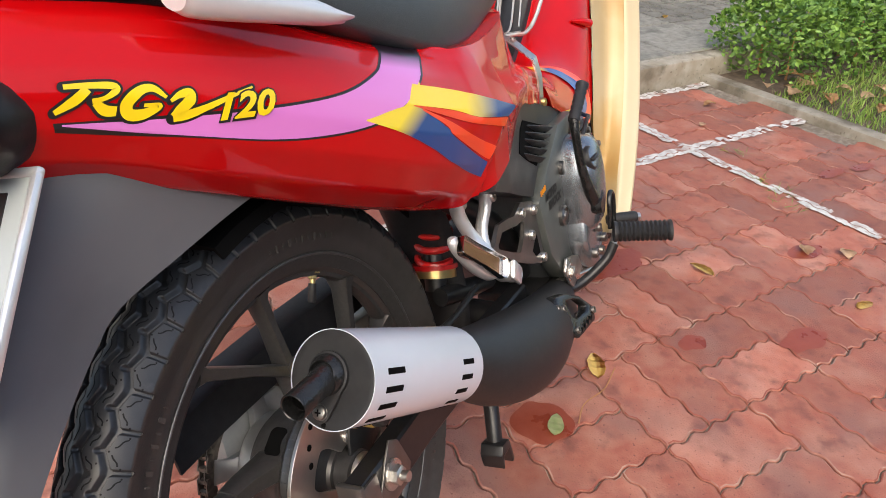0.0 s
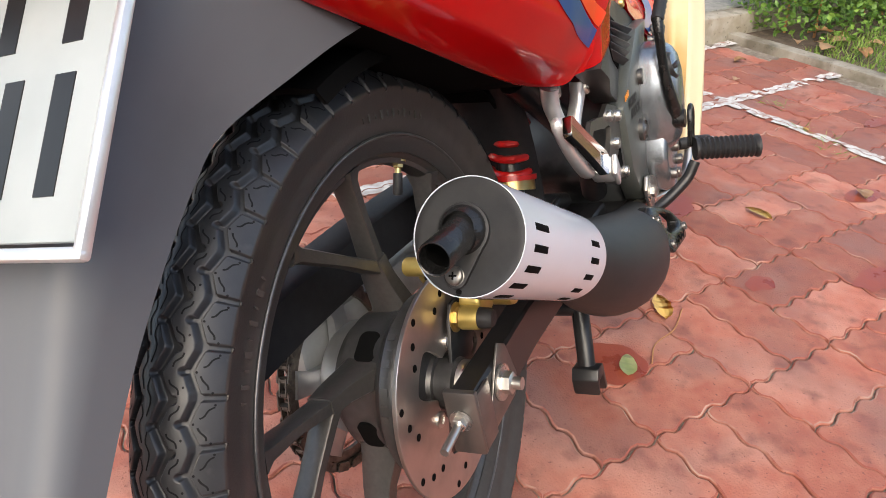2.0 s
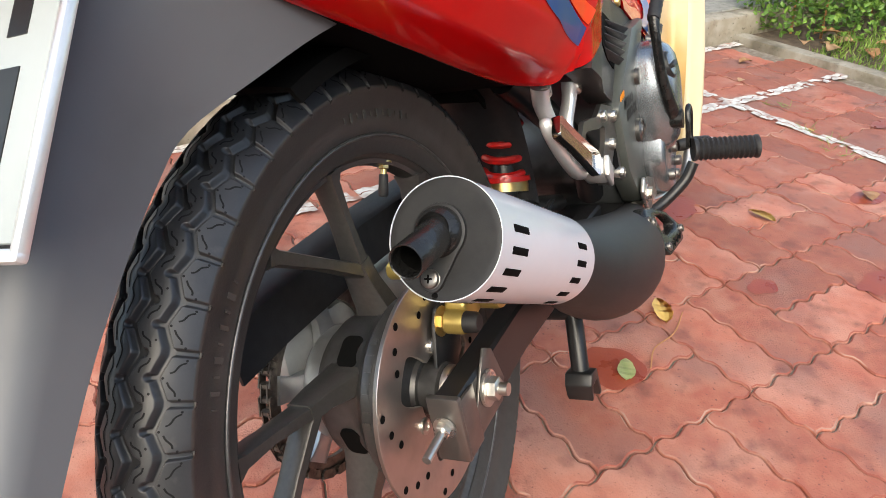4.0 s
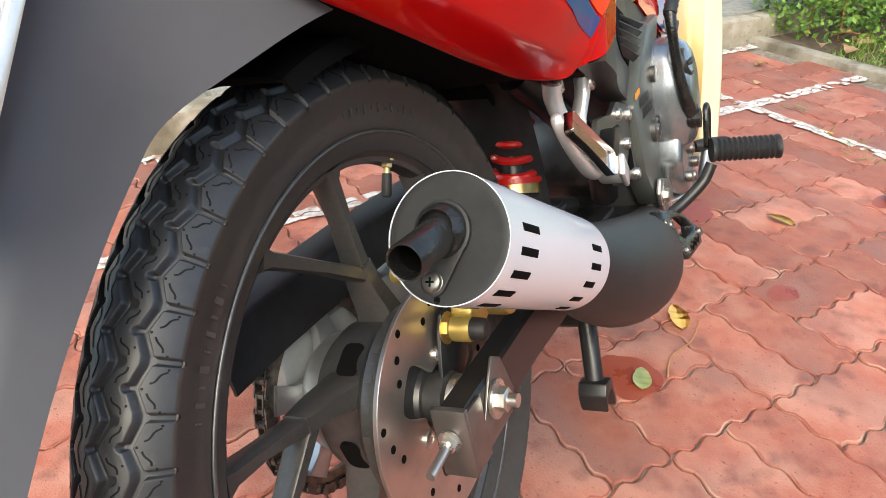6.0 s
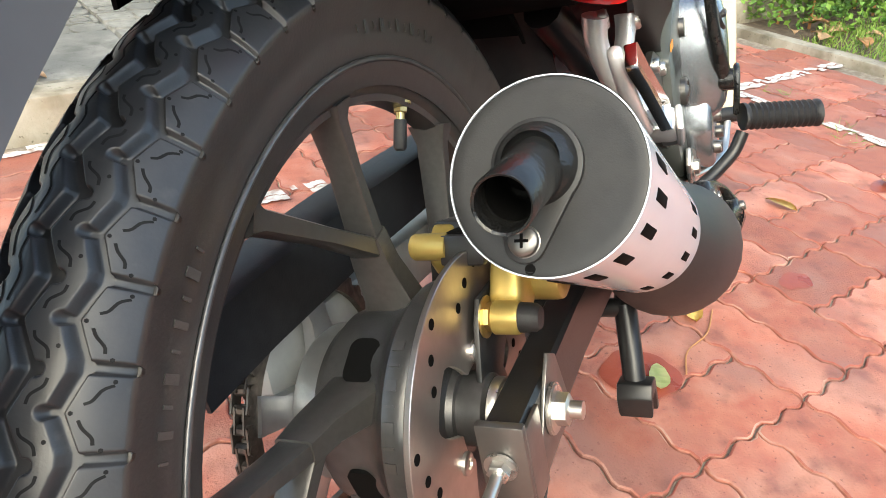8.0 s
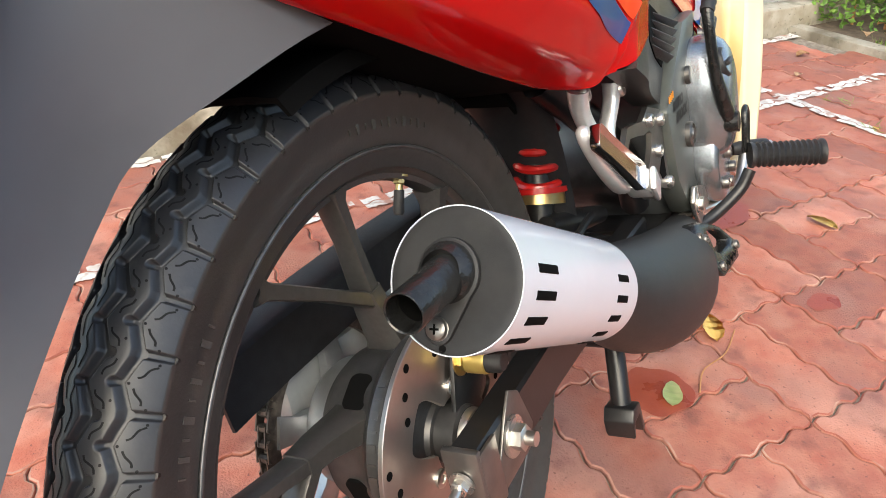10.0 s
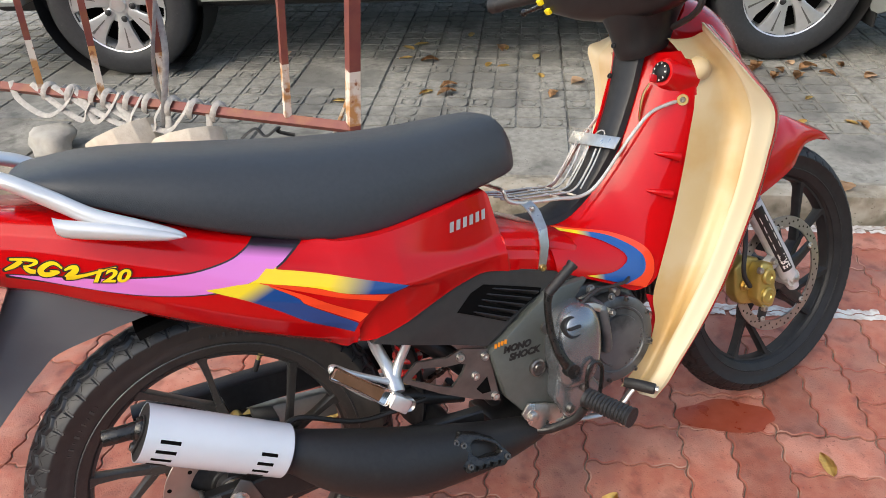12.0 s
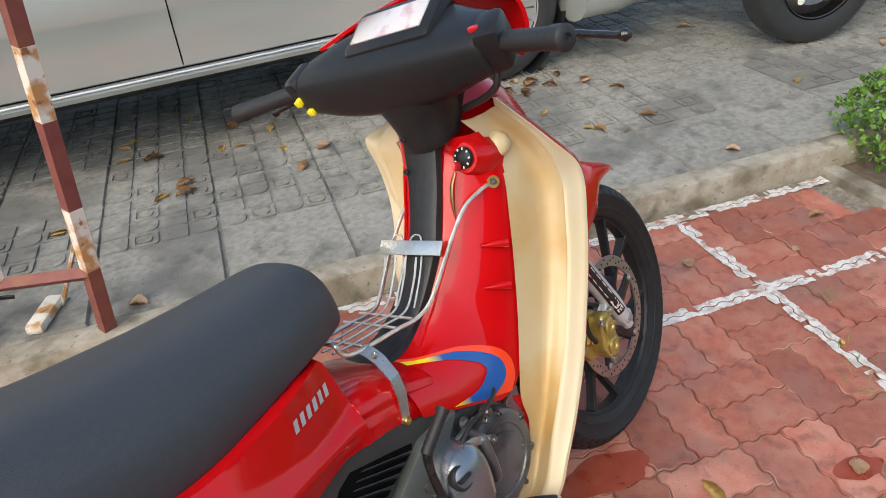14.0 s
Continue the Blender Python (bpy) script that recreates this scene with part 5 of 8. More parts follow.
for dep, k in ((0.0, 1.0), (0.036, 1.0), (0.05, 0.965), (0.06, 0.88), (0.067, 0.74), (0.071, 0.52), (0.0725, 0.2)):
    ring = []
    for q in np.linspace(0, 2 * math.pi, 48, endpoint=False):
        a, b = 0.05 * k * math.copysign(abs(math.cos(q)) ** 0.8, math.cos(q)), 0.079 * k * math.copysign(abs(math.sin(q)) ** 0.8, math.sin(q))
        ring.append((0.597 + a + 0.1 * b, -0.12 - dep, 0.371 + b))
    rings.append(ring)
dome = part("cover_dome", loft(bmesh.new(), rings), ENGINE_LIGHT, cover, "polished silver grey clutch dome", 35)
cap = part("oil_cap", lathe([(0.02, 0), (0.02, 0.02), (0.0175, 0.023), (0.015, 0.023), (0.014, 0.014), (0, 0.014)], (0.583, -0.165, 0.413), (0, -1, 0.3), 28), BLACK_PLASTIC, cover, "round black oil filler cap")
part("cap_grip", box((0.583, -0.187, 0.4185), (0.024, 0.012, 0.006), 0.002, turned(-17, 0, 0)), BLACK_PLASTIC, cap)
part("pump_housing", bevelled(prism([(0.54, 0.29), (0.556, 0.345), (0.61, 0.33), (0.645, 0.27), (0.61, 0.225), (0.565, 0.235)], -0.172, -0.11, 0.0), 0.008, 3), ENGINE_LIGHT, cover)
for k in range(8):
    a = 25 + 45 * k
    part("cover_bolt", cap_bolt(CC + Vector((0.079 * math.cos(radians(a)), -0.027, 0.079 * math.sin(radians(a)))), (0, -1, 0), 0.005, 0.008), BRACKET, cover)
for k in range(9):
    part("fin", box((0.772 - 0.0006 * k * k, -0.134, 0.3 + 0.0075 * k), (0.026, 0.014, 0.003), 0.001, turned(0, 12, 0)), ENGINE_LIGHT, cover)
part("cover_post", tube([(0.66, -0.135, 0.428), (0.661, -0.158, 0.421), (0.662, -0.163, 0.412), (0.668, -0.16, 0.345), (0.67, -0.145, 0.33)], [0.008, 0.009, 0.0095, 0.0088, 0.007], 16, 30), ENGINE, cover, "grey upright cable post")
part("clutch_arm", bevelled(prism([(0.6, 0.437), (0.615, 0.447), (0.645, 0.438), (0.686, 0.41), (0.68, 0.4), (0.64, 0.425), (0.612, 0.432)], -0.168, -0.163, 0.0), 0.001), STEEL, cover, "steel clutch arm")
for p, r in (((0.612, -0.168, 0.44), 0.006), ((0.678, -0.168, 0.408), 0.0065), ((0.65, -0.15, 0.456), 0.009), ((0.693, -0.15, 0.428), 0.007)):
    part("arm_bolt", hexagon(p, (0, -1, 0.2), r * 0.75, 0.007), BRACKET, cover)
part("arm_spring", tube([(0.62 + 0.045 * q + 0.0035 * math.cos(q * 60), -0.158 + 0.0035 * math.sin(q * 60), 0.452 + 0.004 * q) for q in np.linspace(0, 1, 90)], 0.0011, 6), BRACKET, cover, "small return spring")
part("cable", tube([(0.615, -0.165, 0.443), (0.65, -0.165, 0.458), (0.7, -0.155, 0.45), (0.75, -0.13, 0.44), (0.78, -0.09, 0.46)], 0.0035, 8, 16), RUBBER_GRIP, cover)
for x, z in ((0.572, 0.316), (0.6, 0.292), (0.6, 0.25), (0.566, 0.262), (0.625, 0.262)):
    part("case_bolt", cap_bolt((x, -0.172, z), (0, -1, 0), 0.008, 0.008), BRACKET, cover)
for k in range(7):
    a = radians(-75 + 13 * k)
    part("cover_mark", box(CC + Vector((0.0555 * math.cos(a), -0.0322, 0.0555 * math.sin(a))), (0.0035, 0.001, 0.007 if k % 3 else 0.004), 0.0, turned(0, -math.degrees(a), 0)), ENGINE_LIGHT, cover)
for x, z in ((0.6, 0.43), (0.71, 0.43)):
    part("cover_boss", lathe([(0.0, 0.016), (0.006, 0.016), (0.008, 0.013), (0.0085, 0.0)], (x, -0.132, z), (0, -1, 0), 16), BRACKET, cover)
cyl_bm = bmesh.new()
for k in range(7):
    lathe([(0.02, 0), (0.068, 0), (0.07, 0.002), (0.068, 0.004), (0.02, 0.004)], (0.8 + 0.012 * k, 0, 0.37 + 0.003 * k), (1, 0, 0.2), 24, cyl_bm)
part("cylinder", cyl_bm, ENGINE, eng)

# green-grey frame plate with its print
gp = part("frame_cover", bevelled(prism([(0.442, 0.405), (0.48, 0.425), (0.575, 0.478), (0.655, 0.476), (0.6, 0.425), (0.56, 0.38), (0.565, 0.32), (0.585, 0.26), (0.54, 0.232), (0.505, 0.25), (0.46, 0.312)], -0.142, -0.112, 0.0), 0.005, 2), GREEN_GREY, bike, "green-grey frame cover with printed words")


def on_side(x0, z0, slope, y):
    def place(u, v):
        return Vector((x0 + u * math.cos(slope) - v * math.sin(slope), y, z0 + u * math.sin(slope) + v * math.cos(slope)))
    return place


lettering("MONO", 0.0165, on_side(0.4655, 0.396, radians(-4), -0.1427), "word_print", INK, gp, 0.25, 0.0011, 0.057)
lettering("SHOCK", 0.0165, on_side(0.4745, 0.379, radians(-4), -0.1427), "word_print", INK, gp, 0.25, 0.0011, 0.066)
for k in range(4):
    x = 0.4535 + 0.0065 * k
    part("maker_bar", box((x, -0.1425, 0.4145 + 0.0004 * k), (0.0045, 0.0008, 0.008), 0.0, turned(0, 15, 0)), ORANGE, gp)
part("pivot_bolt", lathe([(0.016, 0), (0.016, 0.006), (0.013, 0.008), (0.013, 0.006), (0.008, 0.006), (0.006, 0.009), (0, 0.009)], (0.527, -0.142, 0.347), (0, -1, 0), 28), BRACKET, gp, "steel pivot bolt")
part("pivot_bolt", lathe([(0.011, 0), (0.011, 0.006), (0.008, 0.007), (0, 0.007)], (0.555, -0.142, 0.415), (0, -1, 0), 24), BRACKET, gp)

# grey bracket plate behind it
bp_out = [(0.286, 0.413), (0.313, 0.432), (0.345, 0.426), (0.367, 0.42), (0.396, 0.427), (0.443, 0.409), (0.449, 0.345), (0.453, 0.305), (0.4, 0.33), (0.345, 0.362), (0.29, 0.402), (0.284, 0.408)]
bp_in = [(0.3, 0.409), (0.318, 0.419), (0.345, 0.412), (0.367, 0.405), (0.39, 0.402), (0.398, 0.396), (0.391, 0.384), (0.378, 0.372), (0.367, 0.365), (0.34, 0.379), (0.306, 0.4), (0.3, 0.404)]
br = part("bracket_plate", ring_plate(bp_out, bp_in, -0.132, -0.126), BRACKET, bike, "brushed steel bracket plate", 30)
part("bracket_hole", prism([(0.41, 0.345), (0.434, 0.36), (0.437, 0.33), (0.42, 0.332)], -0.1328, -0.1318, 0.0), DARK, br)
for x, z in ((0.39, 0.4135), (0.435, 0.399), (0.412, 0.37), (0.443, 0.319)):
    part("bracket_bolt", cap_bolt((x, -0.13, z), (0, -1, 0), 0.0075, 0.008), STEEL, br, "bright cap bolt")
part("frame_tube", tube([(0.28, -0.06, 0.5), (0.36, -0.075, 0.43), (0.42, -0.09, 0.36), (0.47, -0.08, 0.28)], 0.018, 12, 14), SATIN_BLACK, br)
part("linkage", tube([(0.3, -0.03, 0.33), (0.36, -0.04, 0.31), (0.42, -0.05, 0.29)], [0.013, 0.015, 0.011], 14, 10), SATIN_BLACK, br)
part("lower_frame", box((0.5, -0.06, 0.23), (0.12, 0.1, 0.03), 0.008, turned(0, 10, 0)), SATIN_BLACK, br)

# shock absorber
sp = bmesh.new()
coil = [(0.33 + 0.05 * s + 0.024 * math.sin(s * 2 * math.pi * 7), -0.015 + 0.024 * math.cos(s * 2 * math.pi * 7), 0.36 + 0.13 * s) for s in np.linspace(0, 1, 110)]
tube(coil, 0.0052, 8, 0, sp)
shock = part("shock_spring", sp, SPRING_RED, bike, "red coil spring of the rear shock")
part("shock_body", tube([(0.32, -0.015, 0.33), (0.345, -0.015, 0.4), (0.385, -0.015, 0.5)], [0.016, 0.016, 0.012], 18), SATIN_BLACK, shock)
part("shock_collar", cyl((0.326, -0.015, 0.348), (0.331, -0.015, 0.36), 0.03), BRASS, shock)
part("shock_cup", cyl((0.331, -0.015, 0.36), (0.333, -0.015, 0.366), 0.033), SPRING_RED, shock)
part("inner_mudguard", tube([(0.27, 0, 0.56), (0.33, 0, 0.45), (0.345, 0, 0.33), (0.33, 0, 0.26)], 0.05, 16, 14, flat=0.3), BLACK_PLASTIC, bike, "black inner mudguard")
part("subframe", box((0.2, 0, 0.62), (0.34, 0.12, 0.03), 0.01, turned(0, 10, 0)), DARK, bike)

# passenger peg with its aluminium hanger
hang = tube([(0.257, -0.108, 0.492), (0.26, -0.106, 0.47), (0.268, -0.112, 0.44), (0.272, -0.124, 0.415), (0.27, -0.138, 0.398)], [0.0135, 0.0125, 0.0125, 0.0155, 0.0155], 14, 20, None, 0.7)
tube([(0.31, -0.124, 0.48), (0.304, -0.122, 0.462), (0.288, -0.118, 0.436), (0.273, -0.124, 0.412)], [0.0125, 0.0105, 0.011, 0.013], 14, 16, hang, 0.7)
hanger = part("peg_hanger", hang, ALUMINIUM, bike, "polished aluminium passenger peg hanger")
for p in ((0.258, -0.111, 0.487), (0.309, -0.128, 0.474)):
    part("hanger_bolt", cap_bolt(p, (0.1, -1, 0.15), 0.0085, 0.007), STEEL, hanger)
part("heel_loop", tube([(0.268, -0.126, 0.412), (0.245, -0.131, 0.428), (0.205, -0.134, 0.456), (0.178, -0.135, 0.478), (0.176, -0.137, 0.467), (0.2, -0.139, 0.434), (0.235, -0.14, 0.402), (0.262, -0.14, 0.392)], [0.009, 0.007, 0.006, 0.0055, 0.006, 0.007, 0.008, 0.009], 12, 50, None, 0.75), ALUMINIUM, hanger, "cast aluminium heel loop")
d = Vector((0.0805, -0.011, -0.0747)).normalized()
face = Vector((-0.55, -0.6, 0.6))
nx = (face - d * face.dot(d)).normalized()
sx = nx.cross(d)
pg = bmesh.new()
c0 = Vector((0.1715, -0.147, 0.4755))
shape = [(0.0, 0.009), (0.004, 0.0115), (0.03, 0.0105), (0.07, 0.0115), (0.1, 0.0135), (0.106, 0.012)]
line = [c0 + d * a + sx * b for a, b in shape] + [c0 + d * a - sx * b for a, b in shape[::-1]]
loft(pg, [[p - nx * 0.005 for p in line], [p + nx * 0.005 for p in line]])
bmesh.ops.recalc_face_normals(pg, faces=pg.faces)
top = max(pg.faces, key=lambda f: f.calc_center_median().dot(nx) if len(f.verts) > 4 else -9)
bmesh.ops.inset_region(pg, faces=[top], thickness=0.0028)
bmesh.ops.translate(pg, verts=top.verts, vec=-nx * 0.006)
peg = part("passenger_peg", bevelled(pg, 0.0012), CHROME, hanger, "folded chrome passenger peg", 30)
inlay = [c0 + d * a + sx * b - nx * 0.0007 for a, b in ((0.006, 0.0068), (0.05, 0.0072), (0.092, 0.0092), (0.092, -0.0092), (0.05, -0.0072), (0.006, -0.0068))]
part("peg_inlay", loft(bmesh.new(), [inlay, [p + nx * 0.0008 for p in inlay]]), BRONZE, peg, "bronze tinted peg recess")
part("peg_clevis", box((0.26, -0.152, 0.394), (0.03, 0.026, 0.022), 0.005, turned(0, 43, 0)), ALUMINIUM, hanger)
part("peg_fork", box((0.262, -0.166, 0.392), (0.036, 0.006, 0.024), 0.003, turned(0, 43, 8)), ALUMINIUM, hanger)
part("peg_pin", lathe([(0.004, 0), (0.0115, 0), (0.0118, 0.012), (0.0095, 0.014), (0.006, 0.011), (0, 0.011)], (0.277, -0.15, 0.382), (0, -1, 0), 24), STEEL, hanger)

# rider peg, brake pedal, kick starter
rp = bmesh.new()
tube([(0.47, -0.11, 0.235), (0.52, -0.15, 0.225), (0.56, -0.19, 0.25), (0.575, -0.205, 0.275)], 0.008, 12, 16, rp)
fp = part("footpeg", rp, SATIN_BLACK, bike, "black ribbed rubber rider footpeg")
ribs = []
for k in range(27):
    c = Vector((0.58, -0.205, 0.293)).lerp(Vector((0.609, -0.289, 0.2805)), k / 26)
    ribs.append((*c, (0.0195 if k % 2 else 0.0165) if 0 < k < 25 else 0.0195))
part("peg_rubber", tube([r[:3] for r in ribs], [r[3] for r in ribs], 20, 0, None, 0.85), RUBBER_GRIP, fp, "ribbed black peg rubber")
part("peg_spring", tube([(0.588, -0.198, 0.295), (0.59, -0.2, 0.325), (0.597, -0.2, 0.345), (0.611, -0.2, 0.349), (0.622, -0.2, 0.335), (0.62, -0.198, 0.305), (0.614, -0.198, 0.285)], 0.0038, 8, 30), GLOSS_BLACK, fp)
bpd = part("brake_pedal", tube([(0.5, -0.13, 0.245), (0.6, -0.16, 0.222), (0.66, -0.175, 0.222), (0.7, -0.18, 0.25)], 0.007, 12, 18, None, 0.7), STEEL, bike, "bright steel brake pedal")
part("pedal_rubber", tube([(0.695, -0.165, 0.26), (0.705, -0.18, 0.258), (0.725, -0.205, 0.252), (0.728, -0.209, 0.251)], [0.009, 0.0105, 0.0105, 0.008], 16, 9), RUBBER_GRIP, bpd)
part("pedal_cap", cyl((0.728, -0.209, 0.251), (0.7315, -0.213, 0.25), 0.007), STEEL, bpd)
part("pedal_plate", bevelled(prism([(0.481, 0.272), (0.497, 0.288), (0.53, 0.276), (0.569, 0.257), (0.579, 0.236), (0.576, 0.213), (0.537, 0.205), (0.494, 0.245)], -0.151, -0.145, 0.0), 0.002), STEEL, bpd)
part("pedal_bolt", hexagon((0.502, -0.151, 0.262), (0, -1, 0), 0.009, 0.008), STEEL, bpd)
ks = part("kick_starter", tube([(0.567, -0.186, 0.346), (0.55, -0.184, 0.38), (0.542, -0.18, 0.415), (0.541, -0.178, 0.45), (0.543, -0.177, 0.475), (0.549, -0.176, 0.493)], [0.011, 0.0085, 0.007, 0.0065, 0.0068, 0.008], 14, 24), GLOSS_BLACK, bike, "black folding kick starter")
part("kick_boss", cyl((0.566, -0.165, 0.345), (0.566, -0.198, 0.345), 0.013), GLOSS_BLACK, ks)
rb = [(*Vector((0.545, -0.176, 0.49)).lerp(Vector((0.599, -0.181, 0.5295)), k / 14), (0.0092 if k % 2 else 0.008) if k < 13 else 0.01) for k in range(15)]
part("kick_rubber", tube([r[:3] for r in rb], [r[3] for r in rb], 14), RUBBER_GRIP, ks)

# stands
st = part("centre_stand", tube([(0.3, -0.1, 0.25), (0.235, -0.108, 0.23), (0.205, -0.115, 0.16)], 0.0105, 12, 0), SATIN_BLACK, bike, "black steel centre stand")
part("stand_foot", bevelled(prism([(0.188, 0.14), (0.186, 0.162), (0.194, 0.174), (0.216, 0.168), (0.221, 0.132), (0.214, 0.13), (0.21, 0.156), (0.193, 0.158)], -0.132, -0.1, 0.0), 0.002), SATIN_BLACK, st)
part("stand_bar", cyl((0.235, -0.108, 0.23), (0.235, 0.1, 0.23), 0.009), SATIN_BLACK, st)
part("side_stand", tube([(0.46, 0.1, 0.24), (0.42, 0.16, 0.14), (0.4, 0.205, 0.064)], 0.01, 12, 0), SATIN_BLACK, st)
part("side_stand_foot", box((0.4, 0.21, 0.062), (0.05, 0.05, 0.006), 0.002, turned(16, 0, 0)), SATIN_BLACK, st)

# -- leg shield --
INNER = [(0.6, 0.565), (0.65, 0.556), (0.7, 0.566), (0.735, 0.59), (0.765, 0.625), (0.79, 0.66), (0.812, 0.695), (0.832, 0.735), (0.85, 0.775), (0.866, 0.802), (0.876, 0.824)]
OUTER = [(0.6, 0.5), (0.66, 0.468), (0.72, 0.437), (0.77, 0.41), (0.822, 0.425), (0.862, 0.51), (0.892, 0.59), (0.917, 0.66), (0.937, 0.73), (0.932, 0.78), (0.905, 0.824)]
def leg_bulge(x, t):
    """The leg shield's half width: square-shouldered over the tunnel, rounder towards the neck."""
    k = min(1.0, max(0.0, (x - 0.63) / 0.15))
    return math.sin(t * math.pi / 2) ** (0.4 + 0.5 * k)


for s in (1, -1):
    a, b = ease(INNER, 50), ease(OUTER, 50)
    rows = []
    for p, q in zip(a, b):
        row = []
        for k in range(11):
            t = k / 10
            f = t ** 1.25
            x, z = p[0] + (q[0] - p[0]) * f, p[1] + (q[1] - p[1]) * f
            row.append((x, s * (-0.03 - (0.098 if s == 1 else 0.045) * leg_bulge(x, t)), z))
        thick = [(x + 0.004, y * 0.96, z - 0.002) for x, y, z in row[::-1]]
        rows.append(row + thick)
    legs = skewed(part("leg_shield", loft(bmesh.new(), rows), RED, bike, "glossy red inner leg shield", 50))
    if s == 1:
        right_leg = legs


# loop decal on the right leg shield, laid on its outer face
def leg_strip(name, upper, lower, mat, off, n=40, m=6):
    """A decal on the curved side of the right leg shield."""
    a, b = ease(INNER, 200), ease(OUTER, 200)
    grid = []
    for p, q in zip(a, b):
        for t in np.linspace(0, 1, 31):
            f = t ** 1.25
            grid.append((p[0] + (q[0] - p[0]) * f, p[1] + (q[1] - p[1]) * f, 0.03 + 0.098 * leg_bulge(p[0] + (q[0] - p[0]) * f, t)))
    g = np.array(grid)

    def depth(x, z):
        d = np.hypot(g[:, 0] - x, g[:, 1] - z)
        k = np.argsort(d)[:4]
        w = 1 / (d[k] + 1e-4)
        return float((g[k, 2] * w).sum() / w.sum())

    ua, lb = ease(upper, n), ease(lower, n)
    verts, faces = [], []
    for p, q in zip(ua, lb):
        for k in range(m + 1):
            x, z = p[0] + (q[0] - p[0]) * k / m, p[1] + (q[1] - p[1]) * k / m
            verts.append((x, -depth(x, z) - off, z))
    for i in range(n - 1):
        for k in range(m):
            f = i * (m + 1) + k
            faces.append((f, f + 1, f + m + 2, f + m + 1))
    return part(name, from_lists(name, verts, faces, mat), None, right_leg, "", 0)


LOOP_O = [(0.625, 0.562), (0.68, 0.548), (0.74, 0.528), (0.79, 0.497), (0.812, 0.465), (0.81, 0.432), (0.79, 0.41)]
LOOP_M = [(0.625, 0.561), (0.68, 0.545), (0.735, 0.523), (0.78, 0.489), (0.795, 0.462), (0.785, 0.438), (0.745, 0.43)]
LOOP_I = [(0.625, 0.56), (0.675, 0.541), (0.715, 0.52), (0.752, 0.49), (0.755, 0.471), (0.72, 0.462), (0.66, 0.474)]
skewed(leg_strip("loop_decal", LOOP_O, LOOP_M, ORANGE_RED, 0.0022))
skewed(leg_strip("loop_decal", LOOP_M, LOOP_I, ramp_material("yellow_to_blue_loop", (1, 0, 0), 0.675, 0.7, (0.85, 0.62, 0.02), (0.01, 0.085, 0.33)), 0.0026))
# the lower red lip that shows behind the engine
lip = [(0.796, 0.392), (0.822, 0.378), (0.838, 0.34), (0.83, 0.295), (0.79, 0.264), (0.775, 0.275), (0.798, 0.306), (0.81, 0.345)]
part("shield_lip", prism(lip, -0.122, -0.118, 0.001), RED_SATIN, right_leg)

# cream back of the shield: from the red edge forward, then out to a turned rim
EDGE_O = [(0.72, 0.225, 0.125), (0.762, 0.248, 0.122), (0.795, 0.277, 0.12), (0.815, 0.33, 0.124), (0.812, 0.385, 0.128), (0.838, 0.45, 0.129), (0.868, 0.52, 0.129), (0.897, 0.6, 0.129), (0.92, 0.67, 0.128), (0.94, 0.735, 0.125), (0.94, 0.79, 0.115), (0.905, 0.845, 0.1)]
EDGE_C = [(0.733, 0.218, 0.152), (0.768, 0.25, 0.16), (0.805, 0.3, 0.163), (0.85, 0.355, 0.166), (0.9, 0.42, 0.168), (0.945, 0.49, 0.168), (0.983, 0.555, 0.167), (1.01, 0.62, 0.166), (1.03, 0.69, 0.165), (1.0, 0.77, 0.16), (0.945, 0.85, 0.14)]
EDGE_E = [(0.745, 0.212, 0.178), (0.772, 0.24, 0.187), (0.797, 0.27, 0.19), (0.845, 0.32, 0.193), (0.905, 0.39, 0.194), (0.957, 0.467, 0.193), (1.0, 0.535, 0.191), (1.033, 0.6, 0.189), (1.064, 0.688, 0.184), (1.01, 0.765, 0.176), (0.93, 0.868, 0.152)]
EDGE_L = [(0.735, 0.225, 0.17), (0.785, 0.262, 0.172), (0.82, 0.32, 0.172), (0.84, 0.39, 0.17), (0.85, 0.467, 0.167), (0.858, 0.54, 0.165), (0.869, 0.6, 0.164), (0.896, 0.655, 0.164), (0.911, 0.715, 0.164), (0.912, 0.775, 0.164), (0.9045, 0.831, 0.164), (0.93, 0.842, 0.155), (0.963, 0.852, 0.14)]
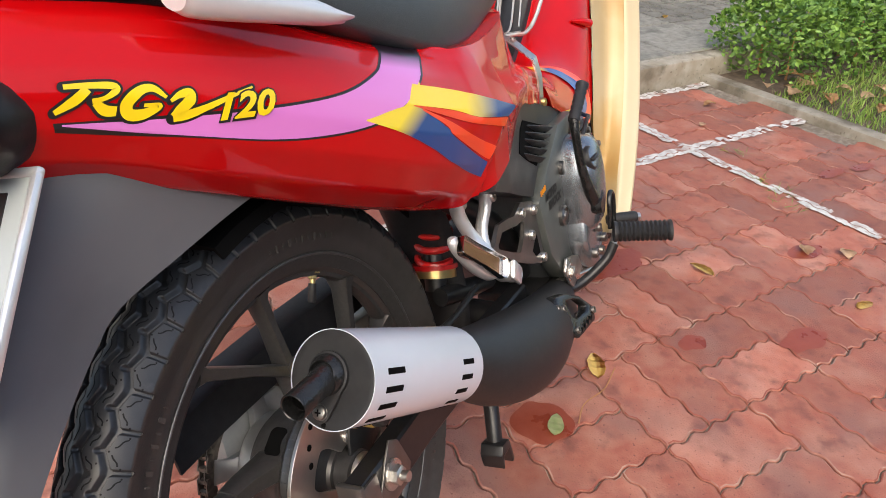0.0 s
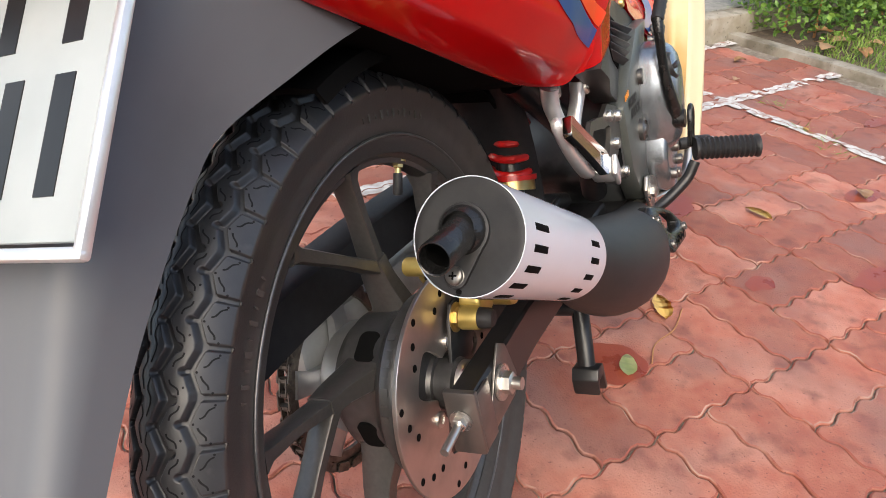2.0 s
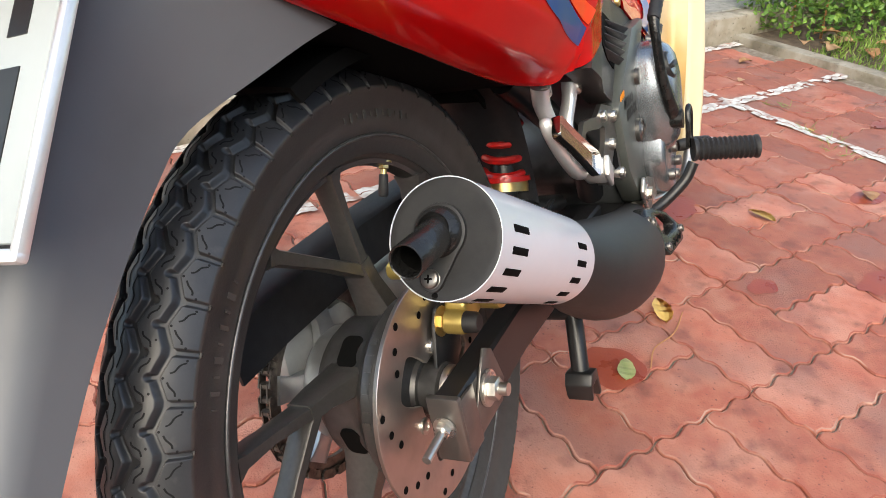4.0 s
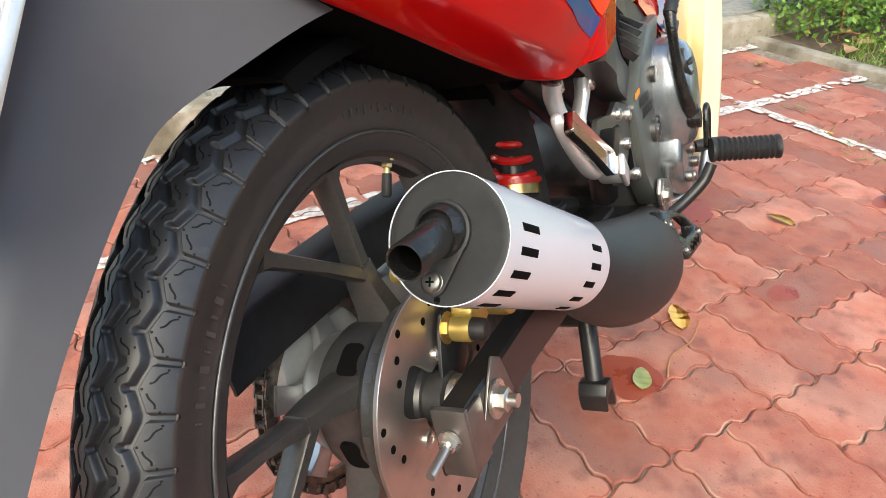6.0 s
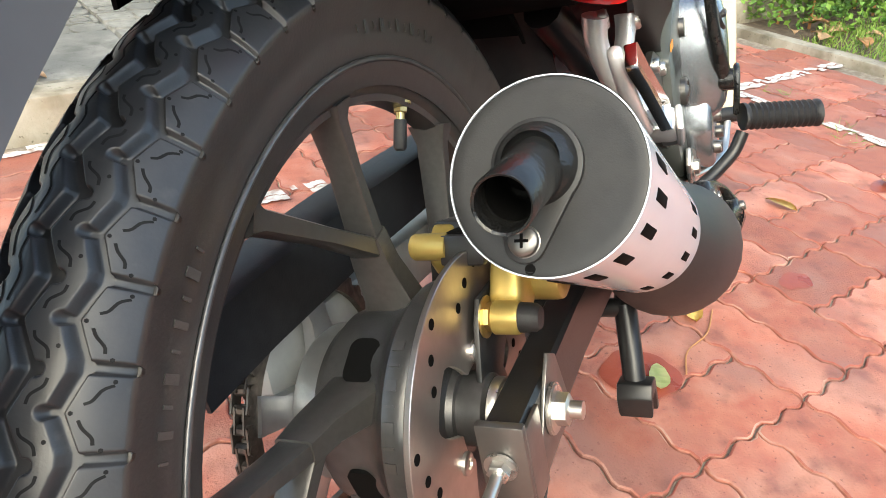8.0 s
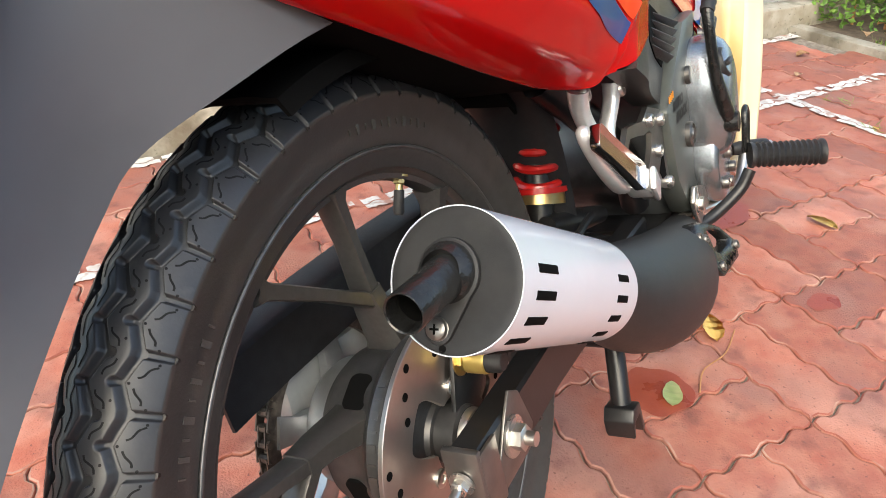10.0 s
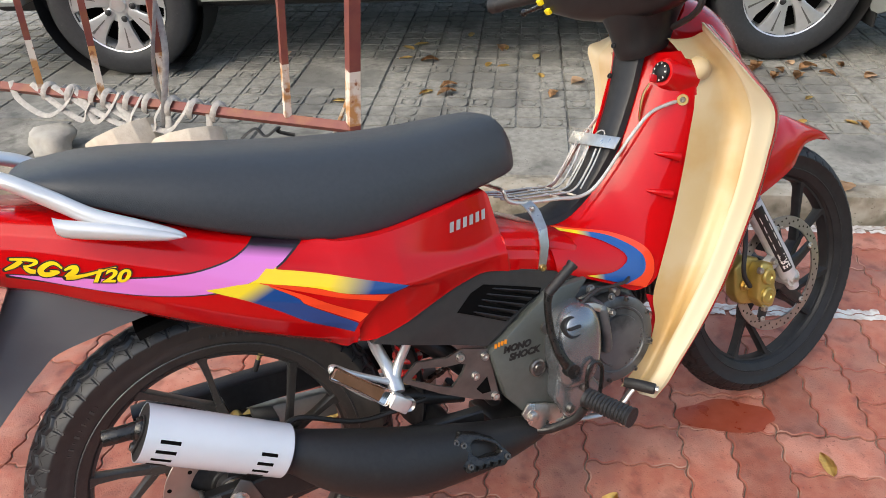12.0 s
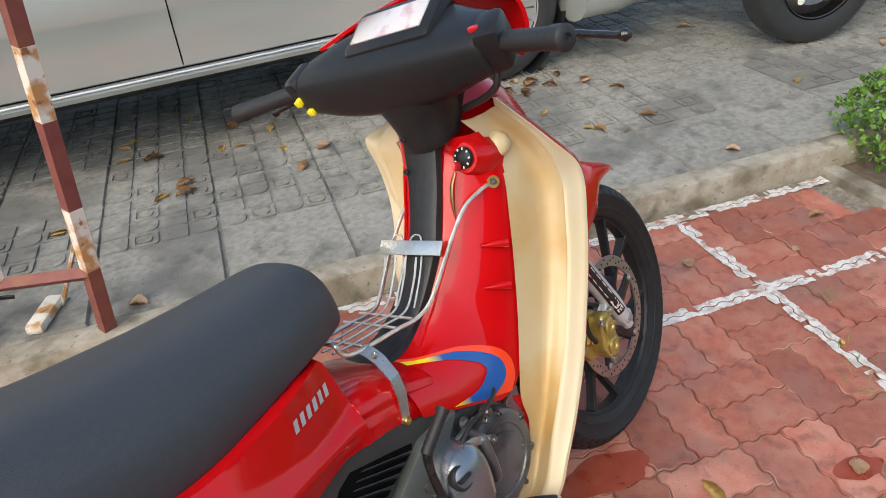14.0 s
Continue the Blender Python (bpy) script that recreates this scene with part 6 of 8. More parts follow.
for s in (1, -1):
    rows, rims = [], []
    for o, c, e in zip(ease(EDGE_O, 60), ease(EDGE_C, 60), ease(EDGE_E if s == 1 else EDGE_L, 60)):
        if s < 0:
            o = np.array((o[0], o[1], o[2] * 0.6))
            c = o * 0.25 + np.array(e) * 0.75
        o = np.array((o[0] - 0.007, o[1] + 0.002, o[2] - 0.002))
        deep = (o[0] * 0.45 + c[0] * 0.55 + 0.02, o[1] * 0.5 + c[1] * 0.5 - 0.008, o[2] * 0.5 + c[2] * 0.5 - 0.012)
        path = ease([o, (o[0] + 0.02, o[1] - 0.005, o[2] + 0.002), deep, (deep[0] * 0.35 + c[0] * 0.65 - 0.001, deep[1] * 0.35 + c[1] * 0.65, deep[2] * 0.35 + c[2] * 0.65), c], 15)
        row = [(q[0], -s * q[2], q[1]) for q in path]
        rows.append(row + [(q[0] + 0.006, -s * (q[2] + 0.001), q[1] - 0.003) for q in path[::-1]])
        dent = math.exp(-((c[1] - 0.69) / 0.016) ** 2) * 0.007
        path = ease([c, (c[0] * 0.8 + e[0] * 0.2 - 0.003 + dent, c[1] * 0.8 + e[1] * 0.2, c[2] * 0.75 + e[2] * 0.25), (c[0] * 0.35 + e[0] * 0.65 + dent * 0.6, c[1] * 0.35 + e[1] * 0.65, c[2] * 0.35 + e[2] * 0.65), e], 10)
        row = [(q[0], -s * q[2], q[1]) for q in path]
        rims.append(row + [(q[0] + 0.006, -s * (q[2] + 0.001), q[1] - 0.003) for q in path[::-1]])
    shield = skewed(part("shield_lining", loft(bmesh.new(), rows), CREAM, bike, "cream plastic back of the leg shield", 45), 0.18)
    skewed(part("shield_rim", loft(bmesh.new(), rims), CREAM_PALE, shield, "pale cream turned rim", 45), 0.18)
    if s == 1:
        right_shield = shield
    rows = []
    for e in ease(EDGE_E if s == 1 else EDGE_L, 60):
        rows.append([(e[0] + dx, -s * (e[2] + dy), e[1] + dz) for dx, dy, dz in ((0.007, 0.0, -0.003), (0.009, 0.0, -0.004), (0.05, -0.03, -0.012), (0.1, -0.09, -0.02), (0.098, -0.09, -0.024), (0.048, -0.032, -0.016))])
    skewed(part("shield_front", loft(bmesh.new(), rows), RED, shield, "glossy red outer face of the leg shield"), 0.18)
front_cowl = tube([(1.0, 0, 0.5), (1.045, 0, 0.6), (1.06, 0, 0.7), (1.02, 0, 0.8), (0.96, 0, 0.87)], [0.06, 0.085, 0.1, 0.1, 0.07], 20, 20)
part("front_cowl", front_cowl, RED, bike, "glossy red front cowl")

# black strip along the tunnel and up the neck
rows = []
for x, z, w in ease([(0.5, 0.588, 0.045), (0.56, 0.578, 0.045), (0.62, 0.567, 0.042), (0.67, 0.565, 0.038), (0.71, 0.578, 0.034), (0.75, 0.613, 0.032), (0.785, 0.66, 0.031), (0.815, 0.71, 0.031), (0.842, 0.765, 0.033), (0.86, 0.815, 0.036), (0.87, 0.84, 0.038)], 44):
    over = -0.024 * min(1.0, max(0.0, (z - 0.575) / 0.1))
    rows.append([(x + dx, over + y * w * 1.12, z + dz) for y, dx, dz in ((-1, 0.008, -0.008), (-0.97, -0.001, 0.001), (-0.8, -0.004, 0.004), (0, -0.006, 0.006), (0.8, -0.004, 0.004), (0.97, -0.001, 0.001), (1, 0.008, -0.008), (0, 0.03, -0.03))])
neck = skewed(part("neck_trim", loft(bmesh.new(), rows), BLACK_PLASTIC, bike, "black plastic centre trim"))
part("neck_core", tube([(0.66, 0, 0.5), (0.75, 0, 0.56), (0.83, 0, 0.66), (0.88, 0, 0.76), (0.905, 0, 0.85)], [0.03, 0.03, 0.03, 0.03, 0.03], 16, 16), RED_SATIN, neck)
part("trim_screw", cap_bolt((0.842, -0.01, 0.789), (-0.9, 0, 0.4), 0.005, 0.004), SATIN_BLACK, neck)
# ribs pressed in the right leg shield
for x, z in ((0.874, 0.64), (0.85, 0.575)):
    part("shield_rib", tube([(x - 0.028, -0.112, z + 0.012), (x - 0.01, -0.124, z + 0.006), (x + 0.012, -0.132, z - 0.003)], [0.002, 0.006, 0.008], 10, 10), RED, right_leg)

# round knob moulded in the cream lining
part("shield_knob", lathe([(0.0, 0.016), (0.012, 0.0145), (0.019, 0.009), (0.022, 0.0), (0.0225, -0.02)], (0.95, -0.121, 0.785), (-0.75, -0.6, 0.25), 32), CREAM, right_shield)
# ignition lock on a red boss
boss = part("ignition_boss", tube([(0.935, -0.09, 0.772), (0.912, -0.097, 0.78), (0.895, -0.101, 0.786), (0.882, -0.103, 0.79)], [0.042, 0.036, 0.029, 0.024], 28, 12), RED, bike, "red boss with ignition lock")
part("lock_ring", lathe([(0.018, 0), (0.018, 0.006), (0.0165, 0.008), (0.0145, 0.006), (0.012, 0.007), (0.006, 0.009), (0, 0.009)], (0.884, -0.103, 0.79), (-0.95, -0.1, 0.3), 36), BLACK_COVER, boss, "black ignition lock ring")
for k in range(9):
    a = radians(40 * k + 20)
    part("lock_mark", box(Vector((0.8762, -0.1038, 0.7925)) + Vector((0.0047 * math.sin(a), 0.0148 * math.cos(a), 0.0142 * math.sin(a))), (0.0008, 0.004, 0.0025), 0.0, turned(math.degrees(a), 17, 0)), PALE_INK, boss)
part("key_fob", tube([(0.86, -0.095, 0.775), (0.85, -0.088, 0.755), (0.842, -0.085, 0.725), (0.838, -0.085, 0.7)], [0.004, 0.007, 0.006, 0.001], 10, 14, None, 0.4), BRASS, boss, "key on a red tag")
part("key_bow", box((0.868, -0.097, 0.782), (0.02, 0.006, 0.014), 0.003, turned(0, 20, 0)), RED_SATIN, boss)

# wire carrier between seat and neck
wires = bmesh.new()
BASE = [(0.71, 0.06, 0.598), (0.66, 0.06, 0.606), (0.6, 0.06, 0.615), (0.57, 0.06, 0.622), (0.556, 0.06, 0.632), (0.552, 0.058, 0.648), (0.552, 0.04, 0.65)]
tube([(0.91, -0.118, 0.735), (0.872, -0.116, 0.733), (0.84, -0.108, 0.722), (0.8, -0.094, 0.683), (0.745, -0.072, 0.617)] + [(x, -y, z) for x, y, z in BASE], 0.0036, 8, 60, wires)
tube([(0.9, 0.072, 0.732), (0.88, 0.072, 0.726), (0.857, 0.071, 0.714), (0.8, 0.07, 0.668), (0.745, 0.066, 0.615)] + BASE, 0.0036, 8, 60, wires)
tube([(0.552, -0.04, 0.65), (0.552, 0.04, 0.65)], 0.0034, 8, 0, wires)
carrier = skewed(part("wire_carrier", wires, WIRE, bike, "chromed wire parcel carrier"), 0.11)
for k in range(4):
    y = -0.036 + 0.024 * k
    part("carrier_wire", tube([(0.775, y, 0.668), (0.752, y, 0.636), (0.715, y, 0.604), (0.66, y, 0.609), (0.6, y, 0.617), (0.56, y, 0.626)], 0.002, 6, 26), WIRE, carrier)
for y in (-0.03, 0.012):
    part("carrier_loop", tube([(0.72, y - 0.022, 0.607), (0.76, y - 0.02, 0.65), (0.79, y - 0.014, 0.688), (0.798, y, 0.697), (0.79, y + 0.014, 0.688), (0.76, y + 0.02, 0.65), (0.72, y + 0.022, 0.607)], 0.0016, 6, 36), WIRE, carrier)
for x, z in ((0.6, 0.615), (0.665, 0.606), (0.7, 0.601)):
    part("carrier_wire", tube([(x, -0.061, z), (x, 0.061, z)], 0.0026, 8), WIRE, carrier)
part("carrier_plate", box((0.779, -0.024, 0.683), (0.024, 0.14, 0.003), 0.001, turned(0, -49, 0)), STEEL, carrier, "bright cross plate")
strap = bmesh.new()
rows = [[(x, y - 0.0015, z), (x + w, y - 0.0015, z + 0.002), (x + w, y + 0.0015, z + 0.002), (x, y + 0.0015, z)] for x, y, z, w in ((0.582, -0.062, 0.617, 0.02), (0.582, -0.078, 0.612, 0.02), (0.584, -0.09, 0.6, 0.02), (0.579, -0.116, 0.578, 0.018), (0.576, -0.121, 0.55, 0.018), (0.566, -0.1215, 0.51, 0.016), (0.57, -0.1215, 0.5, 0.01))]
loft(strap, rows)
part("carrier_strap", bevelled(strap, 0.0), STEEL, carrier, "bent steel mounting strap")
part("strap_bolt", cap_bolt((0.574, -0.123, 0.515), (0, -1, 0), 0.0065, 0.006), BRASS, carrier)
part("strap_bolt", cap_bolt((0.592, -0.085, 0.609), (0, -0.5, 0.9), 0.005, 0.004), STEEL, carrier)
part("carrier_eye", lathe([(0.0055, 0), (0.01, 0), (0.01, 0.005), (0.0055, 0.005)], (0.909, -0.124, 0.737), (-0.8, -0.6, 0.1), 24, closed=True), BRASS, carrier)
part("eye_bolt", cap_bolt((0.909, -0.124, 0.737), (-0.8, -0.6, 0.1), 0.005, 0.007), BRACKET, carrier)

# -- steering: handlebar cover, grips, fork, front mudguard --
UPV = Vector((-math.sin(RAKE), 0, math.cos(RAKE)))
FWD = Vector((math.cos(RAKE), 0, math.sin(RAKE)))


rows = []
for y, cx, cz, hx, hz in ease([(-0.203, 0.862, 0.955, 0.02, 0.018), (-0.198, 0.863, 0.955, 0.038, 0.032), (-0.16, 0.87, 0.955, 0.05, 0.04), (-0.1, 0.885, 0.955, 0.068, 0.05), (0, 0.897, 0.957, 0.082, 0.056), (0.1, 0.885, 0.955, 0.068, 0.05), (0.16, 0.87, 0.955, 0.05, 0.04), (0.198, 0.863, 0.955, 0.038, 0.032), (0.203, 0.862, 0.955, 0.02, 0.018)], 44):
    ring = []
    for t in np.linspace(0, 2 * math.pi, 28, endpoint=False):
        a, b = hx * math.copysign(abs(math.cos(t)) ** 0.65, math.cos(t)), hz * math.copysign(abs(math.sin(t)) ** 0.65, math.sin(t))
        ring.append((cx + a * math.cos(RAKE) - b * math.sin(RAKE) * 0.6, y, cz + b + a * math.sin(RAKE) * 0.9))
    rows.append(ring)
BAR_SHIFT = Matrix.Translation((0, -0.02, 0))
bar = steered(part("handlebar_cover", loft(bmesh.new(), rows), BLACK_COVER, bike, "black plastic handlebar cover"))
rows = []
for x, z, w, d in ease([(0.9, 0.945, 0.12, 0.07), (0.9, 0.915, 0.092, 0.066), (0.897, 0.885, 0.07, 0.058), (0.893, 0.86, 0.058, 0.05), (0.889, 0.84, 0.052, 0.045), (0.888, 0.826, 0.046, 0.04)], 16):
    rows.append([(x + d * math.copysign(abs(math.cos(t)) ** 0.75, math.cos(t)), -0.012 + w * math.copysign(abs(math.sin(t)) ** 0.85, math.sin(t)), z + 0.25 * d * math.cos(t)) for t in np.linspace(0, 2 * math.pi, 28, endpoint=False)])
bar.matrix_basis = BAR_SHIFT @ STEER
part("neck_cowl", loft(bmesh.new(), rows), BLACK_COVER, bar)
part("cowl_screw", cap_bolt((0.838, 0.004, 0.845), (-0.95, 0, 0.2), 0.005, 0.004), SATIN_BLACK, bar)
rows = []
for y, cx, cz in ease([(-0.19, 0.925, 0.965), (-0.12, 0.965, 0.985), (0, 0.995, 1.0), (0.12, 0.965, 0.985), (0.19, 0.925, 0.965)], 20):
    arc = [(cx + 0.05 * math.cos(t), cz + 0.05 * math.sin(t)) for t in np.linspace(-1.4, 2.1, 12)]
    rows.append([(x, y, z) for x, z in arc] + [(cx + (x - cx) * 0.9, y * 0.98, cz + (z - cz) * 0.9) for x, z in arc[::-1]])
part("headlamp_cowl", loft(bmesh.new(), rows), RED, bar, "red headlamp cowl")
gauge_c = Vector((0.872, -0.02, 1.018))
gtilt = Vector((-0.55, 0, 0.83)).normalized()
gx = Vector((0, 1, 0))
gm = Matrix((gx, gtilt.cross(gx), gtilt)).transposed()
gau = part("instrument_housing", box(gauge_c - gtilt * 0.018, (0.19, 0.095, 0.04), 0.016, gm), BLACK_COVER, bar)
part("instrument_lens", box(gauge_c + gtilt * 0.0025, (0.15, 0.055, 0.004), 0.0015, gm), GAUGE, gau, "clear instrument lens over printed dials")


def head(a, y, u):
    """A point on the handlebar: a ahead of its line, y to the left, u above the grips less 0.08."""
    return Vector((0.862 + a, y, 0.955 + u - 0.085))


for s in (1, -1):
    base, tip = head(0.0, s * 0.2, 0.085), head(-0.045, s * (0.365 if s > 0 else 0.335), 0.077)
    rr = [(*base.lerp(tip, k / 30), 0.0165 if k in (1, 2) else (0.0152 if k % 2 else 0.0143) if k < 27 else 0.017) for k in range(31)]
    grip = steered(part("grip", tube([r[:3] for r in rr], [r[3] for r in rr], 24), RUBBER_GRIP, bike, "ribbed black rubber handlebar grip"))
    grip.matrix_basis = BAR_SHIFT @ STEER
    part("grip_end", lathe([(0.017, 0), (0.0172, 0.006), (0.013, 0.01), (0.006, 0.0105), (0.005, 0.006), (0, 0.006)], tip, tip - base, 24), RUBBER_GRIP, grip)
    sw = part("switch_box", box(head(0.0, s * 0.205, 0.086), (0.062, 0.042, 0.07), 0.012, turned(0, -26, s * -15)), BLACK_COVER, grip, "black switch box")
    part("lever", tube([head(0.03, s * 0.19, 0.08), head(0.055, s * 0.25, 0.072), head(0.045, s * 0.325, 0.058), head(0.035, s * 0.37, 0.05)], [0.006, 0.0075, 0.0065, 0.0065], 12, 20, None, 0.8), GLOSS_BLACK, grip, "black hand lever")
    part("lever_ball", lathe([(0, -0.009), (0.006, -0.007), (0.009, 0), (0.006, 0.007), (0, 0.009)], head(0.035, s * 0.373, 0.05), (0, 1, 0), 16), GLOSS_BLACK, grip)
    if s == 1:
        for k in range(2):
            part("switch_key", box(head(-0.036 + 0.006 * k, 0.2 - 0.016 * k, 0.07 - 0.02 * k), (0.014, 0.014, 0.012), 0.002, turned(0, -26, 0)), YELLOW_PLASTIC, sw, "yellow switch key")
        part("switch_key", box(head(-0.026, 0.212, 0.1), (0.006, 0.016, 0.018), 0.002, turned(0, -26, 0)), BLACK_PLASTIC, sw)
    else:
        part("switch_key", box(head(-0.026, -0.196, 0.11), (0.008, 0.016, 0.012), 0.002, turned(0, -26, 0)), RED_SATIN, sw, "red stop switch")
        part("throttle_cable", tube([head(0.0, -0.2, 0.07), head(-0.005, -0.19, 0.03), head(0.01, -0.15, 0.01), head(0.03, -0.09, -0.005)], 0.0055, 8, 16), RUBBER_GRIP, sw)

for s in (1, -1):
    base = AXLE_F + Vector((0, -s * 0.072, 0))
    top = base + UPV * 0.5 - FWD * 0.03
    leg = steered(part("fork_leg", tube([base - UPV * 0.03, base, base + UPV * 0.06, base + UPV * 0.26 - FWD * 0.012, base + UPV * 0.3 - FWD * 0.015], [0.012, 0.018, 0.0205, 0.0205, 0.0185], 20), FORK_WHITE, bike, "pale grey front fork leg"))
    part("fork_tube", tube([base + UPV * 0.29 - FWD * 0.015, base + UPV * 0.5 - FWD * 0.03], 0.0145, 20), STEEL, leg)
    part("axle_lug", cyl(base + Vector((0, s * 0.03, 0)), base - Vector((0, s * 0.012, 0)), 0.019), ALUMINIUM, leg)
    if s == 1:
        part("axle_bolt", hexagon(base - Vector((0, 0.012, 0)), (0, -1, 0), 0.009, 0.009), STEEL, leg)
        lowdir = (UPV * 0.3 - FWD * 0.012).normalized()
        wrap_x = Vector((0.35, -0.93, 0)).normalized()

        def wrap(u, v, off=0.0212):
            """On the fork leg's outer side: u up the leg, v round it in metres."""
            ang = v / 0.0205
            out = (Vector((0, -1, 0)) * math.cos(ang) + lowdir.cross(Vector((0, -1, 0))) * -math.sin(ang))
            return base + lowdir * u + out * off
        band = []
        for u in np.linspace(0.035, 0.22, 12):
            band.append([wrap(u, v) for v in np.linspace(-0.003, 0.02, 8)])
        verts = [p for r in band for p in r]
        faces = [(i * 8 + k, i * 8 + k + 1, (i + 1) * 8 + k + 1, (i + 1) * 8 + k) for i in range(11) for k in range(7)]
        part("leg_band", from_lists("leg_band", verts, faces, INK), None, leg, "black printed band", 0)
        lettering("TIRE", 0.02, lambda u, v: wrap(0.088 - u, v + 0.001, 0.0217), "word_print", PALE_INK, leg, 0.0, 0.0006, 0.045)
        for k in range(4):
            verts = [wrap(0.1 + 0.026 * k + du, v, 0.0217) for du, v in ((0, 0.0), (0.018, 0.0), (0.018, 0.014), (0, 0.014))]
            part("maker_bar", from_lists("maker_bar", verts, [(0, 1, 2, 3)], PALE_INK, False), None, leg, "", 0)
        part("purple_band", tube([wrap(0.232, 0, 0.0), wrap(0.25, 0, 0.0)], 0.0209, 20), PURPLE, leg)
    part("caliper_lug", box(base + UPV * 0.07 - FWD * 0.035, (0.05, 0.02, 0.03), 0.006, turned(0, -26, 0)), ALUMINIUM, leg)
def at_front(poly, y0, y1, bevel):
    """A cast piece by the front axle, its outline given from the axle's centre."""
    return bevelled(prism([(AXLE_F.x + x, AXLE_F.z + z) for x, z in poly], y0, y1, 0.0), bevel, 3)


fcal = steered(part("front_caliper", at_front([(-0.15, 0.0), (-0.148, 0.062), (-0.115, 0.08), (-0.078, 0.066), (-0.066, 0.03), (-0.07, -0.018), (-0.1, -0.035), (-0.135, -0.025)], -0.062, -0.03, 0.006), GOLD, bike, "gold front brake caliper"))
part("caliper_half", at_front([(-0.118, -0.012), (-0.112, 0.05), (-0.1, 0.066), (-0.072, 0.06), (-0.06, 0.028), (-0.066, 0.008), (-0.06, -0.012), (-0.075, -0.04), (-0.1, -0.038)], -0.092, -0.06, 0.006), GOLD, fcal)
for x, z in ((-0.09, 0.035), (-0.094, -0.008)):
    part("caliper_pot", lathe([(0.018, 0), (0.018, 0.006), (0.015, 0.009), (0.008, 0.009), (0.006, 0.006), (0, 0.006)], AXLE_F + Vector((x, -0.091, z)), (0, -1, 0), 28), GOLD, fcal)
for x, z in ((-0.112, 0.054), (-0.071, 0.062), (-0.104, -0.034)):
    part("caliper_bolt", cap_bolt(AXLE_F + Vector((x, -0.09, z)), (0, -1, 0), 0.007, 0.009), STEEL, fcal)
part("banjo_bolt", hexagon(AXLE_F + Vector((-0.128, -0.064, 0.02)), (0, -1, 0), 0.009, 0.012, washer=True), BRASS, fcal)
part("caliper_hose", tube([AXLE_F + Vector(p) for p in ((-0.128, -0.08, 0.02), (-0.15, -0.085, 0.06), (-0.13, -0.075, 0.13), (-0.1, -0.05, 0.25))], 0.005, 8, 24), RUBBER_GRIP, fcal)

fdisc = steered(part("front_disc", lathe([(0.108, -0.002), (0.13, -0.002), (0.131, 0), (0.13, 0.002), (0.108, 0.002)], AXLE_F + Vector((0, -0.045, 0)), n=96, closed=True), DISC_STEEL, bike, "drilled floating front brake disc"))
hole_mesh = None
for k in range(40):
    for j, r in enumerate((0.114, 0.1195, 0.125)):
        if (k + j) % 2 == 0:
            if hole_mesh is None:
                hole_mesh = part("drill_hole", cyl((0, 0, 0), (0, -0.0004, 0), 0.0023, n=8), DARK, fdisc).data
                fdisc.children[-1].location = radial(AXLE_F, r, 9 * k + 3 * j, -0.0473)
                continue
            part("drill_hole", hole_mesh, None, fdisc, "", 0).location = radial(AXLE_F, r, 9 * k + 3 * j, -0.0473)
for k in range(5):
    a = 72 * k + 15
    part("disc_carrier", spoke_bar([radial(AXLE_F, 0.02, a - 8, -0.042), radial(AXLE_F, 0.07, a, -0.043), radial(AXLE_F, 0.11, a + 6, -0.045)], [0.04, 0.024, 0.022], [0.012, 0.008, 0.006]), SATIN_BLACK, fdisc)
    part("disc_button", cap_bolt(radial(AXLE_F, 0.107, a + 6, -0.047), (0, -1, 0), 0.007, 0.004), STEEL, fdisc)
part("front_hub", lathe([(0.012, -0.05), (0.035, -0.048), (0.036, -0.04), (0.028, -0.03), (0.028, 0.03), (0.036, 0.04), (0.012, 0.055)], AXLE_F, n=40), RIM, front)

rows = []
for x, z, w, drop in ease([(1.44, 0.54, 0.006, 0.004), (1.385, 0.572, 0.03, 0.016), (1.31, 0.607, 0.048, 0.045), (1.27, 0.626, 0.057, 0.085), (1.25, 0.633, 0.06, 0.11), (1.2, 0.642, 0.066, 0.135), (1.12, 0.625, 0.066, 0.14), (1.05, 0.575, 0.06, 0.09), (0.99, 0.5, 0.055, 0.05), (0.94, 0.42, 0.05, 0.04), (0.915, 0.34, 0.045, 0.03)], 44):
    o = []
    for k in range(21):
        t = -1 + k / 10
        y = w * math.copysign(min(abs(t) / 0.72, 1.0) ** 0.9, t)
        o.append((x, y, z - drop * max(0.0, (abs(t) - 0.35) / 0.65) ** 1.4))
    i = [(p[0], p[1] * 0.94, p[2] - 0.004) for p in o[::-1]]
    rows.append(o + i)
steered(part("front_mudguard", loft(bmesh.new(), rows), RED, bike, "glossy red front mudguard", 50))

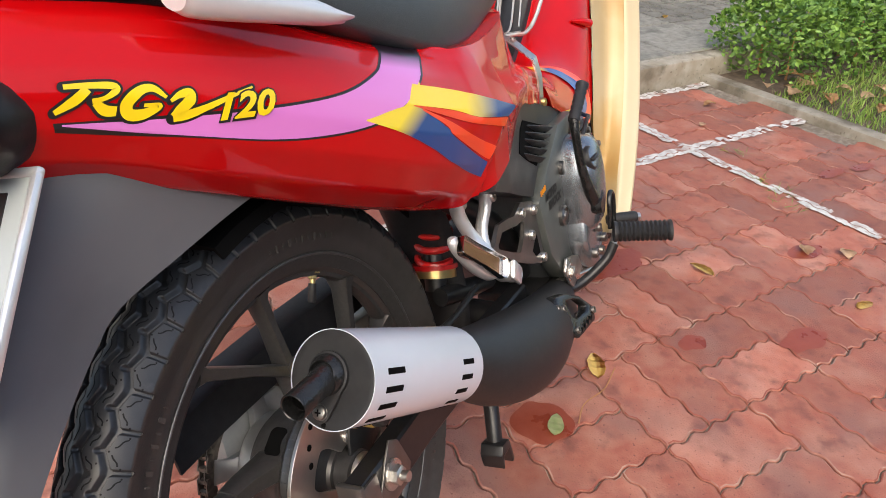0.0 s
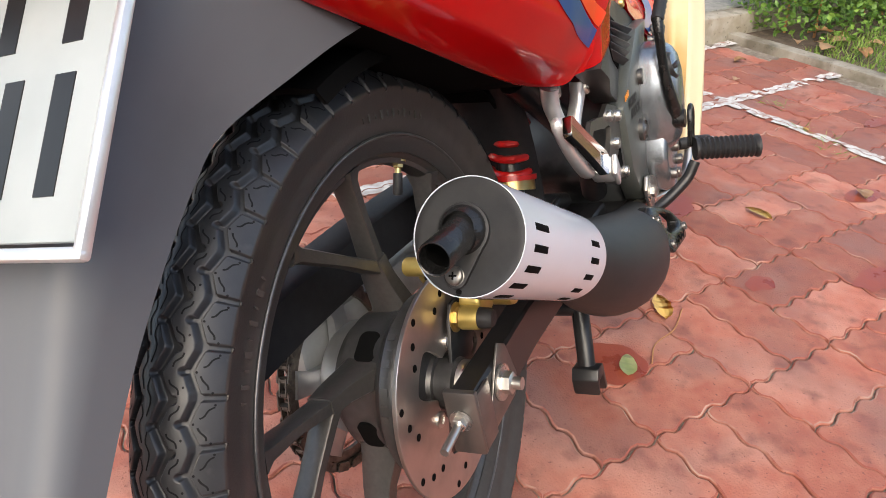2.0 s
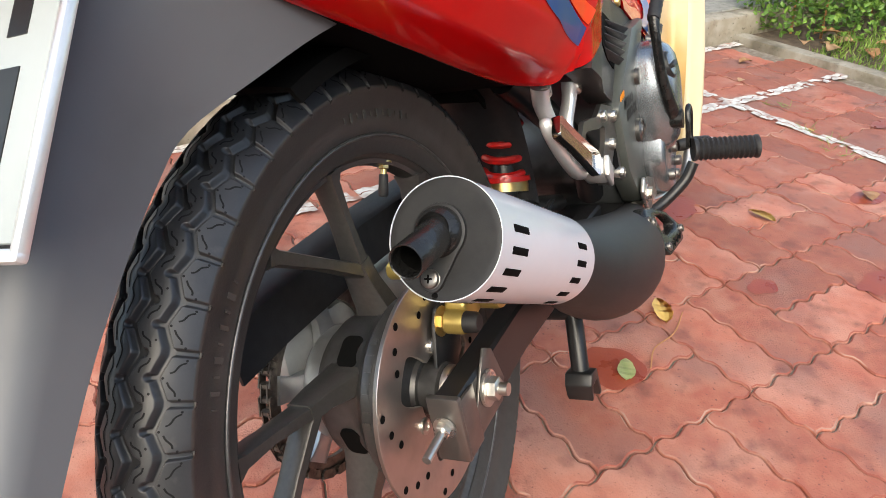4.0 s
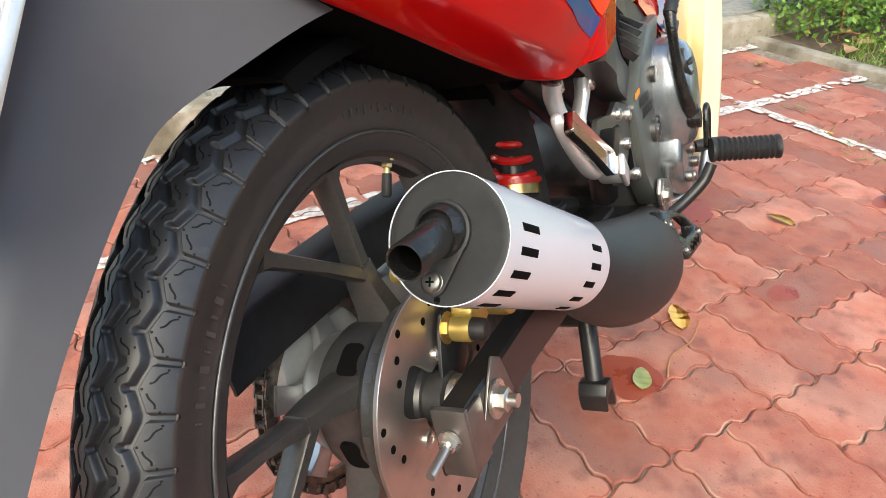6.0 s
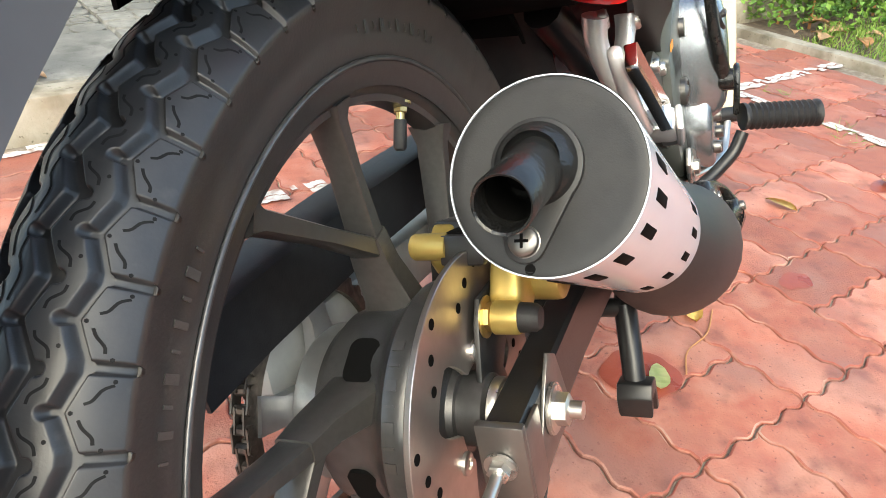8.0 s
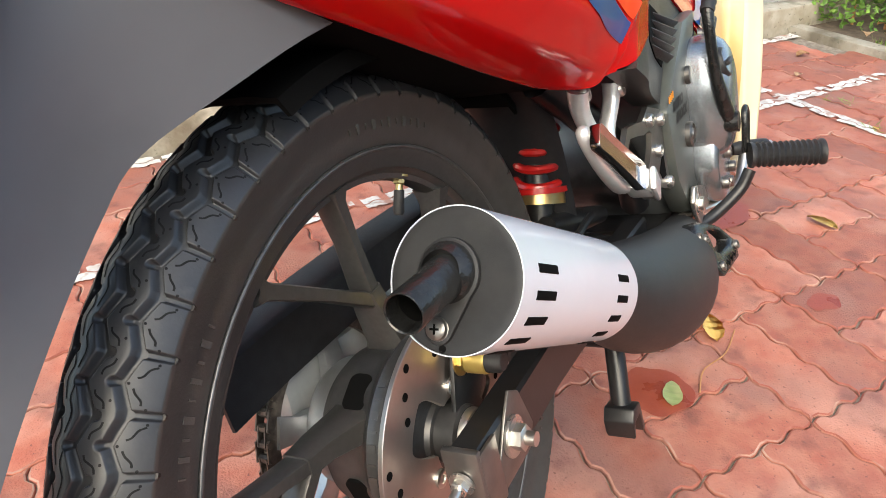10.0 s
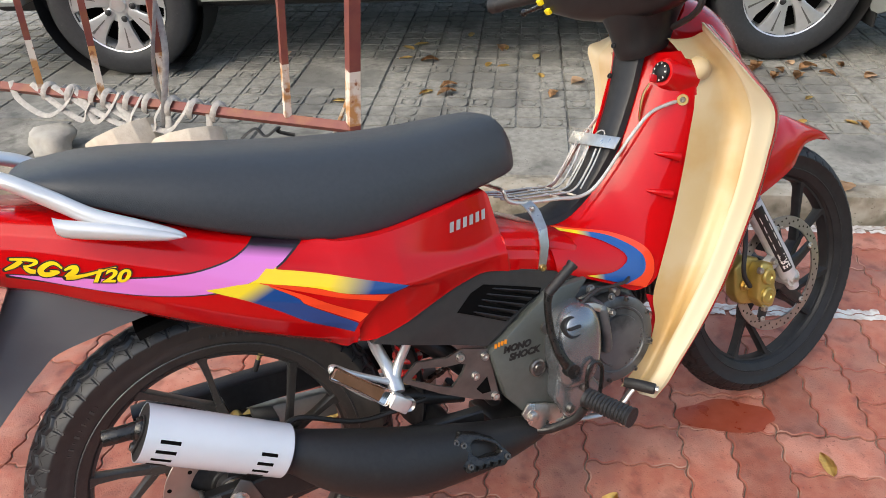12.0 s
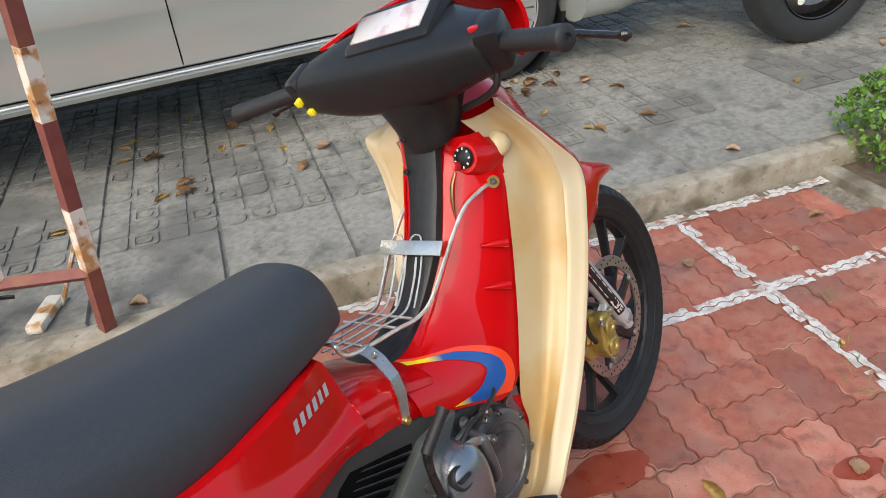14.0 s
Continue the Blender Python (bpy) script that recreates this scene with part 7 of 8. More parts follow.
# ---- things on the pavement: parked car, barrier, blocks, leaves ----
def car_wheel(m, parent, name, spokes, steel=False):
    """A car wheel whose axle lies along its own y, the outer face towards -y."""
    R, H = 0.325, 0.1
    tyre = lathe([(0.2, -H * 0.85), (0.235, -H), (0.285, -H * 1.02), (0.312, -H * 0.86), (0.322, -H * 0.6), (R, 0), (0.322, H * 0.6), (0.312, H * 0.86), (0.285, H * 1.02), (0.2, H * 0.85)], (0, 0, 0), n=72)
    ty = part(name, tyre, RUBBER, parent, "black road tyre")
    ty.matrix_basis = m
    rim = part("rim", lathe([(0.204, -0.092), (0.21, -0.095), (0.208, -0.088), (0.196, -0.074), (0.19, -0.02), (0.19, 0.08)], (0, 0, 0), n=64), DARK if steel else ALLOY, ty, "cast alloy rim" if not steel else "dark steel rim")
    if steel:
        part("wheel_disc", lathe([(0.2, -0.03), (0.15, -0.05), (0.1, -0.03), (0.075, -0.055), (0.03, -0.06), (0, -0.06)], (0, 0, 0), n=48), BRACKET, ty)
        for k in range(6):
            part("hand_hole", lathe([(0, 0), (0.02, 0)], radial((0, 0, 0), 0.14, 60 * k, -0.055), n=14), PALE_INK, ty)
    else:
        part("wheel_back", lathe([(0.195, -0.02), (0.06, -0.01), (0, -0.01)], (0, 0, 0), n=40), DARK, ty)
        for k in range(spokes):
            a = 360 / spokes * k + 18
            part("wheel_spoke", spoke_bar([radial((0, 0, 0), 0.045, a, -0.062), radial((0, 0, 0), 0.1, a, -0.072), radial((0, 0, 0), 0.165, a, -0.076), radial((0, 0, 0), 0.2, a, -0.08)], [0.04, 0.056, 0.098, 0.15], [0.03, 0.026, 0.024, 0.022]), ALLOY, ty)
            part("spoke_groove", spoke_bar([radial((0, 0, 0), 0.1, a, -0.0845), radial((0, 0, 0), 0.165, a, -0.0878), radial((0, 0, 0), 0.19, a, -0.09)], [0.004, 0.008, 0.012], [0.0015, 0.0015, 0.0015]), BRACKET, ty)
        for k in range(5):
            part("wheel_nut", lathe([(0.013, 0), (0.014, -0.006), (0.008, -0.01), (0, -0.01)], radial((0, 0, 0), 0.062, 72 * k + 50, -0.082), n=16), CAR_TRIM, ty)
        part("hub_cap", lathe([(0.034, -0.07), (0.036, -0.078), (0.03, -0.086), (0, -0.088)], (0, 0, 0), n=32), ALLOY, ty)
        part("wheel_hub", lathe([(0.085, -0.055), (0.08, -0.072), (0.03, -0.078), (0, -0.078)], (0, 0, 0), n=32), ALLOY, ty)
    return ty


CAR_A, CAR_B = uv(-1.33, 2.36, TOP), uv(1.61, 2.64, TOP)
CD = (CAR_B - CAR_A).normalized()
CAR_YAW = math.degrees(math.atan2(CD.y, CD.x))
WB = (CAR_B - CAR_A).length
car = empty("parked_car", "silver-beige people carrier parked on the grey pavement", "car", Matrix.Translation(CAR_A) @ pose(0, 0, 0, 0, 0, CAR_YAW))
# body: sections along the car's length, near side at y = -0.02
rows = []
for x in np.linspace(-0.95, WB + 0.85, 90):
    ends = min(1.0, (x + 0.97) / 0.3, (WB + 0.87 - x) / 0.5)
    tuck = 0.1 * (1 - max(0.0, ends) ** 0.5)
    low = 0.335
    for c in (0, WB):
        d = abs(x - c)
        if d < 0.385:
            low = max(low, 0.335 + math.sqrt(max(0.0, 0.385**2 - d**2)) - 0.02)
    if x > WB + 0.4:
        low = 0.26
    top = 1.02 if x > WB + 0.1 else 1.05
    ys = [(-0.0, low), (-0.026, low + 0.006), (-0.036, low + 0.025), (-0.03, max(low + 0.04, 0.385)), (-0.043, max(low + 0.05, 0.4)), (-0.05, max(low + 0.08, 0.5)), (-0.051, max(low + 0.1, 0.57)), (-0.073, max(low + 0.12, 0.615)), (-0.077, max(low + 0.14, 0.64)), (-0.064, max(low + 0.16, 0.7)), (-0.045, 0.88), (-0.0, top), (0.2, top + 0.03)]
    rows.append([(x, y + tuck * (1 if y < 0.1 else 1), z) for y, z in ys] + [(x, 1.0, top + 0.05), (x, 1.0, low)])
car_body = part("car_body", loft(bmesh.new(), rows), CAR_PAINT, car, "silver-beige painted body side", 35)
rows = []
for x, w, zt in ((0.0 - 0.9, 0.25, 1.1), (-0.8, 0.2, 1.6), (0.4, 0.18, 1.7), (1.4, 0.18, 1.68), (2.0, 0.22, 1.55), (2.75, 0.3, 1.08)):
    rows.append([(x, 0.03, 1.0), (x, w, zt - 0.04), (x, w + 0.1, zt), (x, 1.0, zt + 0.03), (x, 1.0, 1.0)])
part("cabin", loft(bmesh.new(), rows), CAR_GLASS, car, "dark glazed cabin")
part("sill_strip", tube([(0.42, -0.036, 0.378), (1.0, -0.038, 0.376), (WB - 0.42, -0.036, 0.378)], 0.0045, 8, 20), ALUMINIUM, car, "bright sill strip")
for x in (0.62, 1.58):
    part("door_gap", tube([(x, -0.05, 0.9), (x, -0.076, 0.64), (x, -0.052, 0.56), (x, -0.05, 0.5), (x + (0.03 if x < 1 else 0), -0.044, 0.42), (x + (0.12 if x < 1 else 0), -0.036, 0.39)], 0.003, 6, 16), DARK, car)
part("door_gap", tube([(0.74, -0.038, 0.392), (1.2, -0.038, 0.392), (WB - 0.6, -0.038, 0.393)], 0.003, 6, 16), DARK, car)
part("underbody", box((WB / 2, 0.85, 0.36), (WB + 1.2, 1.5, 0.16), 0.03), CAR_TRIM, car)
for c in (0, WB):
    part("wheel_well", lathe([(0.375, -0.0), (0.375, 0.25), (0.0, 0.25)], (c, 0.02, 0.335), (0, 1, 0), 40), CAR_TRIM, car)
    car_wheel(Matrix.Translation((c, 0.1, 0.325)) @ pose(0, 0, 0, 0, 20 if c else 55, 0), car, "wheel", 7)
    car_wheel(Matrix.Translation((c, 1.5, 0.325)), car, "wheel", 7)
part("bumper", tube([(WB + 0.37, -0.02, 0.34), (WB + 0.6, 0.0, 0.34), (WB + 0.8, 0.12, 0.34), (WB + 0.86, 0.5, 0.34)], 0.12, 14, 20), CAR_PAINT, car, "silver-beige bumper corner")
part("mud_flap", box((WB + 0.39, 0.08, 0.22), (0.012, 0.16, 0.14), 0.003), CAR_TRIM, car)

# the wheel of a second vehicle
other = empty("parked_trailer", "steel-wheeled vehicle standing on the grey pavement", "trailer", Matrix.Translation(uv(3.08, 2.3, TOP)) @ pose(0, 0, 0, 0, 0, math.degrees(YAW) - 4))
car_wheel(Matrix.Translation((0, 0.1, 0.325)), other, "wheel", 5, True)
part("chassis", box((0.6, 0.6, 0.66), (2.4, 1.3, 0.12), 0.02), CAR_TRIM, other, "dark chassis")
part("axle_beam", cyl((0, 0.1, 0.325), (0, 1.2, 0.325), 0.04), CAR_TRIM, other)
part("leaf_spring", box((0.0, 0.35, 0.5), (0.7, 0.07, 0.05), 0.01), CAR_TRIM, other)

# barrier of painted steel tube
b0, b1 = uv(-0.085, 1.408), uv(-1.75, 1.79)
bd = (b1 - b0).normalized()
barrier = empty("traffic_barrier", "rusty red and white painted steel barrier with straps wound round", "barrier", Matrix.Translation(b0))
lean_v = UD * 0.1 + VD * -0.06 + Vector((0, 0, 1))
part("bottom_rail", tube([Vector((0, 0, 0.285)), bd * 1.75 + Vector((0, 0, 0.285))], 0.021, 4), RUST_RED, barrier, "red painted bottom rail", 30)
part("top_rail", tube([Vector((0, 0, 1.1)) + lean_v * 0.0 + UD * 0.08, bd * 1.75 + Vector((0, 0, 1.1)) + UD * 0.08], 0.021, 4), RUST_RED, barrier, "", 30)


def banded_post(base, r, z0, bands, n=4):
    for a, b, red in bands:
        p, q = base + lean_v * (a - 0.285) + Vector((0, 0, 0.285)), base + lean_v * (b - 0.285) + Vector((0, 0, 0.285))
        part("post_band", tube([p, q], r, n), RUST_RED if red else RUST_WHITE, barrier, "" if red else "flaking white paint over rust", 30)


banded_post(Vector((0, 0, 0)), 0.026, 0.09, ((0.095, 0.3, True), (0.3, 0.485, False), (0.485, 0.722, True), (0.722, 0.9, False), (0.9, 1.1, True)))
for d, off in ((0.24, 0.0), (0.72, 0.0), (1.0, 0.03), (1.28, 0.0), (1.7, 0.0)):
    banded_post(bd * d, 0.0155 if d < 1.6 else 0.026, 0.285, ((0.3, 0.485, False), (0.485, 0.722, True), (0.722, 0.91, False), (0.91, 1.1, True)))
part("barrier_leg", tube([bd * 1.7 + Vector((0, 0, 0.285)), bd * 1.7 + Vector((0, 0, 0.095))], 0.026, 4), RUST_RED, barrier, "", 30)
part("brace", tube([Vector((0, 0, 0.4)), bd * 0.16 + VD * 0.16 + Vector((0, 0, 0.1))], 0.007, 6), RUST_WHITE, barrier)
part("foot_plate", box(bd * 0.2 + VD * 0.1 + Vector((0, 0, 0.112)), (0.05, 0.16, 0.03), 0.008, turned(0, 0, -50)), RUST_WHITE, barrier)
random.seed(5)
for k in range(9):
    d = 0.5 + 0.09 * k + random.uniform(-0.02, 0.02)
    c = bd * d + Vector((0, 0, 0.285))
    pts = [c + VD * (0.03 * math.cos(a)) + Vector((0, 0, 0.034 * math.sin(a))) + bd * (0.012 * a - 0.02) for a in np.linspace(0, 2 * math.pi + 0.6, 12)]
    part("strap", tube(pts, 0.011, 8, 24, None, 0.28), ROPE, barrier, "grey woven strap")
for k in range(6):
    d0 = 0.62 + 0.1 * k
    c = bd * d0 + Vector((0, 0, 0.285))
    pts = [c + Vector((0, 0, 0.03)), c - VD * 0.04 + bd * 0.04 + Vector((0, 0, -0.03)), c - VD * 0.05 + bd * random.uniform(0.05, 0.15) + Vector((0, 0, -0.075)), c - VD * 0.03 + bd * random.uniform(0.15, 0.3) + Vector((0, 0, -0.03)), c + bd * 0.3 + Vector((0, 0, 0.025))]
    part("strap", tube(pts, 0.011, 8, 24, None, 0.28), ROPE, barrier)
pc0 = bd * 0.72
for k in range(2):
    pts = [pc0 + lean_v * (h - 0.285) + Vector((0, 0, 0.285)) + UD * (0.024 * math.cos(h * 9 + 2 * k)) + VD * (0.024 * math.sin(h * 9 + 2 * k)) for h in np.linspace(0.2, 1.08, 26)]
    part("strap", tube(pts, 0.012, 8, 60, None, 0.28), ROPE, barrier)
for k in range(3):
    c = bd * (0.55 + 0.17 * k) + Vector((0, 0, 0.3))
    part("strap", tube([c, c - VD * 0.03 + Vector((0, 0, -0.08)), c - VD * 0.06 + bd * 0.03 + Vector((0, 0, -0.17)), c - VD * 0.1 + bd * 0.02 + Vector((0, 0, -0.2))], 0.011, 8, 16, None, 0.28), ROPE, barrier)


def screen_block(u, v, turn, tilt):
    """A hexagonal concrete screen block with a square opening."""
    outer = [(0.13 * math.cos(radians(a)), 0.13 * math.sin(radians(a))) for a in np.arange(0, 360, 30)]
    sq = []
    for a in np.arange(0, 360, 30):
        c, s = math.cos(radians(a)), math.sin(radians(a))
        k = 0.052 / max(abs(c), abs(s))
        sq.append((c * k, s * k))
    bm = bevelled(ring_plate(outer, sq, -0.045, 0.045), 0.004)
    ob = thing("screen_block", bm, BLOCK, "pale concrete screen block with a square hole, lying on the pavement", "concrete block", "blocks by the barrier")
    ob.matrix_basis = Matrix.Translation(uv(u, v, TOP + 0.06)) @ pose(0, 0, 0, tilt, 0, turn)
    return ob


screen_block(-0.96, 1.53, 20, 58)
screen_block(-0.7, 1.5, -5, 56)
random.seed(8)
for u, v, s in ((-0.5, 1.47, 0.085), (-1.28, 1.58, 0.09)):
    bm = bmesh.new()
    bmesh.ops.create_icosphere(bm, subdivisions=3, radius=s)
    for p in bm.verts:
        p.co *= 1 + 0.35 * noise.noise(p.co * 14 + Vector((u * 9, 0, 0)))
        p.co.z *= 0.62
    ob = thing("stone_lump", bm, ROCK, "rough grey stone lump lying on the pavement", "stone", "stones by the barrier")
    ob.matrix_basis = Matrix.Translation(uv(u, v, TOP + s * 0.42))
rag = thing("black_wire", tube([(0, 0, 0.02), (0.05, 0.02, 0.05), (0.09, 0.0, 0.03), (0.13, 0.03, 0.05), (0.12, 0.06, 0.02), (0.18, 0.05, 0.01)], 0.008, 6, 40, None, 0.5), RUBBER_GRIP, "tangle of black wire lying on the pavement", "wire")
rag.matrix_basis = Matrix.Translation(uv(-0.52, 1.52, TOP + 0.07)) @ pose(0, 0, 0, 0, 0, -30)


# fallen leaves
def leaf_mesh(name, length, width, curl, mat, seed):
    rng = random.Random(seed)
    bm = bmesh.new()
    rows = []
    n = 9
    for i in range(n + 1):
        s = i / n
        w = width * (math.sin(math.pi * s ** 0.8) ** 0.8) * (1 + rng.uniform(-0.12, 0.12)) + 0.0006
        z = curl * math.sin(math.pi * s) + rng.uniform(0, 0.0015)
        rows.append([(length * (s - 0.5), -w, z + curl * 0.5), (length * (s - 0.5), -w * 0.5, z + curl * 0.1), (length * (s - 0.5), 0, z), (length * (s - 0.5), w * 0.5, z + curl * 0.15), (length * (s - 0.5), w, z + curl * 0.6)])
    loft(bm, rows, False, False)
    bmesh.ops.solidify(bm, geom=bm.faces[:], thickness=0.0007)
    me = bpy.data.meshes.new(name)
    bm.to_mesh(me)
    bm.free()
    me.materials.append(mat)
    return me


LEAVES = {"yellow": leaf_mesh("leaf", 0.06, 0.013, 0.004, LEAF_YELLOW, 1), "green": leaf_mesh("leaf", 0.05, 0.012, 0.002, LEAF_GREEN, 2), "brown": leaf_mesh("leaf", 0.075, 0.019, 0.012, LEAF_BROWN, 3), "tan": leaf_mesh("leaf", 0.05, 0.02, 0.009, LEAF_TAN, 4)}
SAID = {"yellow": "yellow fallen leaf lying on the paving", "green": "pale green fallen leaf on a wet paver", "brown": "curled brown dead leaf lying on the paving", "tan": "dry tan leaf lying on the paving"}


def leaf(kind, p, turn, size=1.0):
    ob = new("fallen_leaf", LEAVES[kind])
    ob.matrix_basis = Matrix.Translation(p + Vector((0, 0, 0.0015))) @ pose(0, 0, 0, 0, 0, turn) @ Matrix.Diagonal((size, size, size, 1))
    return tagged(ob, SAID[kind], "leaf", "fallen leaves")


leaf("yellow", Vector((1.132, -0.335, 0.002)), 62, 1.1)
leaf("yellow", Vector((0.667, -0.19, 0.002)), 22, 1.25)
leaf("green", Vector((0.478, -0.165, 0.003)), 12, 1.1)
leaf("tan", Vector((1.909, 0.03, 0.002)), 50, 0.95)
for u, v, k, a, s in ((1.512, 0.228, "tan", 10, 0.9), (1.335, 0.073, "yellow", -40, 0.9), (1.896, 1.012, "tan", -20, 0.6), (2.088, 1.144, "brown", -40, 0.8), (1.434, 0.29, "tan", 15, 0.9), (1.7, 0.62, "yellow", 40, 0.4), (-0.02, 1.0, "yellow", 30, 0.8), (0.2, 0.62, "yellow", 80, 0.9), (0.05, 0.42, "yellow", 20, 1.2), (0.12, 0.38, "brown", -40, 0.9)):
    leaf(k, uv(u, v, 0.002), a, s)
random.seed(11)
for u, v, k in ((-0.1, 2.65, "yellow"), (0.02, 2.61, "brown"), (0.14, 2.28, "brown"), (0.35, 2.8, "brown"), (0.52, 2.68, "yellow"), (0.59, 2.2, "brown"), (1.5, 1.43, "tan"), (1.59, 2.52, "brown"), (1.72, 2.55, "brown"), (1.46, 2.52, "brown"), (1.87, 2.6, "brown"), (1.62, 2.2, "yellow"), (1.73, 1.93, "brown"), (1.52, 1.95, "yellow"), (2.08, 3.2, "brown"),
                (0.05, 2.21, "yellow"), (0.14, 2.2, "brown"), (0.37, 2.55, "yellow"), (0.7, 2.35, "tan"), (-0.02, 1.5, "tan"), (1.96, 1.95, "brown"), (1.7, 1.96, "yellow"), (2.04, 1.52, "tan"), (2.76, 2.88, "brown"), (3.32, 2.11, "tan"), (2.69, 1.95, "yellow"), (-0.3, 2.1, "yellow"), (-0.25, 1.62, "yellow"), (1.65, 2.45, "brown"), (1.78, 2.48, "brown"), (1.55, 2.45, "brown"), (1.95, 2.45, "tan"), (2.4, 3.4, "brown"), (0.9, 3.0, "brown"), (2.9, 1.75, "yellow"), (-0.9, 1.6, "yellow"), (0.37, 2.82, "yellow"), (0.19, 3.02, "yellow"), (0.3, 2.57, "yellow"), (0.54, 2.43, "yellow"), (-0.05, 2.86, "yellow"), (-0.11, 2.8, "yellow"), (-0.7, 2.69, "tan"), (1.41, 2.6, "brown"), (1.5, 2.57, "brown"), (1.66, 2.62, "tan"), (1.82, 2.72, "brown"), (2.02, 2.3, "brown")):
    leaf(k, uv(u, v, TOP), random.uniform(0, 360), random.uniform(0.85, 1.4))
stalk = thing("dry_stalk", tube([(0, 0, 0.004), (0.05, 0.01, 0.006), (0.11, -0.005, 0.005), (0.18, 0.0, 0.004)], 0.0013, 6, 16), TWIG, "thin dry brown stalk lying on the pavers", "twig")
stalk.matrix_basis = Matrix.Translation((0.5, -0.2, 0)) @ pose(0, 0, 0, 0, 0, -8)

# hedge and grass in the planted bed
random.seed(21)


def blade_cloud(name, spots, mat, label, category):
    """Many small leaves, each its own island, as one mass."""
    verts, faces = [], []
    for p, d, s, w in spots:
        d = Vector(d).normalized()
        side = d.orthogonal().normalized()
        side = Matrix.Rotation(random.uniform(0, 6.28), 3, d) @ side
        up = d.cross(side)
        i = len(verts)
        verts += [p, p + d * s * 0.45 + side * w + up * w * 0.3, p + d * s + up * w * 0.2, p + d * s * 0.45 - side * w + up * w * 0.3]
        faces.append((i, i + 1, i + 2, i + 3))
    return thing(name, from_lists(name, verts, faces, mat, False), None, label, category, kind="stuff", sharp=0)


spots = []
for _ in range(15000):
    u, v = 2.42 + 2.2 * random.random(), 1.0 + 0.5 * random.random() ** 0.8
    v = min(v, 1.48)
    lump = 0.30 + 0.06 * noise.noise(Vector((u * 4, v * 5, 0))) + 0.03 * noise.noise(Vector((u * 14, v * 14, 3)))
    edge = min(1, (u - 2.38) / 0.14, (v - 0.93) / 0.2, (1.54 - v) / 0.12)
    h = lump * max(0.05, edge) ** 0.5
    z = h * (1 - random.random() ** 2.2 * 0.95)
    d = Vector((random.gauss(0, 1), random.gauss(0, 1), random.uniform(-0.3, 1.2)))
    s = random.uniform(0.018, 0.036)
    spots.append((uv(u, v, 0.015 + z), d, s, s * 0.3))
blade_cloud("hedge", spots, HEDGE, "low clipped green hedge beside the grey pavement", "hedge")
for k in range(26):
    u, v = 2.48 + 2.0 * random.random(), 1.1 + 0.32 * random.random()
    part("hedge_stem", tube([uv(u, v, 0.0), uv(u + random.uniform(-0.05, 0.05), v + random.uniform(-0.04, 0.04), 0.24)], [0.006, 0.002], 5), TWIG, scene.objects["hedge"])
spots = []
for _ in range(9000):
    u, v = 2.39 + 1.6 * random.random() ** 1.3, -0.6 + 1.7 * random.random()
    s = random.uniform(0.03, 0.085) * (0.6 if u < 2.45 else 1)
    spots.append((uv(u, v, 0.01), (random.gauss(0, 0.5), random.gauss(0, 0.5), 1), s, 0.0022))
blade_cloud("grass", spots, GRASS, "rough green grass in the planted bed", "grass")
for u, v, k in ((2.58, 1.1, "tan"), (2.62, 1.06, "tan"), (2.66, 1.12, "brown"), (2.55, 1.05, "tan"), (2.6, 1.16, "brown"), (2.42, 1.02, "tan"), (2.46, 1.08, "tan"), (2.65, 0.86, "tan"), (2.66, 0.97, "tan"), (2.75, 0.8, "brown"), (2.48, 0.92, "brown"), (2.5, 0.68, "tan"), (2.46, 0.62, "brown"), (2.4, 1.13, "tan"), (2.8, 0.9, "tan"), (2.56, 0.75, "brown")):
    leaf(k, uv(u, v, 0.035), random.uniform(0, 360), random.uniform(0.9, 1.5))
spots = []
for u0, v0 in ((1.69, 0.62), (1.8, 0.78), (1.62, 0.5), (1.685, 0.55)):
    for _ in range(16):
        spots.append((uv(u0 + random.gauss(0, 0.015), v0 + random.gauss(0, 0.03), 0), (random.gauss(0, 1), random.gauss(0, 1), 0.35), random.uniform(0.02, 0.05), 0.001))
blade_cloud("weeds", spots, GRASS, "dry weeds growing in the joints between pavers", "weeds")

# ---- pieces of the paving ----
def wave(s):
    return 0.0042 * max(-1.0, min(1.0, 1.7 * math.sin(2 * math.pi * s)))


def paver_outline(lu, lv, n, gap):
    """Outline of a paver of lu by lv, its edges waved, shrunk by gap."""
    pts = []
    pu, pv = DU / 4, DV / 4
    for i in range(n * 4 if lu > lv else n * 2):
        u = lu * i / (n * 4 if lu > lv else n * 2)
        pts.append((u, wave(u / pu)))
    for i in range(n * 4 if lv > lu else n * 2):
        v = lv * i / (n * 4 if lv > lu else n * 2)
        pts.append((lu + wave(v / pv), v))
    for i in range(n * 4 if lu > lv else n * 2):
        u = lu - lu * i / (n * 4 if lu > lv else n * 2)
        pts.append((u, lv + wave(u / pu)))
    for i in range(n * 4 if lv > lu else n * 2):
        v = lv - lv * i / (n * 4 if lv > lu else n * 2)
        pts.append((wave(v / pv), v))
    out = []
    for i, (x, y) in enumerate(pts):
        a, b = pts[i - 1], pts[(i + 1) % len(pts)]
        dx, dy = b[0] - a[0], b[1] - a[1]
        k = math.hypot(dx, dy)
        out.append((x - dy / k * gap - lu / 2, y + dx / k * gap - lv / 2))
    return out


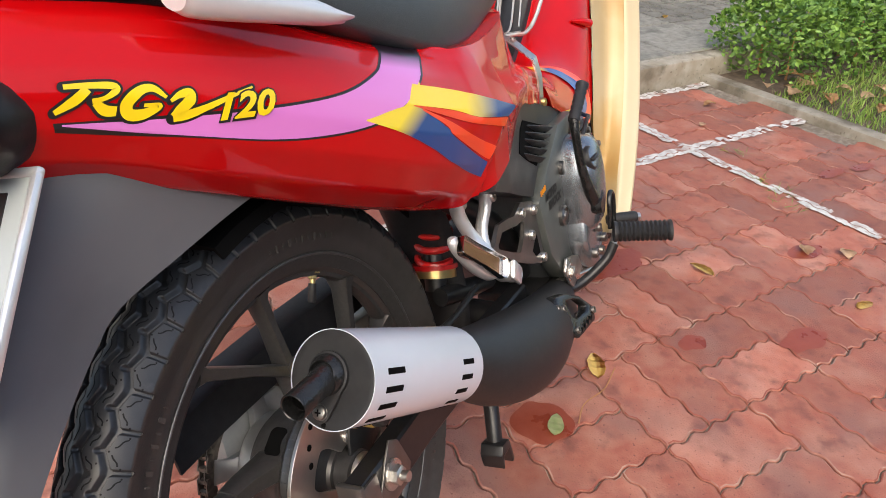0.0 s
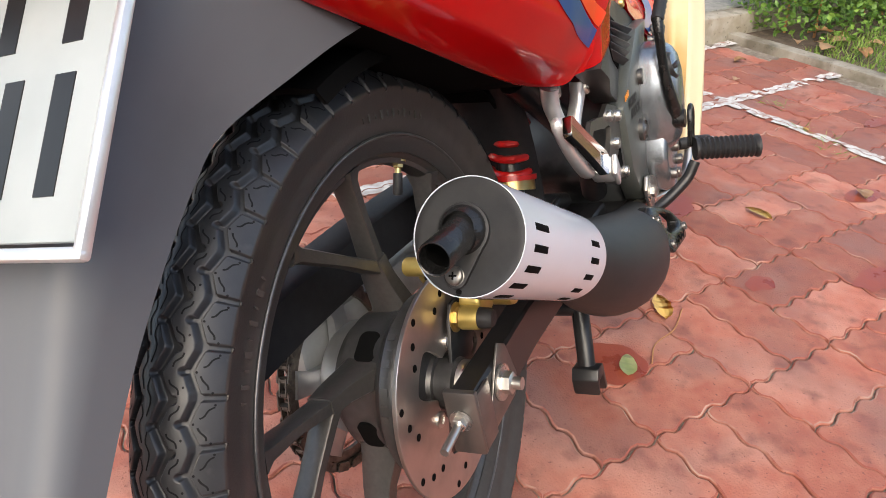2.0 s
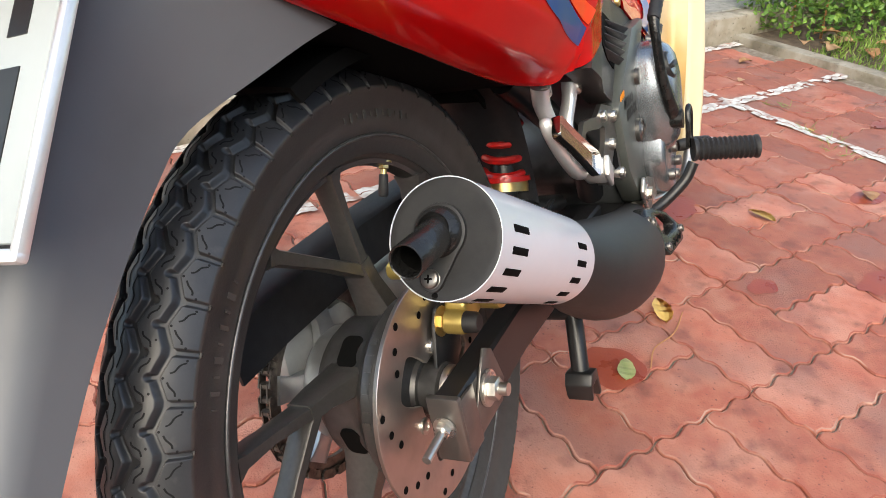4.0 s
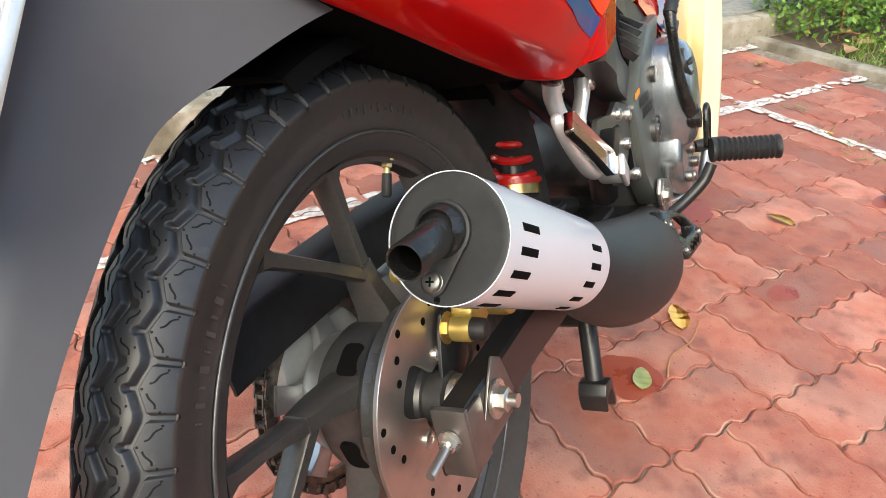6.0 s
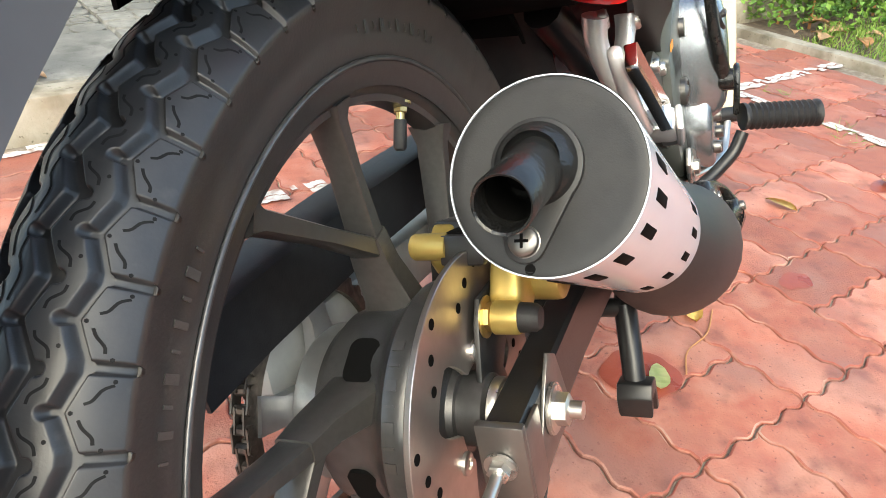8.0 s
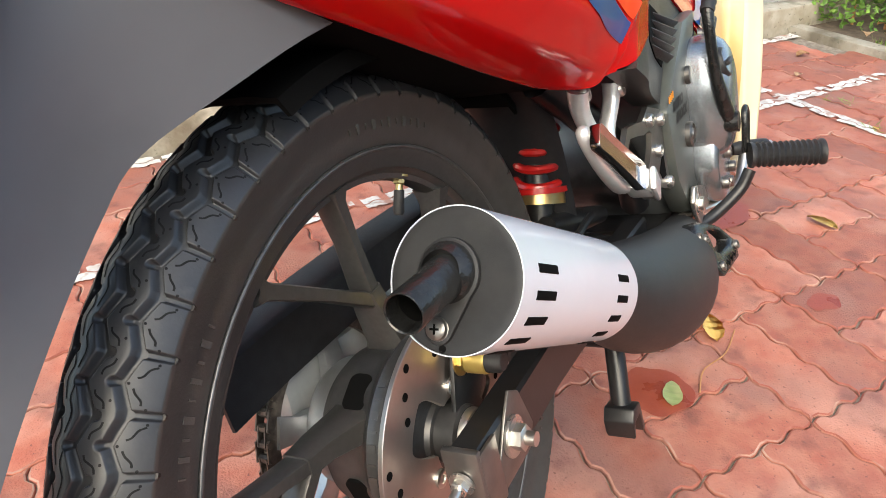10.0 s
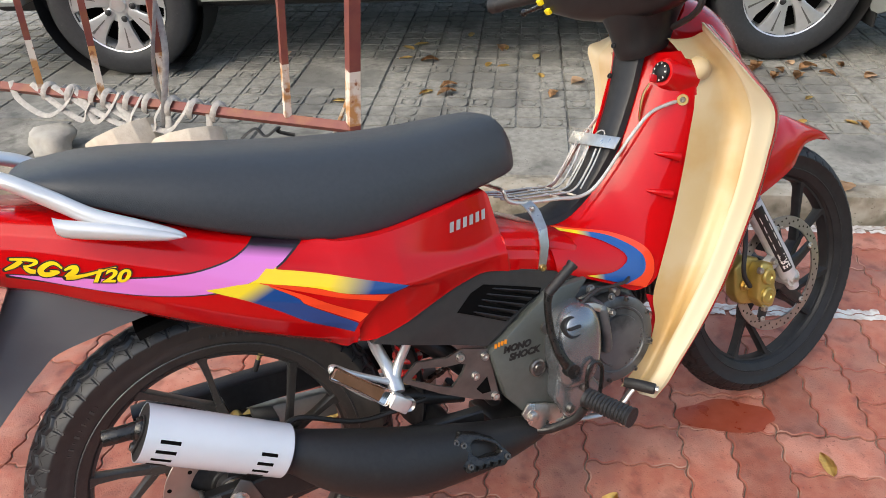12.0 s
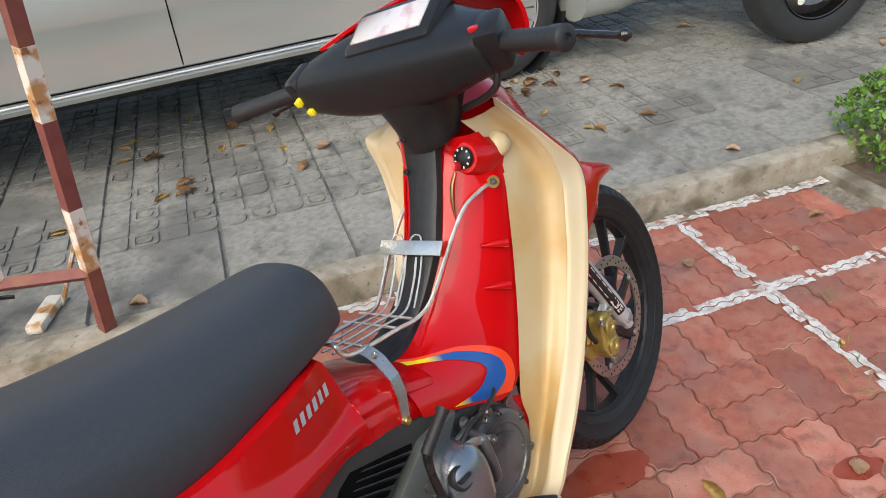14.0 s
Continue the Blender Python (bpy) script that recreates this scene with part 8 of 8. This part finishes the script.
def paver_mesh(lu, lv):
    rings = [(0.0013, -0.012), (0.0013, -0.0035), (0.0022, -0.0012), (0.0045, 0.0)]
    verts, faces = [], []
    for g, z in rings:
        verts += [(x, y, z) for x, y in paver_outline(lu, lv, 5, g)]
    n = len(verts) // len(rings)
    for r in range(len(rings) - 1):
        for i in range(n):
            j = (i + 1) % n
            faces.append((r * n + i, r * n + j, (r + 1) * n + j, (r + 1) * n + i))
    faces.append(tuple(range((len(rings) - 1) * n, len(rings) * n)))
    me = from_lists("paver", verts, faces, PAVER, False)
    me.materials.append(PAVER_EDGE)
    for f in me.polygons[2 * n:3 * n]:
        f.material_index = 1
    return me


LONG_U, LONG_V = paver_mesh(DU, DV / 2), paver_mesh(DU / 2, DV)
random.seed(3)
rest_v, rest_f = [], []
for i in range(-20, 10):
    for j in range(-14, 8):
        along = (i + j) % 2 == 0
        for k in range(2):
            u = U0 + DU * i + (DU / 2 if along else DU / 4 + DU / 2 * k)
            v = V0 + DV * j + (DV / 4 + DV / 2 * k if along else DV / 2)
            if u + DU / 2 > PLANT_U + 0.06 or v + DV / 4 > KERB_V + 0.03:
                continue
            m = Matrix.Translation(uv(u, v, random.uniform(-0.0012, 0.0012))) @ pose(0, 0, 0, random.gauss(0, 0.22), random.gauss(0, 0.22), math.degrees(YAW) + random.gauss(0, 0.25))
            me = LONG_U if along else LONG_V
            if -0.55 < u < 2.3 and -0.62 < v < 1.4:
                ob = new("paver", me)
                ob.parent = bed
                ob.matrix_parent_inverse = bed.matrix_basis.inverted()
                ob.matrix_basis = m
            else:
                o = len(rest_v)
                rest_v += [tuple(m @ q.co) for q in me.vertices]
                rest_f += [tuple(o + q for q in f.vertices) for f in me.polygons]
far_pavers = part("far_pavers", from_lists("far_pavers", rest_v, rest_f, PAVER), None, bed)
far_pavers.matrix_parent_inverse = bed.matrix_basis.inverted()
tagged(far_pavers, "red concrete pavers with wavy edges", kind="stuff")


def painted_line(a, b, along_u, half, skip, seed, fixed):
    """Worn white paint either side of a joint, broken where it has flaked away."""
    rng = random.Random(seed)
    verts, faces = [], []
    step = 0.006
    for side in (-1, 1):
        last = None
        for q in range(int((b - a) / step)):
            s = a + q * step
            w0 = wave((s - (U0 if along_u else V0)) / ((DU if along_u else DV) / 4))
            lo = side * 0.0018
            hi = side * (half + 0.009 * noise.noise(Vector((s * 22, seed, side))) + 0.003 * rng.uniform(-1, 1))
            worn = noise.noise(Vector((s * 14, seed * 3.1, side * 2))) + 0.5 * noise.noise(Vector((s * 55, seed, side)))
            if worn < skip:
                last = None
                continue
            pair = [fixed + w0 + lo, fixed + w0 * 0.3 + hi]
            idx = len(verts)
            for d in pair:
                verts.append(uv(s, d, 0.0034) if along_u else uv(d, s, 0.0044))
            if last is not None:
                faces.append((last, last + 1, idx + 1, idx))
            last = idx
    return thing("painted_line", from_lists("painted_line", verts, faces, PAVER_PAINTED, False), None, "worn white painted line across the red pavers", "road marking", "painted lines", "structure", 0)


painted_line(-3.0, PLANT_U, True, 0.022, -0.36, 2, V0 + 4 * DV)
painted_line(-0.6, KERB_V, False, 0.022, -0.34, 5, U0 + 6 * DU)
painted_line(-3.0, PLANT_U, True, 0.022, -0.36, 9, V0 + 6 * DV)

# wet patches
random.seed(17)
for u, v, a, b in ((0.475, 0.15, 0.052, 0.05), (0.887, 0.175, 0.035, 0.022), (1.1, 0.065, 0.06, 0.03), (1.435, 0.29, 0.055, 0.03), (1.95, 0.55, 0.06, 0.022), (2.08, 0.53, 0.06, 0.02), (0.95, 0.485, 0.1, 0.05)):
    ring = []
    for k in range(36):
        t = 2 * math.pi * k / 36
        r = 1 + 0.3 * noise.noise(Vector((math.cos(t) * 1.5 + u * 7, math.sin(t) * 1.5, v * 5)))
        ring.append(uv(u + a * r * math.cos(t), v + b * r * math.sin(t), 0.0022))
    thing("wet_patch", from_lists("wet_patch", ring, [tuple(range(36))], WET, False), None, "dark wet patch drying on the red pavers", "puddle", "wet patches", "structure", 0)

# cement tiles with rounded relief
TS = 0.4


def pad(verts, faces, cx, cy, hx, hy, r, z0, z1):
    """A raised pad with rounded corners."""
    pts = []
    for qx, qy, a0 in ((1, 1, 0), (-1, 1, 90), (-1, -1, 180), (1, -1, 270)):
        for k in range(4):
            a = radians(a0 + 30 * k)
            pts.append((cx + qx * (hx - r) + r * math.cos(a), cy + qy * (hy - r) + r * math.sin(a)))
    o = len(verts)
    n = len(pts)
    verts += [(x, y, z0) for x, y in pts]
    verts += [(cx + (x - cx) * 0.965, cy + (y - cy) * 0.965, z1) for x, y in pts]
    for i in range(n):
        faces.append((o + i, o + (i + 1) % n, o + n + (i + 1) % n, o + n + i))
    faces.append(tuple(range(o + n, o + 2 * n)))


def ring_pad(verts, faces, cx, cy, hx, hy, r, wd, z0, z1):
    def outline(ax, ay, rr):
        pts = []
        for qx, qy, a0 in ((1, 1, 0), (-1, 1, 90), (-1, -1, 180), (1, -1, 270)):
            for k in range(4):
                a = radians(a0 + 30 * k)
                pts.append((cx + qx * (ax - rr) + rr * math.cos(a), cy + qy * (ay - rr) + rr * math.sin(a)))
        return pts
    o = len(verts)
    a, b = outline(hx, hy, r), outline(hx - wd, hy - wd, max(r - wd, 0.004))
    for pts, z in ((a, z0), (a, z1), (b, z1), (b, z0)):
        verts += [(x, y, z) for x, y in pts]
    n = len(a)
    for q in range(3):
        for i in range(n):
            faces.append((o + q * n + i, o + q * n + (i + 1) % n, o + (q + 1) * n + (i + 1) % n, o + (q + 1) * n + i))


def tile_mesh(pattern):
    verts, faces = [], []
    pad(verts, faces, 0, 0, TS / 2 - 0.002, TS / 2 - 0.002, 0.004, -0.016, -0.0062 if pattern else 0.0)
    if pattern:
        g = 0.004
        for i in range(4):
            for j in range(4):
                cx, cy = -TS / 2 + TS / 8 + TS / 4 * i, -TS / 2 + TS / 8 + TS / 4 * j
                kind = (i + 2 * j) % 4
                hx = TS / 8 - g
                if kind == 0:
                    ring_pad(verts, faces, cx, cy, hx, hx, 0.012, 0.014, -0.009, 0.0)
                    pad(verts, faces, cx, cy, hx - 0.02, hx - 0.02, 0.02, -0.009, 0.0)
                elif kind == 2:
                    pad(verts, faces, cx, cy, hx, hx, 0.035, -0.009, 0.0)
                else:
                    pad(verts, faces, cx, cy, hx, hx, 0.008, -0.009, 0.0)
    return from_lists("tile", verts, faces, CONCRETE_TILE, False)


PLAIN, RELIEF = tile_mesh(False), tile_mesh(True)
far_v, far_f = [], []
random.seed(4)
for i in range(-14, 18):
    for j in range(0, 14):
        u, v = 1.84 + TS * (i + 0.5), KERB_V + 0.09 + TS * (j + 0.5)
        me = PLAIN if j == 0 or random.random() < 0.1 else RELIEF
        m = Matrix.Translation(uv(u, v, TOP + random.uniform(-0.001, 0.0015))) @ pose(0, 0, 0, random.gauss(0, 0.12), random.gauss(0, 0.12), math.degrees(YAW) + 90 * random.randrange(4))
        if -1.8 < u < 4.2 and v < 4.5:
            ob = new("tile", me)
            ob.parent = road
            ob.matrix_parent_inverse = road.matrix_basis.inverted()
            ob.matrix_basis = m
        else:
            o = len(far_v)
            far_v += [tuple(m @ q.co) for q in me.vertices]
            far_f += [tuple(o + q for q in f.vertices) for f in me.polygons]
far_tiles = part("far_tiles", from_lists("far_tiles", far_v, far_f, CONCRETE_TILE, False), None, road)
far_tiles.matrix_parent_inverse = road.matrix_basis.inverted()
tagged(far_tiles, "grey cement tiles with rounded relief", kind="stuff")
